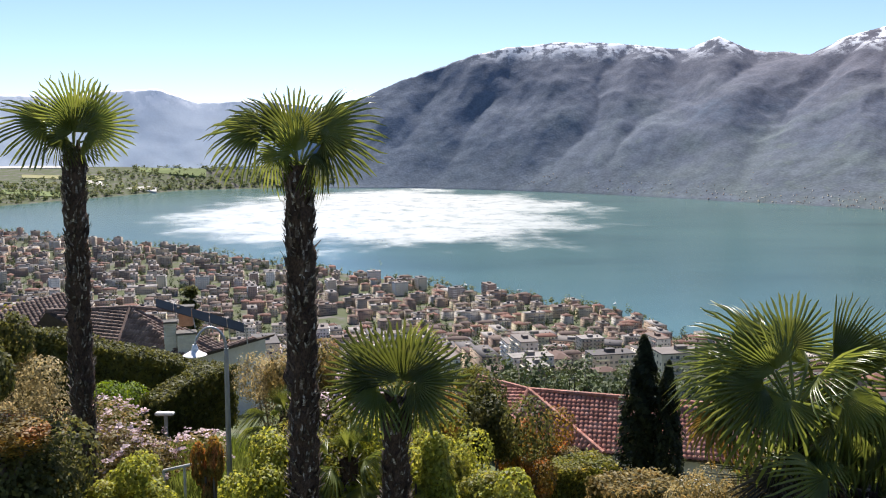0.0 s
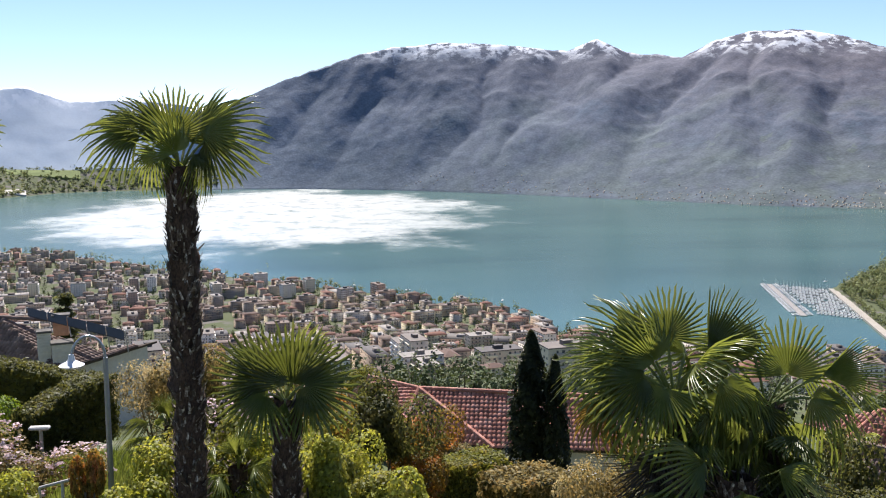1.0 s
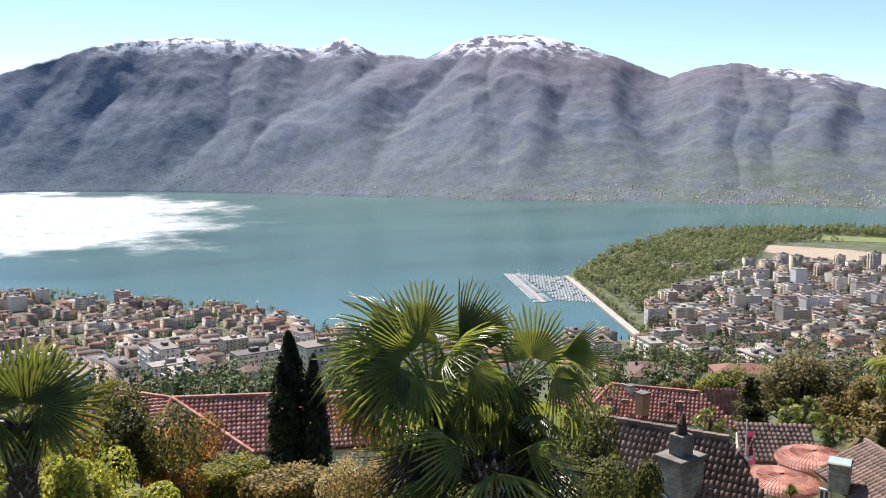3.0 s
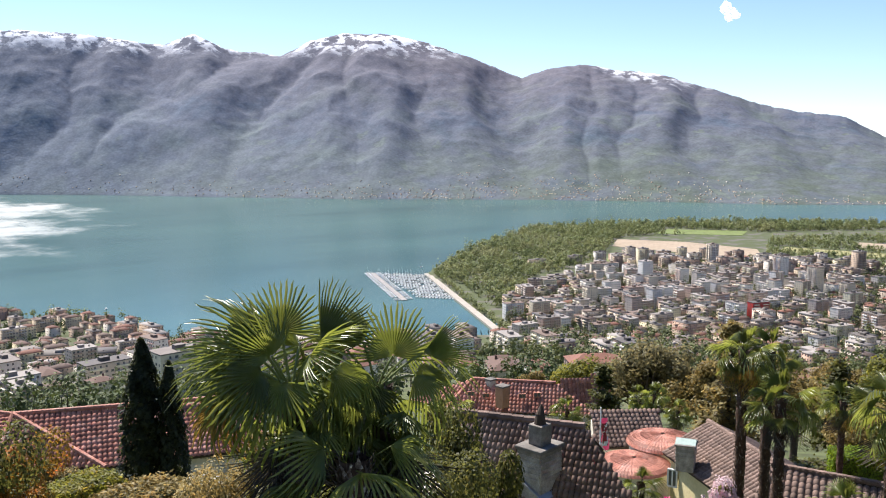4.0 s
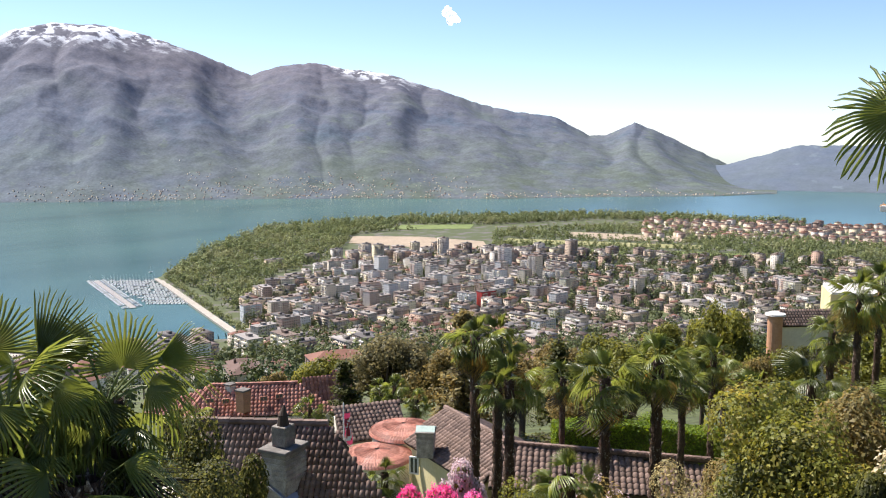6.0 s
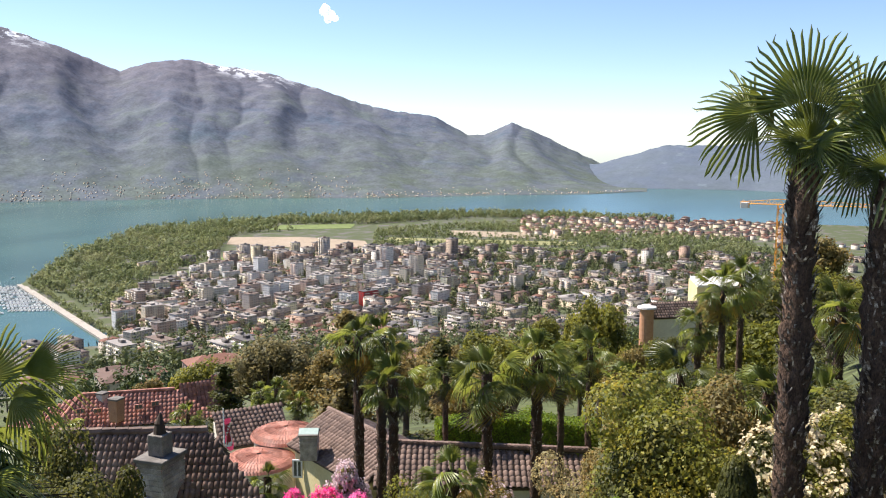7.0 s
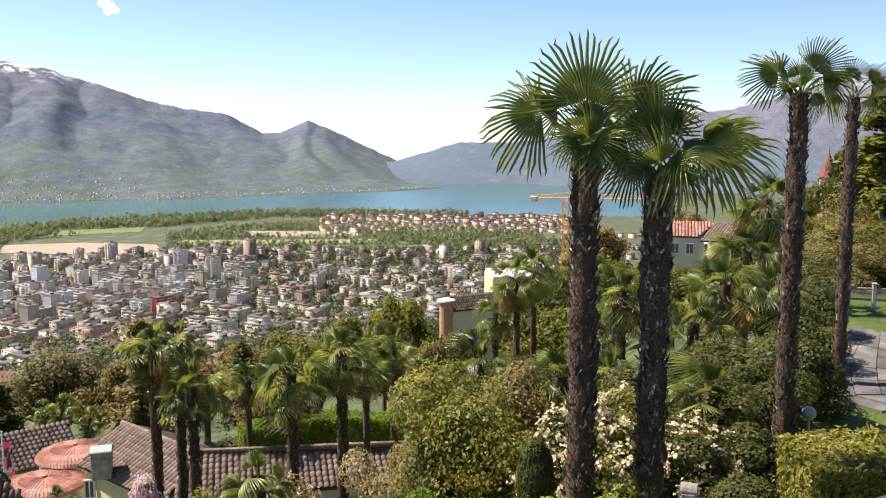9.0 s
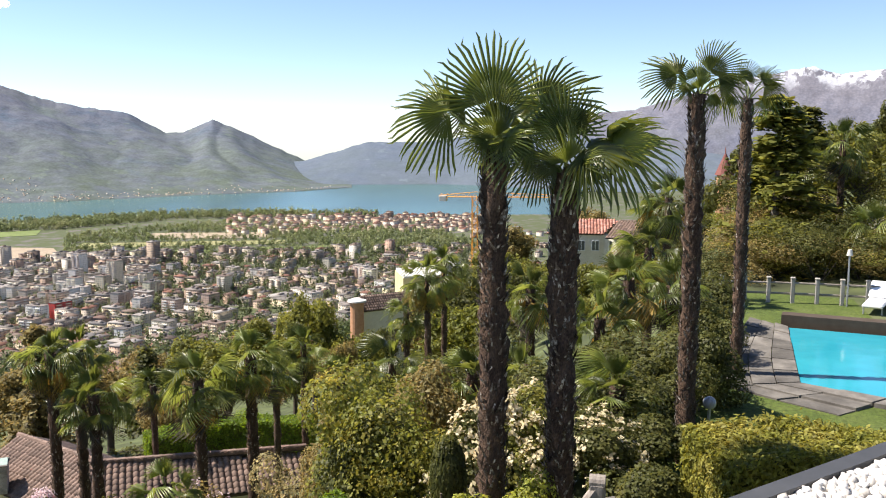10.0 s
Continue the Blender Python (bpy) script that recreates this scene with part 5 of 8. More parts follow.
def make_palms():
    tall = "tall windmill palm with a shaggy brown trunk"
    make_palm(-22.8, 15, -0.45, tall + " above the lake", seed=2, radius=0.18, leaves=0, old=0, lean=(0.05, 0), fronds=[
        (0.03, 0.48, 90, 0.74, 0.92, 8, "stiff"), (0.24, 0.42, 18, 0.74, 0.8, 10, "stiff"), (-0.36, 0.44, 162, 0.84, 0.6, 5, "bent"), (-0.14, 0.24, 232, 0.5, 0.4, 15, "bent"),
        (0.14, 0.16, -8, 0.42, 0.8, 40, "bent"), (0.05, 0.4, 62, 0.65, -0.4, -50, "stiff"), (-0.2, 0.42, 140, 0.62, -0.3, -40, "bent"), (0.0, 0.3, 100, 0.5, 0.7, 30, "stiff")])
    make_palm(-9.25, 11, -1.55, tall + " and drooping fans", seed=3, radius=0.185, leaves=0, old=0, fronds=[
        (-0.06, 0.4, 84, 0.6, 0.85, 15, "stiff"), (0.24, 0.46, 32, 0.84, 0.5, 10, "bent"), (0.3, 0.36, -12, 0.64, 0.6, 10, "bent"), (-0.45, 0.5, 180, 0.78, 0.55, 0, "bent"),
        (-0.22, 0.5, 122, 0.58, 0.5, 0, "bent"), (-0.24, 0.22, 238, 0.5, 0.5, 15, "hung"), (0.16, 0.2, -36, 0.45, 0.4, 20, "hung"), (0.1, 0.4, 75, 0.64, -0.3, -50, "stiff"), (-0.05, 0.22, 90, 0.5, 0.5, 35, "bent")])
    make_palm(-3.15, 11.5, -16.3, "short windmill palm with bright backlit fans", seed=4, radius=0.185, leaves=0, old=0, fronds=[
        (0.08, 0.27, 90, 0.84, 0.93, 10, "stiff"), (-0.24, 0.30, 163, 0.79, 0.8, 5, "stiff"), (0.24, 0.24, -4, 0.80, 0.72, 10, "stiff"), (0.20, 0.46, 68, 0.55, -0.5, -30, "bent"), (0.24, 0.15, -32, 0.65, 0.5, 10, "bent"),
        (-0.24, 0.15, 202, 0.67, 0.4, 15, "bent"), (0.00, 0.11, 255, 0.27, 0.7, 40, "young"), (-0.16, 0.33, 130, 0.73, -0.3, -45, "stiff"), (0.04, 0.30, 60, 0.63, 0.3, -50, "bent")])
    make_palm(22.4, 9.6, -16.0, "dense windmill palm with glossy drooping fans", seed=5, radius=0.18, leaves=4, old=0, dead_shade=14, low_tilt=-50, top_tilt=10, scale=0.85, fronds=[
        (-0.35, 0.62, 132, 0.76, 0.45, 10, "bent"), (-0.1, 0.72, 98, 0.58, 0.5, 0, "stiff"), (0.33, 0.6, 47, 0.72, 0.5, 5, "young"), (-0.55, 0.42, 172, 0.76, 0.55, 5, "bent"), (-0.52, 0.12, 222, 0.8, 0.5, 15, "hung"),
        (-0.1, 0.25, 262, 0.85, 0.55, 38, "hung"), (0.45, 0.3, -20, 0.8, 0.4, 15, "hung"), (0.38, 0.02, -52, 0.8, 0.5, 20, "hung"), (-0.3, 0.35, 190, 0.75, 0.6, 35, "bent"), (0.2, 0.5, 60, 0.7, 0.3, 30, "bent"),
        (-0.75, -0.05, 232, 0.62, 0.4, 10, "old"), (0.1, 0.45, 110, 0.7, -0.4, -45, "hung"), (-0.4, 0.4, 160, 0.7, -0.4, -40, "hung"), (-0.2, 0.5, 120, 0.6, 0.7, 25, "bent")])
    make_palm(28.0, 10.2, -15.9, "broad windmill palm with dark shaded lower fans", seed=6, radius=0.2, leaves=9, old=0, dead_shade=20, top_tilt=-5, low_tilt=-75, scale=1.0, fronds=[
        (0.2, 0.42, 88, 0.64, 0.85, 5, "stiff"), (0.55, 0.45, 16, 0.66, 0.6, 5, "young"), (-0.35, 0.5, 140, 0.8, 0.4, 0, "hung"), (-0.15, 0.6, 115, 0.6, 0.3, 5, "bent"), (0.45, 0.2, -15, 0.75, 0.4, 10, "hung"),
        (-0.5, 0.2, 195, 0.8, 0.5, 15, "hung"), (0.4, 0.35, 25, 0.7, -0.4, -35, "hung"), (-0.1, 0.15, 265, 0.85, 0.5, 35, "hung")])
    make_palm(26.4, 9.4, -20.4, "low windmill palm with dark drooping fans", seed=16, radius=0.2, leaves=15, old=0, dead_shade=14, low_tilt=-55, scale=0.95)
    make_palm(79.55, 11, -0.95, tall + " and broad fans", seed=7, radius=0.178, leaves=0, old=0, stubs=130, fronds=[
        (0.02, 0.2, 96, 0.5, 0.6, 35, "bent"), (-0.1, 0.16, 150, 0.42, 0.5, 35, "bent"), (0.12, 0.16, 35, 0.42, 0.5, 35, "bent"),
        (-0.03, 0.64, 92, 0.82, 0.9, 10, "stiff"), (-0.56, 0.5, 186, 0.9, 0.7, 0, "bent"), (0.58, 0.6, 34, 0.84, 0.6, 0, "bent"), (0.4, 0.4, -8, 0.6, -0.5, -30, "bent"), (-0.37, 0.52, 150, 0.58, -0.5, -30, "bent"),
        (-0.09, 0.21, 225, 0.39, 0.5, 30, "hung"), (0.09, 0.36, 78, 0.67, 0.2, -60, "bent"), (0.02, 0.43, 80, 0.47, 0.75, 25, "bent"), (0.28, 0.47, 60, 0.65, -0.3, -35, "stiff"), (0.14, 0.21, -30, 0.39, 0.5, 30, "bent")])
    make_palm(84.05, 11, -2.5, tall + " and grey-green fans", seed=8, radius=0.178, leaves=0, old=0, stubs=130, fronds=[
        (0.02, 0.2, 96, 0.5, 0.6, 35, "bent"), (-0.1, 0.16, 150, 0.42, 0.5, 35, "bent"), (0.12, 0.16, 35, 0.42, 0.5, 35, "bent"),
        (0.00, 0.55, 95, 0.62, 0.8, 5, "stiff"), (0.56, 0.4, 2, 0.9, 0.5, 8, "bent"), (0.24, 0.36, -6, 0.92, 0.38, 22, "bent"), (-0.38, 0.45, 176, 0.76, 0.4, 20, "bent"), (-0.28, 0.21, 212, 0.58, 0.7, 10, "bent"),
        (0.51, 0.47, 24, 0.70, -0.5, -25, "bent"), (0.23, 0.10, -50, 0.47, 0.6, 15, "bent"), (0.00, 0.43, 122, 0.65, -0.5, -50, "bent"), (0.09, 0.57, 70, 0.47, 0.3, 0, "young")])
    make_palm(92.1, 15, 2.4, "slim tall windmill palm beside the pool lawn", seed=9, radius=0.15, leaves=0, old=0, stubs=110, fronds=[
        (0.02, 0.14, 96, 0.36, 0.6, 35, "bent"), (-0.1, 0.1, 160, 0.32, 0.5, 35, "bent"),
        (-0.32, 0.36, 158, 0.66, 0.65, 5, "bent"), (0.18, 0.4, 52, 0.62, 0.65, 5, "bent"), (0.33, 0.19, 8, 0.52, 0.6, 0, "hung"), (-0.18, 0.26, 122, 0.47, -0.5, -40, "bent"), (0.18, 0.04, -42, 0.43, 0.5, 5, "hung"), (0.00, 0.36, 86, 0.37, 0.5, -30, "stiff"), (0.28, 0.31, 30, 0.47, -0.3, -40, "bent")])
    make_palm(95.05, 21, 2.1, "very slim tall windmill palm at the lawn's edge", seed=10, radius=0.135, leaves=0, old=0, stubs=80, fronds=[
        (-0.28, 0.36, 165, 0.58, 0.6, 5, "hung"), (-0.09, 0.48, 62, 0.48, 0.6, 5, "bent"), (0.33, 0.31, 8, 0.58, 0.6, 5, "hung"), (0.28, 0.43, 52, 0.48, 0.5, 0, "bent"), (-0.28, 0.09, 214, 0.47, 0.5, 5, "hung"), (0.28, 0.04, -46, 0.47, 0.5, 0, "hung"), (0.00, 0.34, 110, 0.47, -0.4, -45, "bent")])
    mid = "windmill palm in the slope garden"
    rows = [(51.7, 24, -13.0, 5, 0.95), (53.2, 25, -12.9, 5, 0.95), (54.0, 23, -15.6, 0, 1.0), (60.3, 21, -15.3, 1, 1.05), (63.6, 22, -14.0, 2, 1.05),
            (45.4, 62, -16.2, 0, 1.1), (46.3, 60, -16.1, 0, 1.1), (40.7, 52, -17.3, 0, 1.1), (47.8, 58, -17.0, 0, 1.1), (33.0, 45, -17.3, 0, 1.1),
            (69.5, 25, -15.6, 1, 1.0), (72.8, 24, -14.8, 2, 1.0), (75.2, 36, -9.2, 6, 1.3), (76.3, 40, -8.4, 3, 1.3), (78.2, 20, -15.5, 7, 1.0), (73.8, 38, -11.6, 0, 1.2),
            (88.3, 22, -9.3, 6, 1.1), (89.5, 26, -7.2, 3, 1.2), (90.6, 30, -4.0, 2, 1.3), (86.5, 21, -11.8, 3, 1.1), (87.7, 15.5, -15.9, 0, 0.95), (85.6, 17, -16.4, 2, 1.0),
            (91.0, 24, -9.5, 2, 1.1), (82.0, 26, -10.0, 3, 1.1), (81.5, 20, -15.4, 4, 1.0), (67.0, 40, -13.5, 2, 1.2), (65.2, 34, -15.2, 1, 1.1),
            (57.5, 40, -15.4, 2, 1.2), (100.5, 42, -0.4, 1, 1.4), (102.6, 38, -5.5, 3, 1.5), (104.5, 40, -2.5, 2, 1.4), (98.6, 44, -2.0, 0, 1.3), (-6.3, 13.2, -20.3, 0, 0.9), (-10.4, 17, -17.6, 1, 0.9), (58.0, 17, -21.5, 2, 0.8), (45.6, 30, -21.5, 0, 0.9)]
    for i, (a, d, el, old, s) in enumerate(rows):
        make_palm(a, d, el, mid + (" with yellowed hanging fans" if old > 1 else ""), scale=s * 0.9, leaves=15, old=old, dead_shade=5, seed=50 + i, radius=0.14, stubs=60 if d < 30 else 25, low_tilt=-45)


def make_shrubs():
    B = make_bush
    B(-27.2, 12, -15.6, 2.3, "dense dark laurel shrub with bronze tips", "dark", 0.07, 6000, 10, 1)
    B(-27.0, 11.9, -15.4, 1.7, "bronze-tipped evergreen shrub in the hillside garden", "bronze", 0.06, 2500, 8, 2, bottom=226.0)
    B(-28.2, 20, -9.6, 1.5, "tall dark evergreen shrub in the hillside garden", "dark", 0.09, 4500, 9, 3)
    B(-25.3, 21, -13.0, 1.9, "airy pale yellow-green shrub", "silver", 0.07, 2800, 10, 4)
    B(-26.4, 25, -11.9, 1.5, "grey-green flowering shrub in the hillside garden", "olive", 0.08, 2800, 10, 4)
    B(-20.6, 24, -14.0, 1.9, "round clipped green shrub in the hillside garden", "box", 0.06, 6000, 4, 5)
    B(-19.2, 17, -16.3, 2.4, "shrub with fading pale blossom", "olive", 0.07, 4500, 10, 6, "pale", 0.05)
    B(-21.6, 18, -16.2, 1.7, "dark shrub with pale blossom", "dark", 0.07, 4500, 10, 7, "pale", 0.06)
    B(-20.2, 12.5, -18.7, 1.15, "bright lime-green young shrub", "lime", 0.055, 3600, 9, 8)
    B(-15.3, 12, -18.6, 0.36, "narrow dark ivy-grown stump", "bronze", 0.05, 2600, 6, 9)
    B(-11.2, 23, -12.0, 2.3, "silvery grey-green feathery shrub", "silver", 0.06, 3600, 11, 10)
    B(-9.0, 22, -12.4, 1.8, "grey-green shrub with pale tips", "olive", 0.07, 3600, 10, 11)
    B(-11.3, 13, -18.0, 1.3, "lime-green garden shrub in the hillside garden", "lime", 0.06, 3000, 9, 12)
    B(-7.6, 14, -17.6, 1.6, "yellow-green leafy shrub in the hillside garden", "gold", 0.07, 3400, 9, 13)
    B(-5.5, 20, -13.9, 2.6, "dark glossy evergreen shrub", "dark", 0.09, 5000, 10, 14, "pale", 0.015)
    B(-6.5, 16, -15.8, 1.8, "dark shrub with pale faded blossom", "dark", 0.08, 4500, 10, 15, "pale", 0.05)
    B(-0.6, 17.5, -15.0, 2.3, "bronze and green shrub in young leaf", "bronze", 0.07, 5500, 11, 16)
    B(-2.6, 16, -15.8, 1.6, "golden young-leaved shrub in the hillside garden", "gold", 0.07, 3600, 10, 17)
    B(2.9, 19, -15.4, 2.0, "large dark evergreen shrub with glinting leaves", "dark", 0.08, 5500, 11, 18)
    B(-1.2, 12, -19.0, 1.0, "lime-yellow shrub tips in the hillside garden", "lime", 0.06, 3000, 9, 19)
    B(4.4, 12, -20.2, 1.2, "bright lime garden shrub in the hillside garden", "lime", 0.06, 3200, 9, 20)
    B(1.6, 12.5, -20.6, 1.0, "yellow-green garden shrub in the hillside garden", "gold", 0.06, 2800, 9, 21)
    B(6.0, 20, -17.8, 1.7, "bronze-leaved garden shrub in the hillside garden", "bronze", 0.07, 3600, 10, 22)
    B(8.1, 24, -18.2, 1.6, "round olive-green shrub in the hillside garden", "olive", 0.07, 4000, 6, 23)
    B(17.8, 14, -20.0, 1.2, "feathery blue-green pine shrub", "silver", 0.045, 3000, 12, 24)
    B(19.0, 12.5, -19.0, 1.4, "feathery dark pine shrub in the hillside garden", "olive", 0.045, 4500, 12, 25)
    B(33.9, 14, -17.3, 1.25, "dense green pine shrub in the hillside garden", "dark", 0.05, 7000, 11, 26)
    B(31.5, 12, -18.4, 2.0, "dark pine shrub beneath palms", "dark", 0.05, 6000, 11, 27)
    B(23.5, 12, -19.5, 3.0, "dark evergreen shrub under the palms", "dark", 0.08, 6000, 11, 28)
    B(49.2, 20, -21.6, 1.9, "azalea covered in vivid pink blossom", "mid", 0.06, 3600, 8, 29, "pink", 0.42, depth=0.7)
    B(50.9, 21, -21.5, 1.1, "azalea covered in pale pink blossom", "mid", 0.06, 2600, 8, 30, "pale", 0.3)
    B(55.5, 22, -21.6, 2.0, "yellow-green low shrub in the hillside garden", "gold", 0.07, 3200, 9, 31)
    B(62.0, 18, -21.8, 2.0, "shrub with scattered pink blossom", "olive", 0.07, 3600, 9, 32, "pale", 0.06)
    B(65.3, 17, -20.5, 1.8, "grey-green feathery shrub in the hillside garden", "silver", 0.06, 3600, 10, 33)
    B(68.6, 16, -19.2, 1.5, "grey-olive garden shrub in the hillside garden", "olive", 0.06, 4500, 9, 34)
    B(72.4, 14.5, -15.9, 2.7, "large glossy shrub with yellow-green young leaves", "gold", 0.07, 9000, 12, 35)
    B(72.0, 14.8, -16.6, 2.6, "large dark glossy shrub in the hillside garden", "dark", 0.08, 5000, 12, 36)
    B(75.0, 18, -15.2, 2.3, "dark olive garden shrub in the hillside garden", "olive", 0.08, 5000, 10, 37)
    B(69.6, 12, -22.2, 1.3, "fine-leaved olive shrub in the hillside garden", "box", 0.05, 3600, 9, 38)
    B(76.5, 11.6, -16.6, 1.15, "clipped egg-shaped dark topiary", "dark", 0.035, 9000, 1, 39, depth=1.0)
    B(78.4, 13, -17.8, 1.5, "rhododendron full of cream blossom", "dark", 0.07, 4000, 9, 40, "white", 0.09)
    B(81.8, 13.5, -16.6, 1.7, "rhododendron full of cream blossom", "mid", 0.07, 4000, 9, 41, "white", 0.08)
    B(86.4, 13.5, -17.2, 1.8, "rhododendron with white blossom heads", "dark", 0.07, 4000, 9, 42, "white", 0.035)
    B(89.5, 14.5, -17.6, 1.5, "dark green garden shrub in the hillside garden", "dark", 0.07, 4000, 9, 43)
    B(90.2, 12, -20.2, 1.1, "dark shrub beside the garden steps", "dark", 0.06, 3500, 9, 44)
    B(82.0, 10.5, -21.2, 1.2, "bright green leafy shrub in the hillside garden", "lime", 0.05, 3400, 9, 45)
    B(78.6, 10, -22.2, 0.9, "bright green low shrub in the hillside garden", "lime", 0.05, 2600, 9, 46)
    B(84.5, 16, -15.0, 2.2, "dark evergreen shrub under palms", "dark", 0.08, 4500, 10, 47)
    B(79.5, 22, -13.5, 3.0, "dark shady shrub under palms", "dark", 0.09, 5000, 10, 48)
    B(88.5, 19, -13.0, 2.6, "dark shady shrub under tall palms", "dark", 0.09, 5000, 10, 49)
    B(74.5, 27, -13.0, 4.0, "dark dense shrub on the slope", "dark", 0.1, 5500, 10, 50)
    B(-5.0, 13.5, -19.0, 1.2, "sunlit yellow-green leafy shrub", "lime", 0.06, 3000, 10, 52)
    B(-9.6, 13.6, -19.6, 0.9, "pale silvery sunlit shrub", "silver", 0.05, 2800, 10, 53)
    B(-3.9, 18, -16.8, 1.5, "pale feathery shrub with silvery leaves", "silver", 0.06, 3200, 10, 54)
    B(0.4, 14.5, -18.6, 1.2, "yellow-leaved shrub in the hillside garden", "lime", 0.055, 3000, 10, 55)
    B(92.5, 18, -12.3, 1.7, "dark shady shrub beside the pool lawn", "dark", 0.07, 4500, 10, 56)
    B(93.2, 22.5, -10.2, 1.9, "dark shady shrub beside the pool lawn", "dark", 0.08, 4500, 10, 57)
    B(92.6, 26, -7.8, 2.4, "tall dark shrub behind the slim palms", "dark", 0.09, 5000, 10, 58)
    B(90.6, 17, -14.6, 1.6, "dark shady shrub under tall palms", "dark", 0.07, 4500, 10, 59)
    # clipped hedges
    make_hedge([(-27.5, 30, up(30, -10.6)), (-24.2, 30, up(30, -11.3)), (-15.4, 29, up(29, -14.0))], 0.9, 2.6, "tall clipped dark green hedge in the hillside garden", "dark", 0.06, 330, 3)
    make_hedge([(-18.8, 23.5, up(23.5, -15.9)), (-17.0, 24, up(24, -14.8)), (-14.2, 25, up(25, -14.0))], 0.9, 1.7, "clipped dark hedge beside the lawn", "dark", 0.06, 420, 4)
    make_hedge([(7.2, 21, up(21, -20.6)), (11.0, 22, up(22, -20.1))], 1.0, 1.6, "clipped yellow-leaved hedge in the hillside garden", "gold", 0.05, 650, 5)
    make_hedge([(10.6, 18, up(18, -21.6)), (15.2, 19, up(19, -20.9))], 1.0, 1.8, "clipped grey-green hedge in the hillside garden", "olive", 0.05, 600, 6)
    make_hedge([(93.6, 11.8, up(11.8, -19.4)), (97.5, 12.2, up(12.2, -18.2)), (106, 13, up(13, -17.9))], 1.6, 1.3, "broad bamboo-like green garden hedge", "hedge", 0.038, 1300, 7)
    make_hedge([(57.0, 47, up(47, -18.4)), (62, 48, up(48, -17.9)), (67.5, 47, up(47, -18.2))], 1.5, 2.0, "bright green clipped hedge behind the roof", "box", 0.07, 280, 8)
    B(63.8, 50, -16.4, 3.6, "rounded green clipped shrub in the hillside garden", "box", 0.07, 6000, 3, 51)
    # trees
    T = make_tree
    T(13.1, 28, -12.3, "dark columnar cypress beside the red roof", "cypress", "cypress", 2, wide=0.95)
    T(14.75, 27.5, -13.8, "slender dark columnar cypress in the hillside garden", "cypress", "cypress", 3, wide=0.75)
    T(9.4, 90, -15.7, "small dark cypress among distant roofs", "cypress", "cypress", 2)
    T(-16.2, 110, -9.0, "dark pointed conifer among the houses", "conifer", "dark", 4)
    T(43.0, 75, -14.4, "dark pointed conifer by the roofs", "conifer", "dark", 4, wide=1.3)
    T(50.9, 62, -11.2, "dark conifer above the palms", "conifer", "olive", 5, wide=1.1)
    T(57.2, 60, -12.9, "dark conifer on the slope", "conifer", "dark", 6, wide=1.2)
    for i, (a, d, el, c) in enumerate([(45.6, 88, -12.6, "brown"), (47.6, 90, -12.8, "brown"), (49.5, 84, -13.6, "olive"), (41.8, 92, -14.0, "mid"), (54.8, 80, -13.2, "olive"), (60.2, 85, -12.6, "mid"), (62.0, 75, -12.8, "mid"),
                                      (59.0, 55, -15.0, "olive"), (66.4, 78, -11.3, "mid"), (67.7, 70, -10.0, "mid"), (67.0, 60, -12.4, "gold"), (69.0, 60, -13.6, "olive"), (72.3, 62, -12.3, "dark"), (70.6, 58, -12.5, "mid"), (69.6, 50, -13.4, "olive"), (76.4, 70, -9.6, "olive"), (77.6, 65, -8.3, "dark"), (79.6, 80, -7.3, "mid"),
                                      (81.4, 60, -8.6, "dark"), (83.2, 75, -7.6, "mid"), (85.8, 52, -8.2, "mid"), (88.5, 60, -6.5, "olive"), (91.0, 55, -3.8, "dark"), (92.6, 70, -3.2, "mid"), (95.8, 46, -3.4, "mid"), (97.0, 52, 0.6, "dark"), (94.6, 42, -5.5, "olive"),
                                      (99.4, 56, 1.0, "mid"), (101.6, 48, 0.4, "mid"), (103.6, 58, 2.0, "dark"), (106, 50, 2.5, "mid"), (109, 46, 2.5, "mid"), (80.5, 120, -5.9, "olive"), (86.0, 150, -4.6, "olive"), (90, 130, -3.4, "dark"), (84.6, 42, -10.2, "mid"), (77.8, 45, -10.8, "gold"),
                                      (44.0, 150, -14.2, "mid"), (38.5, 130, -15.0, "olive"), (2.0, 130, -14.4, "mid"), (-3.0, 100, -14.0, "olive"), (-8.0, 120, -13.2, "mid"), (-21.5, 105, -10.8, "mid"), (-26.0, 90, -9.3, "mid"), (-24.5, 140, -9.2, "olive"), (53.2, 130, -12.8, "mid"), (57.0, 110, -12.9, "olive"), (64.0, 120, -11.8, "mid")]):
        T(a, d, el, {"brown": "bare spring tree with brown buds", "dark": "dark evergreen garden tree on the slope", "mid": "leafy green garden tree on the slope", "olive": "olive-green garden tree on the slope", "gold": "yellow-green garden tree on the slope"}[c], "broad", c, 20 + i % 3, wide=0.7 if 64 < a < 76 else 1.1)
    T(96.9, 40, 2.3, "spreading dark green cedar behind the fence", "conifer", "mid", 31, wide=1.7)
    T(98.4, 46, 1.6, "spreading dark cedar behind the fence", "conifer", "dark", 31, wide=1.6)
    for i, (a, d, el, w) in enumerate([(92.8, 36, -7.0, 3.5), (95.2, 37, -6.0, 4.0), (97.4, 38, -6.5, 4.0), (99.6, 37, -5.0, 4.5), (102, 37, -6.2, 4.0), (104.6, 37, -6.0, 4.5), (107.5, 37, -6, 4.5), (96.4, 42, -3.5, 4.5), (101, 43, -2.5, 5), (105, 43, -2, 5)]):
        B(a, d, el, w, "dark dense shrub behind the garden fence", ("dark", "olive", "mid")[i % 3], 0.1, 5000, 11, 60 + i % 3)


make_palms()
make_shrubs()


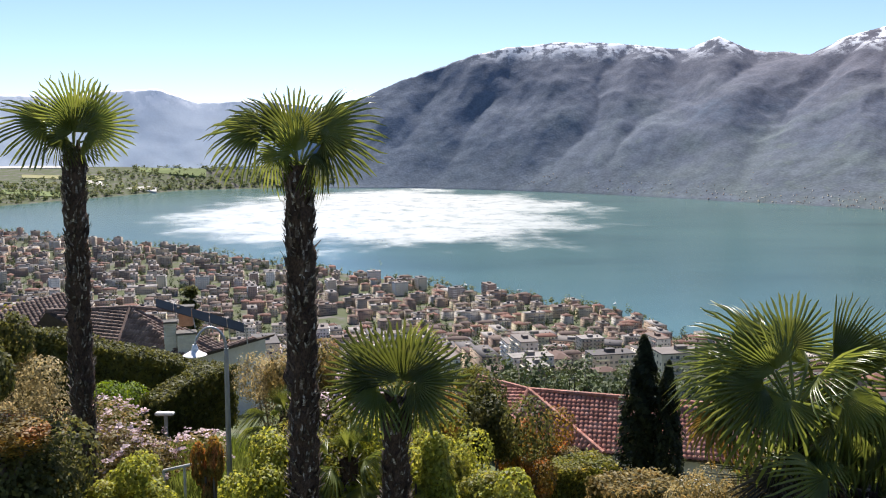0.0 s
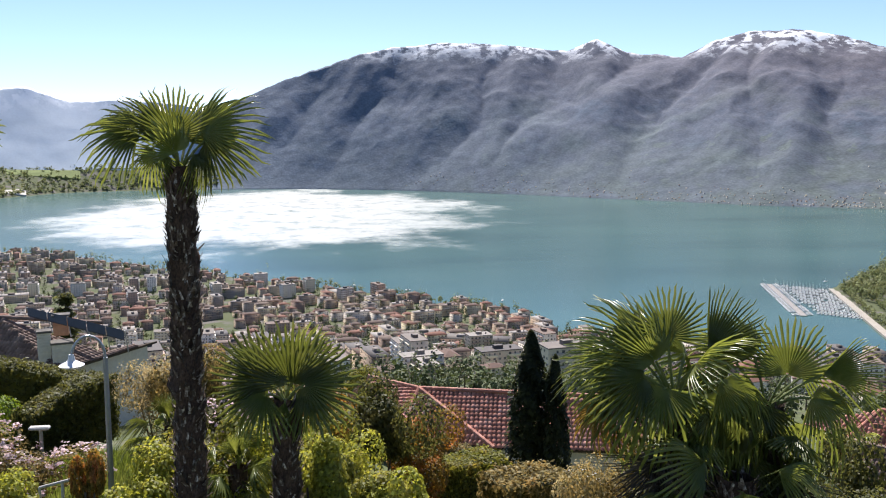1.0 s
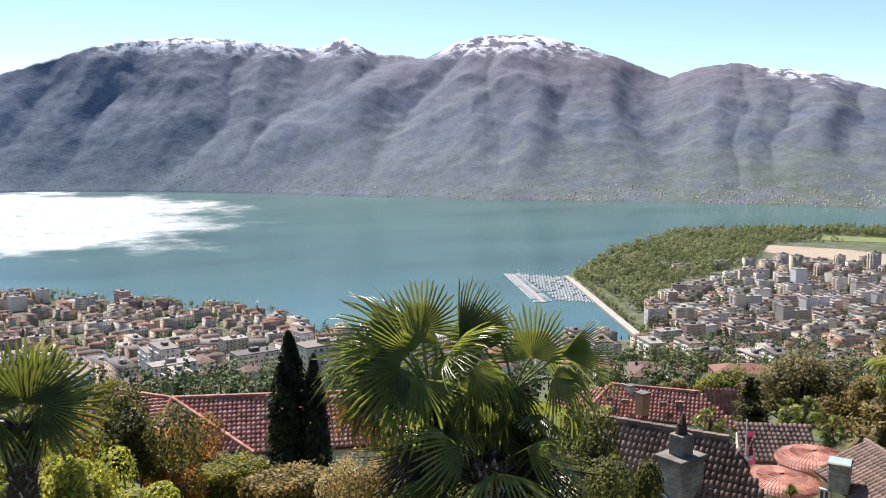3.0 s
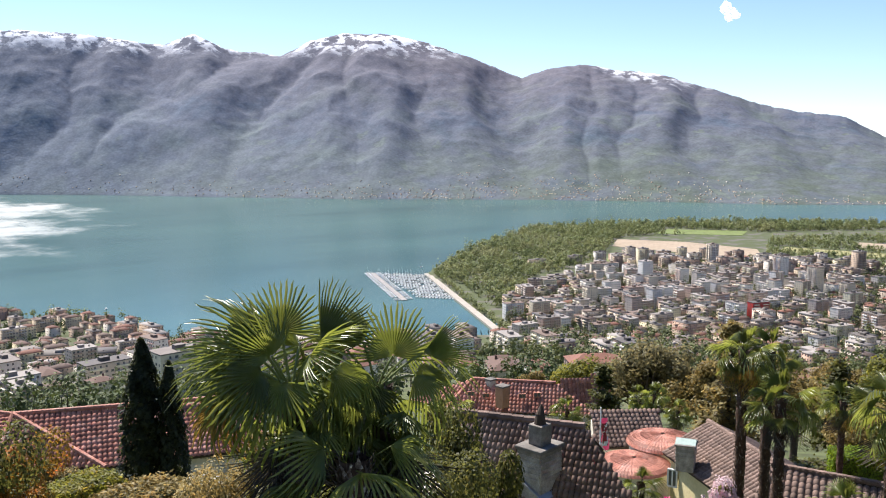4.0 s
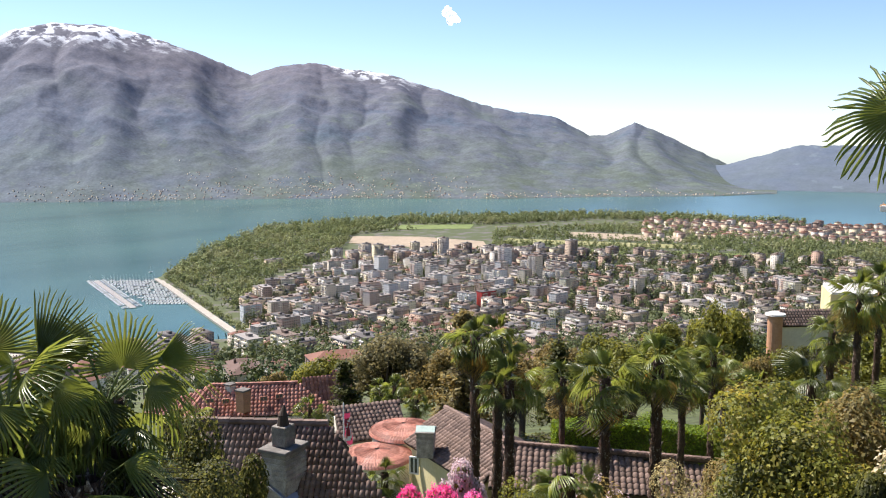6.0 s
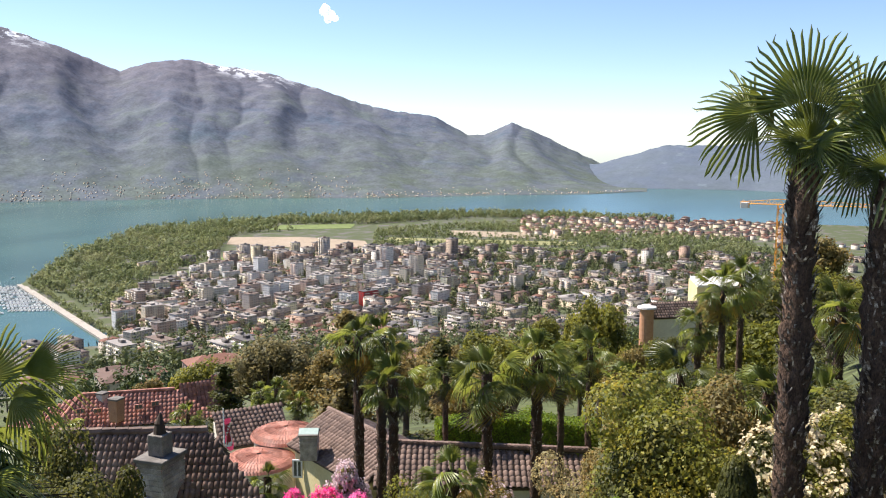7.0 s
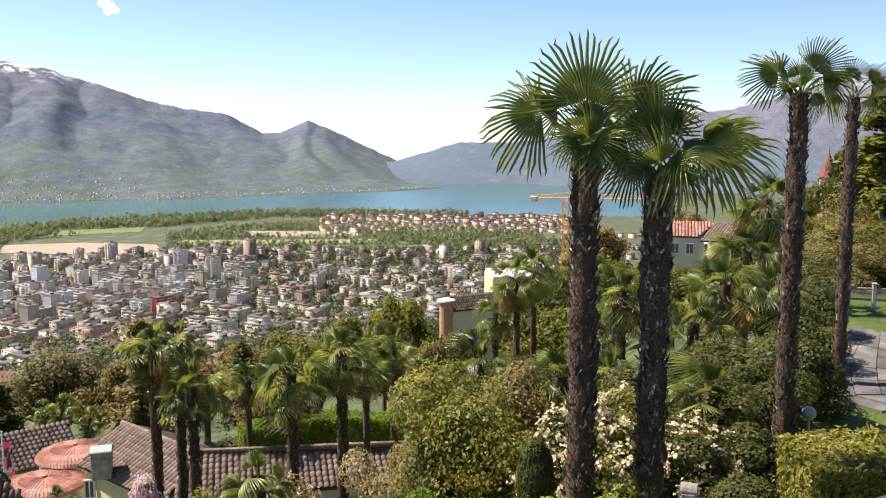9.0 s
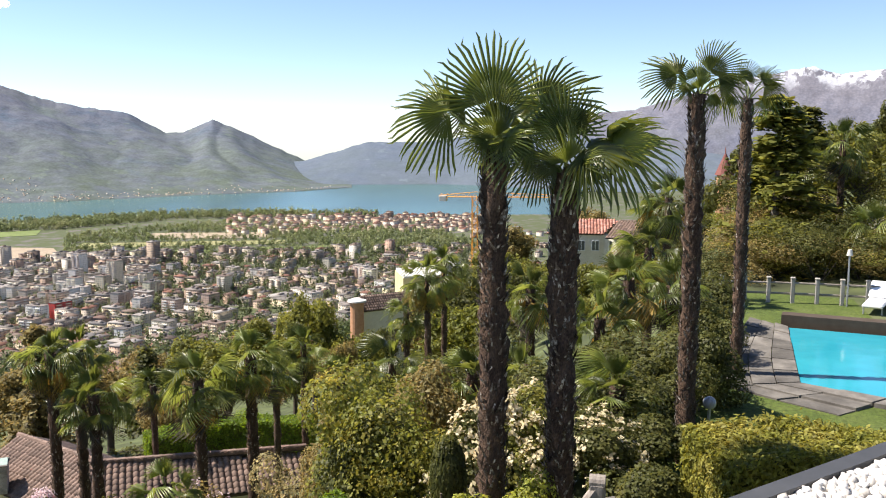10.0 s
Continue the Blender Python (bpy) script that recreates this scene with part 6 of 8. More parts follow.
# ---- houses ----
MAT["tile_brown"] = material("weathered_brown_tiles", [(0.125, 0.082, 0.062), (0.185, 0.124, 0.095), (0.265, 0.195, 0.155)], scale=1.2, rough=0.75, island=0.3, fine=0.2)
MAT["tile_red"] = material("red_clay_tiles", [(0.3, 0.115, 0.082), (0.42, 0.185, 0.13), (0.54, 0.31, 0.25)], scale=0.9, rough=0.75, island=0.35, fine=0.2)
MAT["tile_piece"] = material("weathered_brown_tile", [(0.125, 0.082, 0.062), (0.185, 0.124, 0.095), (0.265, 0.195, 0.155)], scale=4, rough=0.75, random=0.3, fine=0.2)
MAT["under"] = material("roof_boarding", [(0.05, 0.035, 0.025), (0.08, 0.06, 0.045)], scale=2, rough=0.9)
MAT["yellow"] = material("yellow_render_wall", [(0.55, 0.47, 0.24), (0.64, 0.56, 0.32)], scale=0.8, rough=0.9, fine=0.08)
MAT["cream"] = material("cream_render_wall", [(0.55, 0.5, 0.4), (0.66, 0.62, 0.52)], scale=0.7, rough=0.9, fine=0.08)
MAT["brick"] = material("orange_brick_render", [(0.4, 0.2, 0.11), (0.5, 0.28, 0.16)], scale=2, rough=0.9, fine=0.15)
MAT["stone"] = material("rough_grey_stone", [(0.19, 0.17, 0.145), (0.29, 0.26, 0.22), (0.42, 0.38, 0.33)], scale=3, rough=0.9, bump=0.6, random=0.3, fine=0.2)
MAT["pave"] = material("grey_stone_slabs", [(0.07, 0.064, 0.056), (0.12, 0.11, 0.096), (0.2, 0.184, 0.16)], scale=1.5, rough=0.85, random=0.25, bump=0.3)
MAT["lead"] = material("grey_sheet_metal", [(0.3, 0.31, 0.32), (0.42, 0.43, 0.44)], scale=2, rough=0.45, metal=0.6)
MAT["zinc"] = material("dark_zinc_edging", [(0.07, 0.072, 0.075), (0.1, 0.102, 0.105)], scale=3, rough=0.6, metal=0.5)
MAT["copper"] = material("pale_green_copper", [(0.25, 0.36, 0.31), (0.42, 0.5, 0.45)], scale=4, rough=0.5)
MAT["orange"] = material("orange_crane_paint", [(0.75, 0.3, 0.04), (0.85, 0.38, 0.06)], scale=0.5, rough=0.5)
MAT["timber"] = material("weathered_grey_timber", [(0.14, 0.12, 0.1), (0.24, 0.21, 0.18), (0.34, 0.31, 0.27)], scale=3, rough=0.9, bump=0.4, stretch=(1, 1, 0.2))
MAT["timber_pale"] = material("bleached_timber", [(0.26, 0.24, 0.21), (0.38, 0.36, 0.32)], scale=3, rough=0.9, bump=0.3)
MAT["panel"] = material("dark_solar_glass", [(0.02, 0.022, 0.03), (0.04, 0.042, 0.05)], scale=1, rough=0.45, spec=0.2)
MAT["rust"] = material("rusty_iron", [(0.12, 0.05, 0.03), (0.2, 0.09, 0.05)], scale=5, rough=0.85)
MAT["cloth_red"] = material("red_flag_cloth", [(0.3, 0.05, 0.06), (0.38, 0.08, 0.09)], scale=3, rough=0.8, through_light=0.3)


def face_frame(p0, p1, top):
    """Axes of a roof slope: along the eaves, up the slope, and its normal."""
    u = (p1 - p0).normalized()
    v = (top - p0) - u * (top - p0).dot(u)
    v.normalize()
    n = u.cross(v)
    return (u, v, n) if n.z > 0 else (u, v, -n)


def inside(poly, x, y):
    c = False
    for (x0, y0), (x1, y1) in zip(poly, poly[1:] + poly[:1]):
        if (y0 > y) != (y1 > y) and x < (x1 - x0) * (y - y0) / (y1 - y0) + x0:
            c = not c
    return c


def tile_slope(house, corners, mat, tile=0.24, course=0.33, pieces=0, seed=1):
    """One slope, eaves first: boarding below and rows of overlapping half-round tiles above."""
    o = house.matrix_world.translation
    ps = [Vector(c) - o for c in corners]
    u, v, n = face_frame(ps[0], ps[1], ps[-1])
    if len(ps) == 4:
        off = ps[2] - ps[0]
        ps[2].z = ps[0].z - (n.x * off.x + n.y * off.y) / n.z
    flat = [((p - ps[0]).dot(u), (p - ps[0]).dot(v)) for p in ps]
    bm = bmesh.new()
    hi = [bm.verts.new(p - n * 0.02) for p in ps]
    lo = [bm.verts.new(p - n * 0.16) for p in ps]
    bm.faces.new(hi), bm.faces.new(lo[::-1])
    for i in range(len(ps)):
        j = (i + 1) % len(ps)
        bm.faces.new((lo[i], lo[j], hi[j], hi[i]))
    bmesh.ops.recalc_face_normals(bm, faces=bm.faces)
    slope = part("roof_slope", bm, MAT["under"], house)
    rng = np.random.default_rng(seed)
    x0, x1 = min(a for a, b in flat), max(a for a, b in flat)
    y1 = max(b for a, b in flat)
    prof = [(-0.5, 0.0), (-0.3, 0.6), (0.0, 1.0), (0.3, 0.6), (0.5, 0.0)]
    V, Q, spots_ = [], [], []
    for j in range(int(y1 / course) + 1):
        for i in range(int((x1 - x0) / tile) + 1):
            x, y = x0 + (i + 0.5) * tile, (j + 0.5) * course
            if inside(flat, x, y):
                spots_.append((x + rng.normal(0, 0.006), y + rng.normal(0, 0.012), rng.normal(0, 0.015)))
    shape_v, shape_q = [], []
    for s, lift, w in ((-0.58, 0.022, 1.0), (0.58, 0.0, 0.86)):
        for a, h in prof:
            shape_v.append((a * tile * w * 1.02, s * course, h * 0.3 * tile + lift))
    for k in range(4):
        shape_q.append((k, k + 1, k + 6, k + 5))
    i = len(shape_v)
    shape_v += [(a * tile, -0.58 * course, h * 0.3 * tile + 0.008) for a, h in prof]
    shape_q += [(i + k, i + k + 1, k + 1, k) for k in range(4)]
    sv = np.array(shape_v)
    piece = fast_mesh("tile", sv, shape_q, MAT["tile_piece"] if pieces else mat)
    m3 = Matrix((u, v, n)).transposed()
    for k, (x, y, tw) in enumerate(spots_):
        place = ps[0] + u * x + v * y
        if k < pieces:
            ob = new("tile", piece)
            ob.parent = slope
            ob.matrix_basis = Matrix.Translation(place) @ m3.to_4x4() @ Matrix.Rotation(tw, 4, "Z")
        else:
            b = len(V) * len(sv)
            c, s = math.cos(tw), math.sin(tw)
            r = np.stack([sv[:, 0] * c - sv[:, 1] * s, sv[:, 0] * s + sv[:, 1] * c, sv[:, 2]], 1)
            V.append(r @ np.array([u, v, n]) + np.array(place))
            Q.append(np.array(shape_q) + b)
    if V:
        ob = new("tile_field", fast_mesh("tile_field", np.concatenate(V), np.concatenate(Q), mat))
        ob.parent = slope
        tagged(ob, kind="stuff")


def ridge(house, p, q, mat, r=0.11):
    """Half-round ridge tiles laid along a ridge or hip."""
    o = house.matrix_world.translation
    p, q = Vector(p) - o, Vector(q) - o
    n = max(2, int((q - p).length / 0.38))
    bm = bmesh.new()
    for i in range(n):
        a, b = p.lerp(q, i / n), p.lerp(q, (i + 1.12) / n)
        tube(bm, a + Vector((0, 0, 0.02)), b + Vector((0, 0, 0.045)), r * 1.08, r, 8)
    tagged(part("ridge", bm, mat, house), kind="stuff")


def walls(house, corners, top, bottom, mat, inset=0.0):
    o = house.matrix_world.translation
    bm = bmesh.new()
    c = sum((Vector((x, y)) for x, y in corners), Vector((0, 0))) / len(corners)
    pts = [Vector((x, y)) + (c - Vector((x, y))).normalized() * inset - Vector((o.x, o.y)) for x, y in corners]
    prism(bm, [(p.x, p.y) for p in pts], bottom - o.z, top - o.z)
    bmesh.ops.recalc_face_normals(bm, faces=bm.faces)
    return part("wall", bm, mat, house)


def window(house, p, way, w, h, mat="white"):
    """A window with a frame and a pane, standing a little proud of the wall at p and facing way."""
    o = house.matrix_world.translation
    m = Matrix.Translation(Vector(p) - o) @ Vector((way[0], way[1], 0)).to_track_quat("Y", "Z").to_matrix().to_4x4()
    bm = bmesh.new()
    for x0, x1, z0, z1 in ((-w / 2, -w / 2 + 0.07, 0, h), (w / 2 - 0.07, w / 2, 0, h), (-0.03, 0.03, 0.07, h - 0.07), (-w / 2 + 0.07, w / 2 - 0.07, 0, 0.07), (-w / 2 + 0.07, w / 2 - 0.07, h - 0.07, h)):
        box(bm, x0, -0.05, z0, x1, 0.06, z1, m)
    f = part("window", bm, MAT[mat], house)
    bm = bmesh.new()
    box(bm, -w / 2 + 0.03, -0.04, 0.03, w / 2 - 0.03, 0.02, h - 0.03, m)
    part("pane", bm, MAT["pane"], f)


def chimney(house, p, w, d, h, turn, mat, cap, flue=0.0, cap_mat=None):
    """A chimney stack with a shoulder cap and, where it has one, a narrower flue."""
    o = house.matrix_world.translation
    m = Matrix.Translation(Vector(p) - o) @ Matrix.Rotation(radians(turn), 4, "Z")
    bm = bmesh.new()
    soft_box(bm, -w / 2, -d / 2, -0.6, w / 2, d / 2, h, 0.02, m)
    st = part("chimney", bm, MAT[mat], house)
    rng = np.random.default_rng(int(w * 100))
    bm = bmesh.new()
    soft_box(bm, -w / 2 - 0.08, -d / 2 - 0.08, h, w / 2 + 0.08, d / 2 + 0.08, h + cap, 0.02, m)
    part("cap", bm, MAT[cap_mat or "pave"], st)
    rows = int((h + 0.05) / 0.16)
    for j in range(rows):
        bm = bmesh.new()
        for sgn in (-1, 1):
            soft_box(bm, -w / 2 - 0.015, sgn * d / 2 - 0.02, j * 0.16 + 0.01, w / 2 + 0.015, sgn * d / 2 + 0.02, j * 0.16 + 0.15, 0.012, m)
            soft_box(bm, sgn * w / 2 - 0.02, -d / 2 + 0.022, j * 0.16 + 0.01, sgn * w / 2 + 0.02, d / 2 - 0.022, j * 0.16 + 0.15, 0.012, m)
        part("stone_course", bm, MAT[mat], st)
    if flue:
        bm = bmesh.new()
        f = w * 0.24
        soft_box(bm, -f, -f, h + cap, f, f, h + cap + flue, 0.02, m)
        part("flue", bm, MAT["stone"], st)
        bm = bmesh.new()
        tube(bm, m @ Vector((0, 0, h + cap + flue)), m @ Vector((0, 0, h + cap + flue + 0.28)), f * 0.75, f * 0.55, 10)
        tube(bm, m @ Vector((0, 0, h + cap + flue + 0.28)), m @ Vector((0.06, 0, h + cap + flue + 0.6)), f * 0.6, 0.02, 10)
        part("cowl", bm, MAT["under"], st)


def P(az, el, z):
    """The place at height z seen under a bearing and elevation."""
    return at(az, (H - z) / math.tan(radians(-el)), z)


def house_thing(p, label):
    return thing("house", Matrix.Translation((p.x, p.y, spot(math.degrees(math.atan2(p.x, p.y)), math.hypot(p.x, p.y)).z)), label, "house")


def make_houses():
    # low house with a brown tiled hip roof and solar panels, below the lawn
    ze, zr = 217.8, 219.75
    near, right, left, hip = P(-16.6, -13.6, ze), P(-11.0, -12.3, ze), P(-25.5, -11.35, ze), P(-20.7, -12.6, ze)
    top, top2, topr = P(-19.8, -10.2, zr), P(-24.5, -10.1, zr), P(-14.2, -11.0, zr - 0.1)
    h = house_thing(near, "low house with a brown tiled hip roof and solar panels")
    tile_slope(h, [near, right, topr, top], MAT["tile_brown"], 0.26, 0.36, 0, 1)
    tile_slope(h, [hip, near, top], MAT["tile_brown"], 0.26, 0.36, 0, 2)
    tile_slope(h, [left, hip, top2], MAT["tile_brown"], 0.26, 0.36, 0, 3)
    tile_slope(h, [hip, top, top2], MAT["tile_brown"], 0.26, 0.36, 0, 4)
    ridge(h, hip, top, MAT["tile_brown"])
    ridge(h, top, topr, MAT["tile_brown"])
    ridge(h, top, top2, MAT["tile_brown"])
    walls(h, [(p.x, p.y) for p in (near, right, topr, top, top2, left, hip)], ze - 0.15, h.matrix_world.translation.z - 1, MAT["cream"], 0.6)
    c = P(-17.5, -12.6, 218.4)
    chimney(h, c, 0.62, 0.62, 1.25, 20, "cream", 0.12)
    chimney(h, c + Vector((0.95, -0.1, -0.1)), 1.0, 0.8, 0.75, 20, "cream", 0.12)
    chimney(h, P(-16.5, -10.9, 219.6), 0.8, 0.6, 0.5, 10, "brick", 0.12)
    o = h.matrix_world.translation
    for k in range(5):
        a, b = P(-18.3 + k * 1.08, -9.75 - 0.36 * k, 220.3) - o, P(-18.3 + (k + 0.94) * 1.08, -9.75 - 0.36 * (k + 0.94), 220.3) - o
        bm = bmesh.new()
        vs = [bm.verts.new(q) for q in (a, b, b + Vector((0.12, -0.35, -0.42)), a + Vector((0.12, -0.35, -0.42)))]
        f = bm.faces.new(vs)
        r = bmesh.ops.extrude_face_region(bm, geom=[f])
        bmesh.ops.translate(bm, verts=[g for g in r["geom"] if isinstance(g, bmesh.types.BMVert)], vec=(0, 0.03, -0.06))
        bmesh.ops.recalc_face_normals(bm, faces=bm.faces)
        part("solar_panel", bm, MAT["panel"], h)
    bm = bmesh.new()
    for k in range(6):
        p = P(-18.3 + k * 1.08, -9.75 - 0.36 * k, 220.3) - o
        tube(bm, p, p + Vector((0.1, 0.2, -1.2)), 0.03, 0.03, 6)
    part("panel_frame", bm, MAT["lead"], h)
    # second low grey roof behind it
    h = house_thing(P(-25.5, -10.2, 219.5), "low house with a grey tile roof")
    a, b = P(-29, -11.1, 218.4), P(-23.6, -10.9, 218.4)
    tile_slope(h, [a, b, b + Vector((-1, 5, 1.0)), a + Vector((1, 5, 1.0))], MAT["tile_brown"], 0.3, 0.4, 0, 9)
    walls(h, [(a.x, a.y), (b.x, b.y), (b.x - 1, b.y + 5), (a.x + 1, a.y + 5)], 218.1, 211, MAT["cream"], 0.5)

    # red-tiled hip-roofed house behind the cypresses
    ze, zr = 212.9, 214.9
    near, right, left = P(10.7, -19.7, ze), P(20.6, -19.5, ze), P(4.4, -18.9, ze)
    apex, rr, bl, far = P(5.7, -15.98, zr), P(20.6, -16.2, zr), P(2.4, -15.2, zr), P(0.6, -16.6, ze)
    h = house_thing(near, "house with a red clay tile hip roof")
    tile_slope(h, [near, right, rr, apex], MAT["tile_red"], 0.27, 0.37, 0, 11)
    tile_slope(h, [left, near, apex], MAT["tile_red"], 0.27, 0.37, 0, 12)
    tile_slope(h, [far, left, bl], MAT["tile_red"], 0.27, 0.37, 0, 13)
    tile_slope(h, [left, apex, bl], MAT["tile_red"], 0.27, 0.37, 0, 14)
    for p, q in ((near, apex), (left, apex), (apex, rr), (apex, bl)):
        ridge(h, p, q, MAT["tile_red"], 0.13)
    walls(h, [(p.x, p.y) for p in (near, right, rr, apex, bl, far, left)], ze - 0.15, h.matrix_world.translation.z - 1.5, MAT["cream"], 0.7)
    for az in (9.4, 12.2, 16.5, 18.0):
        q = P(az, -20.6, 211.3)
        window(h, (q.x, q.y + 0.7, q.z), (-0.1, -1), 1.1, 1.2)
    h = house_thing(P(13.5, -21.3, 215.5), "low shed with a ribbed sheet roof")
    a, b = P(13.6, -21.4, 216.4), P(18.2, -21.4, 216.4)
    o = h.matrix_world.translation
    bm = bmesh.new()
    for k in range(22):
        p = a.lerp(b, k / 22) - o
        q = a.lerp(b, (k + 0.6) / 22) - o
        box(bm, p.x, p.y - 1.6, p.z - 0.05, q.x, p.y + 1.2, p.z)
    part("roof", bm, MAT["lead"], h)
    walls(h, [(a.x, a.y - 1.5), (b.x, b.y - 1.5), (b.x, b.y + 1.1), (a.x, a.y + 1.1)], 216.33, 210, MAT["slab"], 0.1)

    # brown roof with the big stone chimney
    R, along, down = Vector((18.05, 20.2, 221.0)), Vector((-0.59, 0.81, 0)), Vector((-0.06, -0.998, -0.62))
    L = R + along * 5.5
    h = house_thing(R + down * 3, "house with a brown tile roof and stone chimney")
    tile_slope(h, [L + down * 5.2, R + down * 5.2, R, L], MAT["tile_brown"], 0.17, 0.25, 290, 21)
    tile_slope(h, [R + Vector((3.2, 2.4, -2.2)), L + Vector((3.2, 2.4, -2.2)), L, R], MAT["tile_brown"], 0.25, 0.34, 0, 22)
    ridge(h, L, R, MAT["tile_brown"], 0.12)
    q = [R + down * 5.0, L + down * 5.0, L - Vector((down.x, down.y, 0)) * 3.8, R - Vector((down.x, down.y, 0)) * 3.8]
    walls(h, [(p.x, p.y) for p in q], 217.9, 211.5, MAT["cream"], 0.5)
    chimney(h, (16.28, 20.16, 219.75), 1.05, 0.85, 0.95, 15, "stone", 0.12, 0.62)
    bm = bmesh.new()
    soft_box(bm, -0.6, -0.5, -0.02, 0.6, 0.5, 0.03, 0.01, Matrix.Translation(Vector((16.28, 20.0, 219.56)) - h.matrix_world.translation) @ Matrix.Rotation(radians(15), 4, "Z") @ Matrix.Rotation(radians(28), 4, "X"))
    part("flashing", bm, MAT["lead"], h)

    # yellow house with a brown roof, and the long low roof that joins it
    ze, zr = 214.7, 215.95
    p, q = P(46.9, -19.57, ze), P(51.9, -22.5, ze)
    a, b = P(49.7, -17.5, zr), P(54.2, -19.7, zr)
    h = house_thing(p, "yellow house with a brown tile roof and chimney")
    tile_slope(h, [q, p, a, b], MAT["tile_brown"], 0.26, 0.35, 290, 31)
    s = (a - p)
    tile_slope(h, [a + Vector((s.x, s.y, -s.z)), b + Vector((s.x, s.y, -s.z)), b, a], MAT["tile_brown"], 0.26, 0.35, 0, 32)
    ridge(h, a, b, MAT["tile_brown"], 0.13)
    w = [(c.x, c.y) for c in (p, q, b + Vector((s.x, s.y, 0)), a + Vector((s.x, s.y, 0)))]
    walls(h, w, ze - 0.1, 208, MAT["yellow"], 0.45)
    g = bmesh.new()
    o = h.matrix_world.translation
    for e0, e1, t in ((p, a + Vector((s.x, s.y, -s.z)), a), (q, b + Vector((s.x, s.y, -s.z)), b)):
        back = (a - b).normalized() * (-0.4 if e0 is p else 0.4)
        vs = [g.verts.new(v - o + back) for v in (e0, e1, t)]
        ws = [g.verts.new(v.co + (a - b).normalized() * 0.15) for v in vs]
        g.faces.new(vs), g.faces.new(ws[::-1])
        for i in range(3):
            g.faces.new((vs[i], vs[(i + 1) % 3], ws[(i + 1) % 3], ws[i]))
    bmesh.ops.recalc_face_normals(g, faces=g.faces)
    part("gable", g, MAT["yellow"], h)
    chimney(h, P(48.4, -19.7, 215.4), 0.95, 0.8, 0.62, 35, "stone", 0.06, 0)
    o = h.matrix_world.translation
    bm = bmesh.new()
    c = P(48.4, -19.7, 215.4) - o
    for sx in (-1, 1):
        m = Matrix.Translation(c + Vector((0, 0, 0.82))) @ Matrix.Rotation(radians(35), 4, "Z") @ Matrix.Rotation(radians(24 * sx), 4, "Y")
        soft_box(bm, min(0, sx * 0.52), -0.46, 0.0, max(0, sx * 0.52), 0.46, 0.035, 0.01, m)
    part("hood", bm, MAT["copper"], h)
    window(h, P(47.6, -21.6, 213.3), (-0.9, -0.4), 0.5, 0.9)
    ze, zr = 214.9, 215.9
    p, q, a, b = P(52.6, -22.4, ze), P(67.0, -22.2, ze), P(53.4, -19.65, zr), P(67.0, -19.9, zr)
    h = house_thing(q, "long low house with a brown tile roof")
    tile_slope(h, [p, q, b, a], MAT["tile_brown"], 0.27, 0.36, 290, 41)
    s = a - p
    tile_slope(h, [b + Vector((s.x, s.y, -s.z)), a + Vector((s.x, s.y, -s.z)), a, b], MAT["tile_brown"], 0.27, 0.36, 0, 42)
    ridge(h, a, b, MAT["tile_brown"], 0.13)
    walls(h, [(c.x, c.y) for c in (p, q, b + s, a + s)], ze - 0.15, 208, MAT["cream"], 0.5)

    # rounded red roofs and a small brown roof between them
    for az, el, z, r, hh in ((45.1, -20.5, 213.6, 1.9, 0.42), (46.9, -19.0, 214.0, 1.9, 0.5)):
        c = P(az, el, z)
        h = house_thing(c, "low round pavilion with a red tiled roof")
        o = h.matrix_world.translation
        bm = bmesh.new()
        arc = [(r * math.cos(t), hh * math.sin(t)) for t in np.linspace(0, 1.5, 6)]
        for (r0, z0), (r1, z1) in zip(arc, arc[1:]):
            bmesh.ops.create_cone(bm, cap_ends=False, segments=32, radius1=r0, radius2=r1, depth=z1 - z0, matrix=Matrix.Translation(c - o + Vector((0, 0, (z0 + z1) / 2))))
            for k in range(max(8, int(6.28 * r0 / 0.17))):
                th = 6.2832 * k / max(8, int(6.28 * r0 / 0.17))
                way = Vector((math.cos(th), math.sin(th), 0))
                tube(bm, c - o + way * r0 + Vector((0, 0, z0 + 0.02)), c - o + way * r1 + Vector((0, 0, z1)), 0.018, 0.015, 6)
        part("roof", bm, MAT["tile_red"], h)
        bm = bmesh.new()
        tube(bm, c - o + Vector((0, 0, -4)), c - o, r * 0.9, r * 0.9, 28)
        part("wall", bm, MAT["cream"], h)
    a, b = P(42.6, -19.6, 212.6), P(47.2, -19.2, 212.6)
    h = house_thing(a, "small house with a brown tile roof")
    d = Vector((1.8, 2.4, 1.2))
    tile_slope(h, [a, b, b + d, a + d], MAT["tile_brown"], 0.27, 0.36, 0, 51)
    walls(h, [(c.x, c.y) for c in (a, b, b + d * 2, a + d * 2)], 212.4, 207, MAT["cream"], 0.4)

    # red-roofed villas further down
    ze, zr = 205.1, 207.2
    e0, e1, a, b = P(32.6, -17.5, ze), P(42.9, -17.7, ze), P(34.4, -15.56, zr), P(39.9, -15.7, zr)
    h = house_thing(e1, "large villa with a red tile roof and dormers")
    tile_slope(h, [e0, e1, b, a], MAT["tile_red"], 0.36, 0.45, 0, 61)
    tile_slope(h, [e0 + Vector((-2, 4, 0)), e0, a], MAT["tile_red"], 0.36, 0.45, 0, 62)
    ridge(h, a, b, MAT["tile_red"], 0.16)
    ridge(h, e0, a, MAT["tile_red"], 0.16)
    walls(h, [(c.x, c.y) for c in (e0, e1, b, a)], ze - 0.2, 196, MAT["cream"], 0.6)
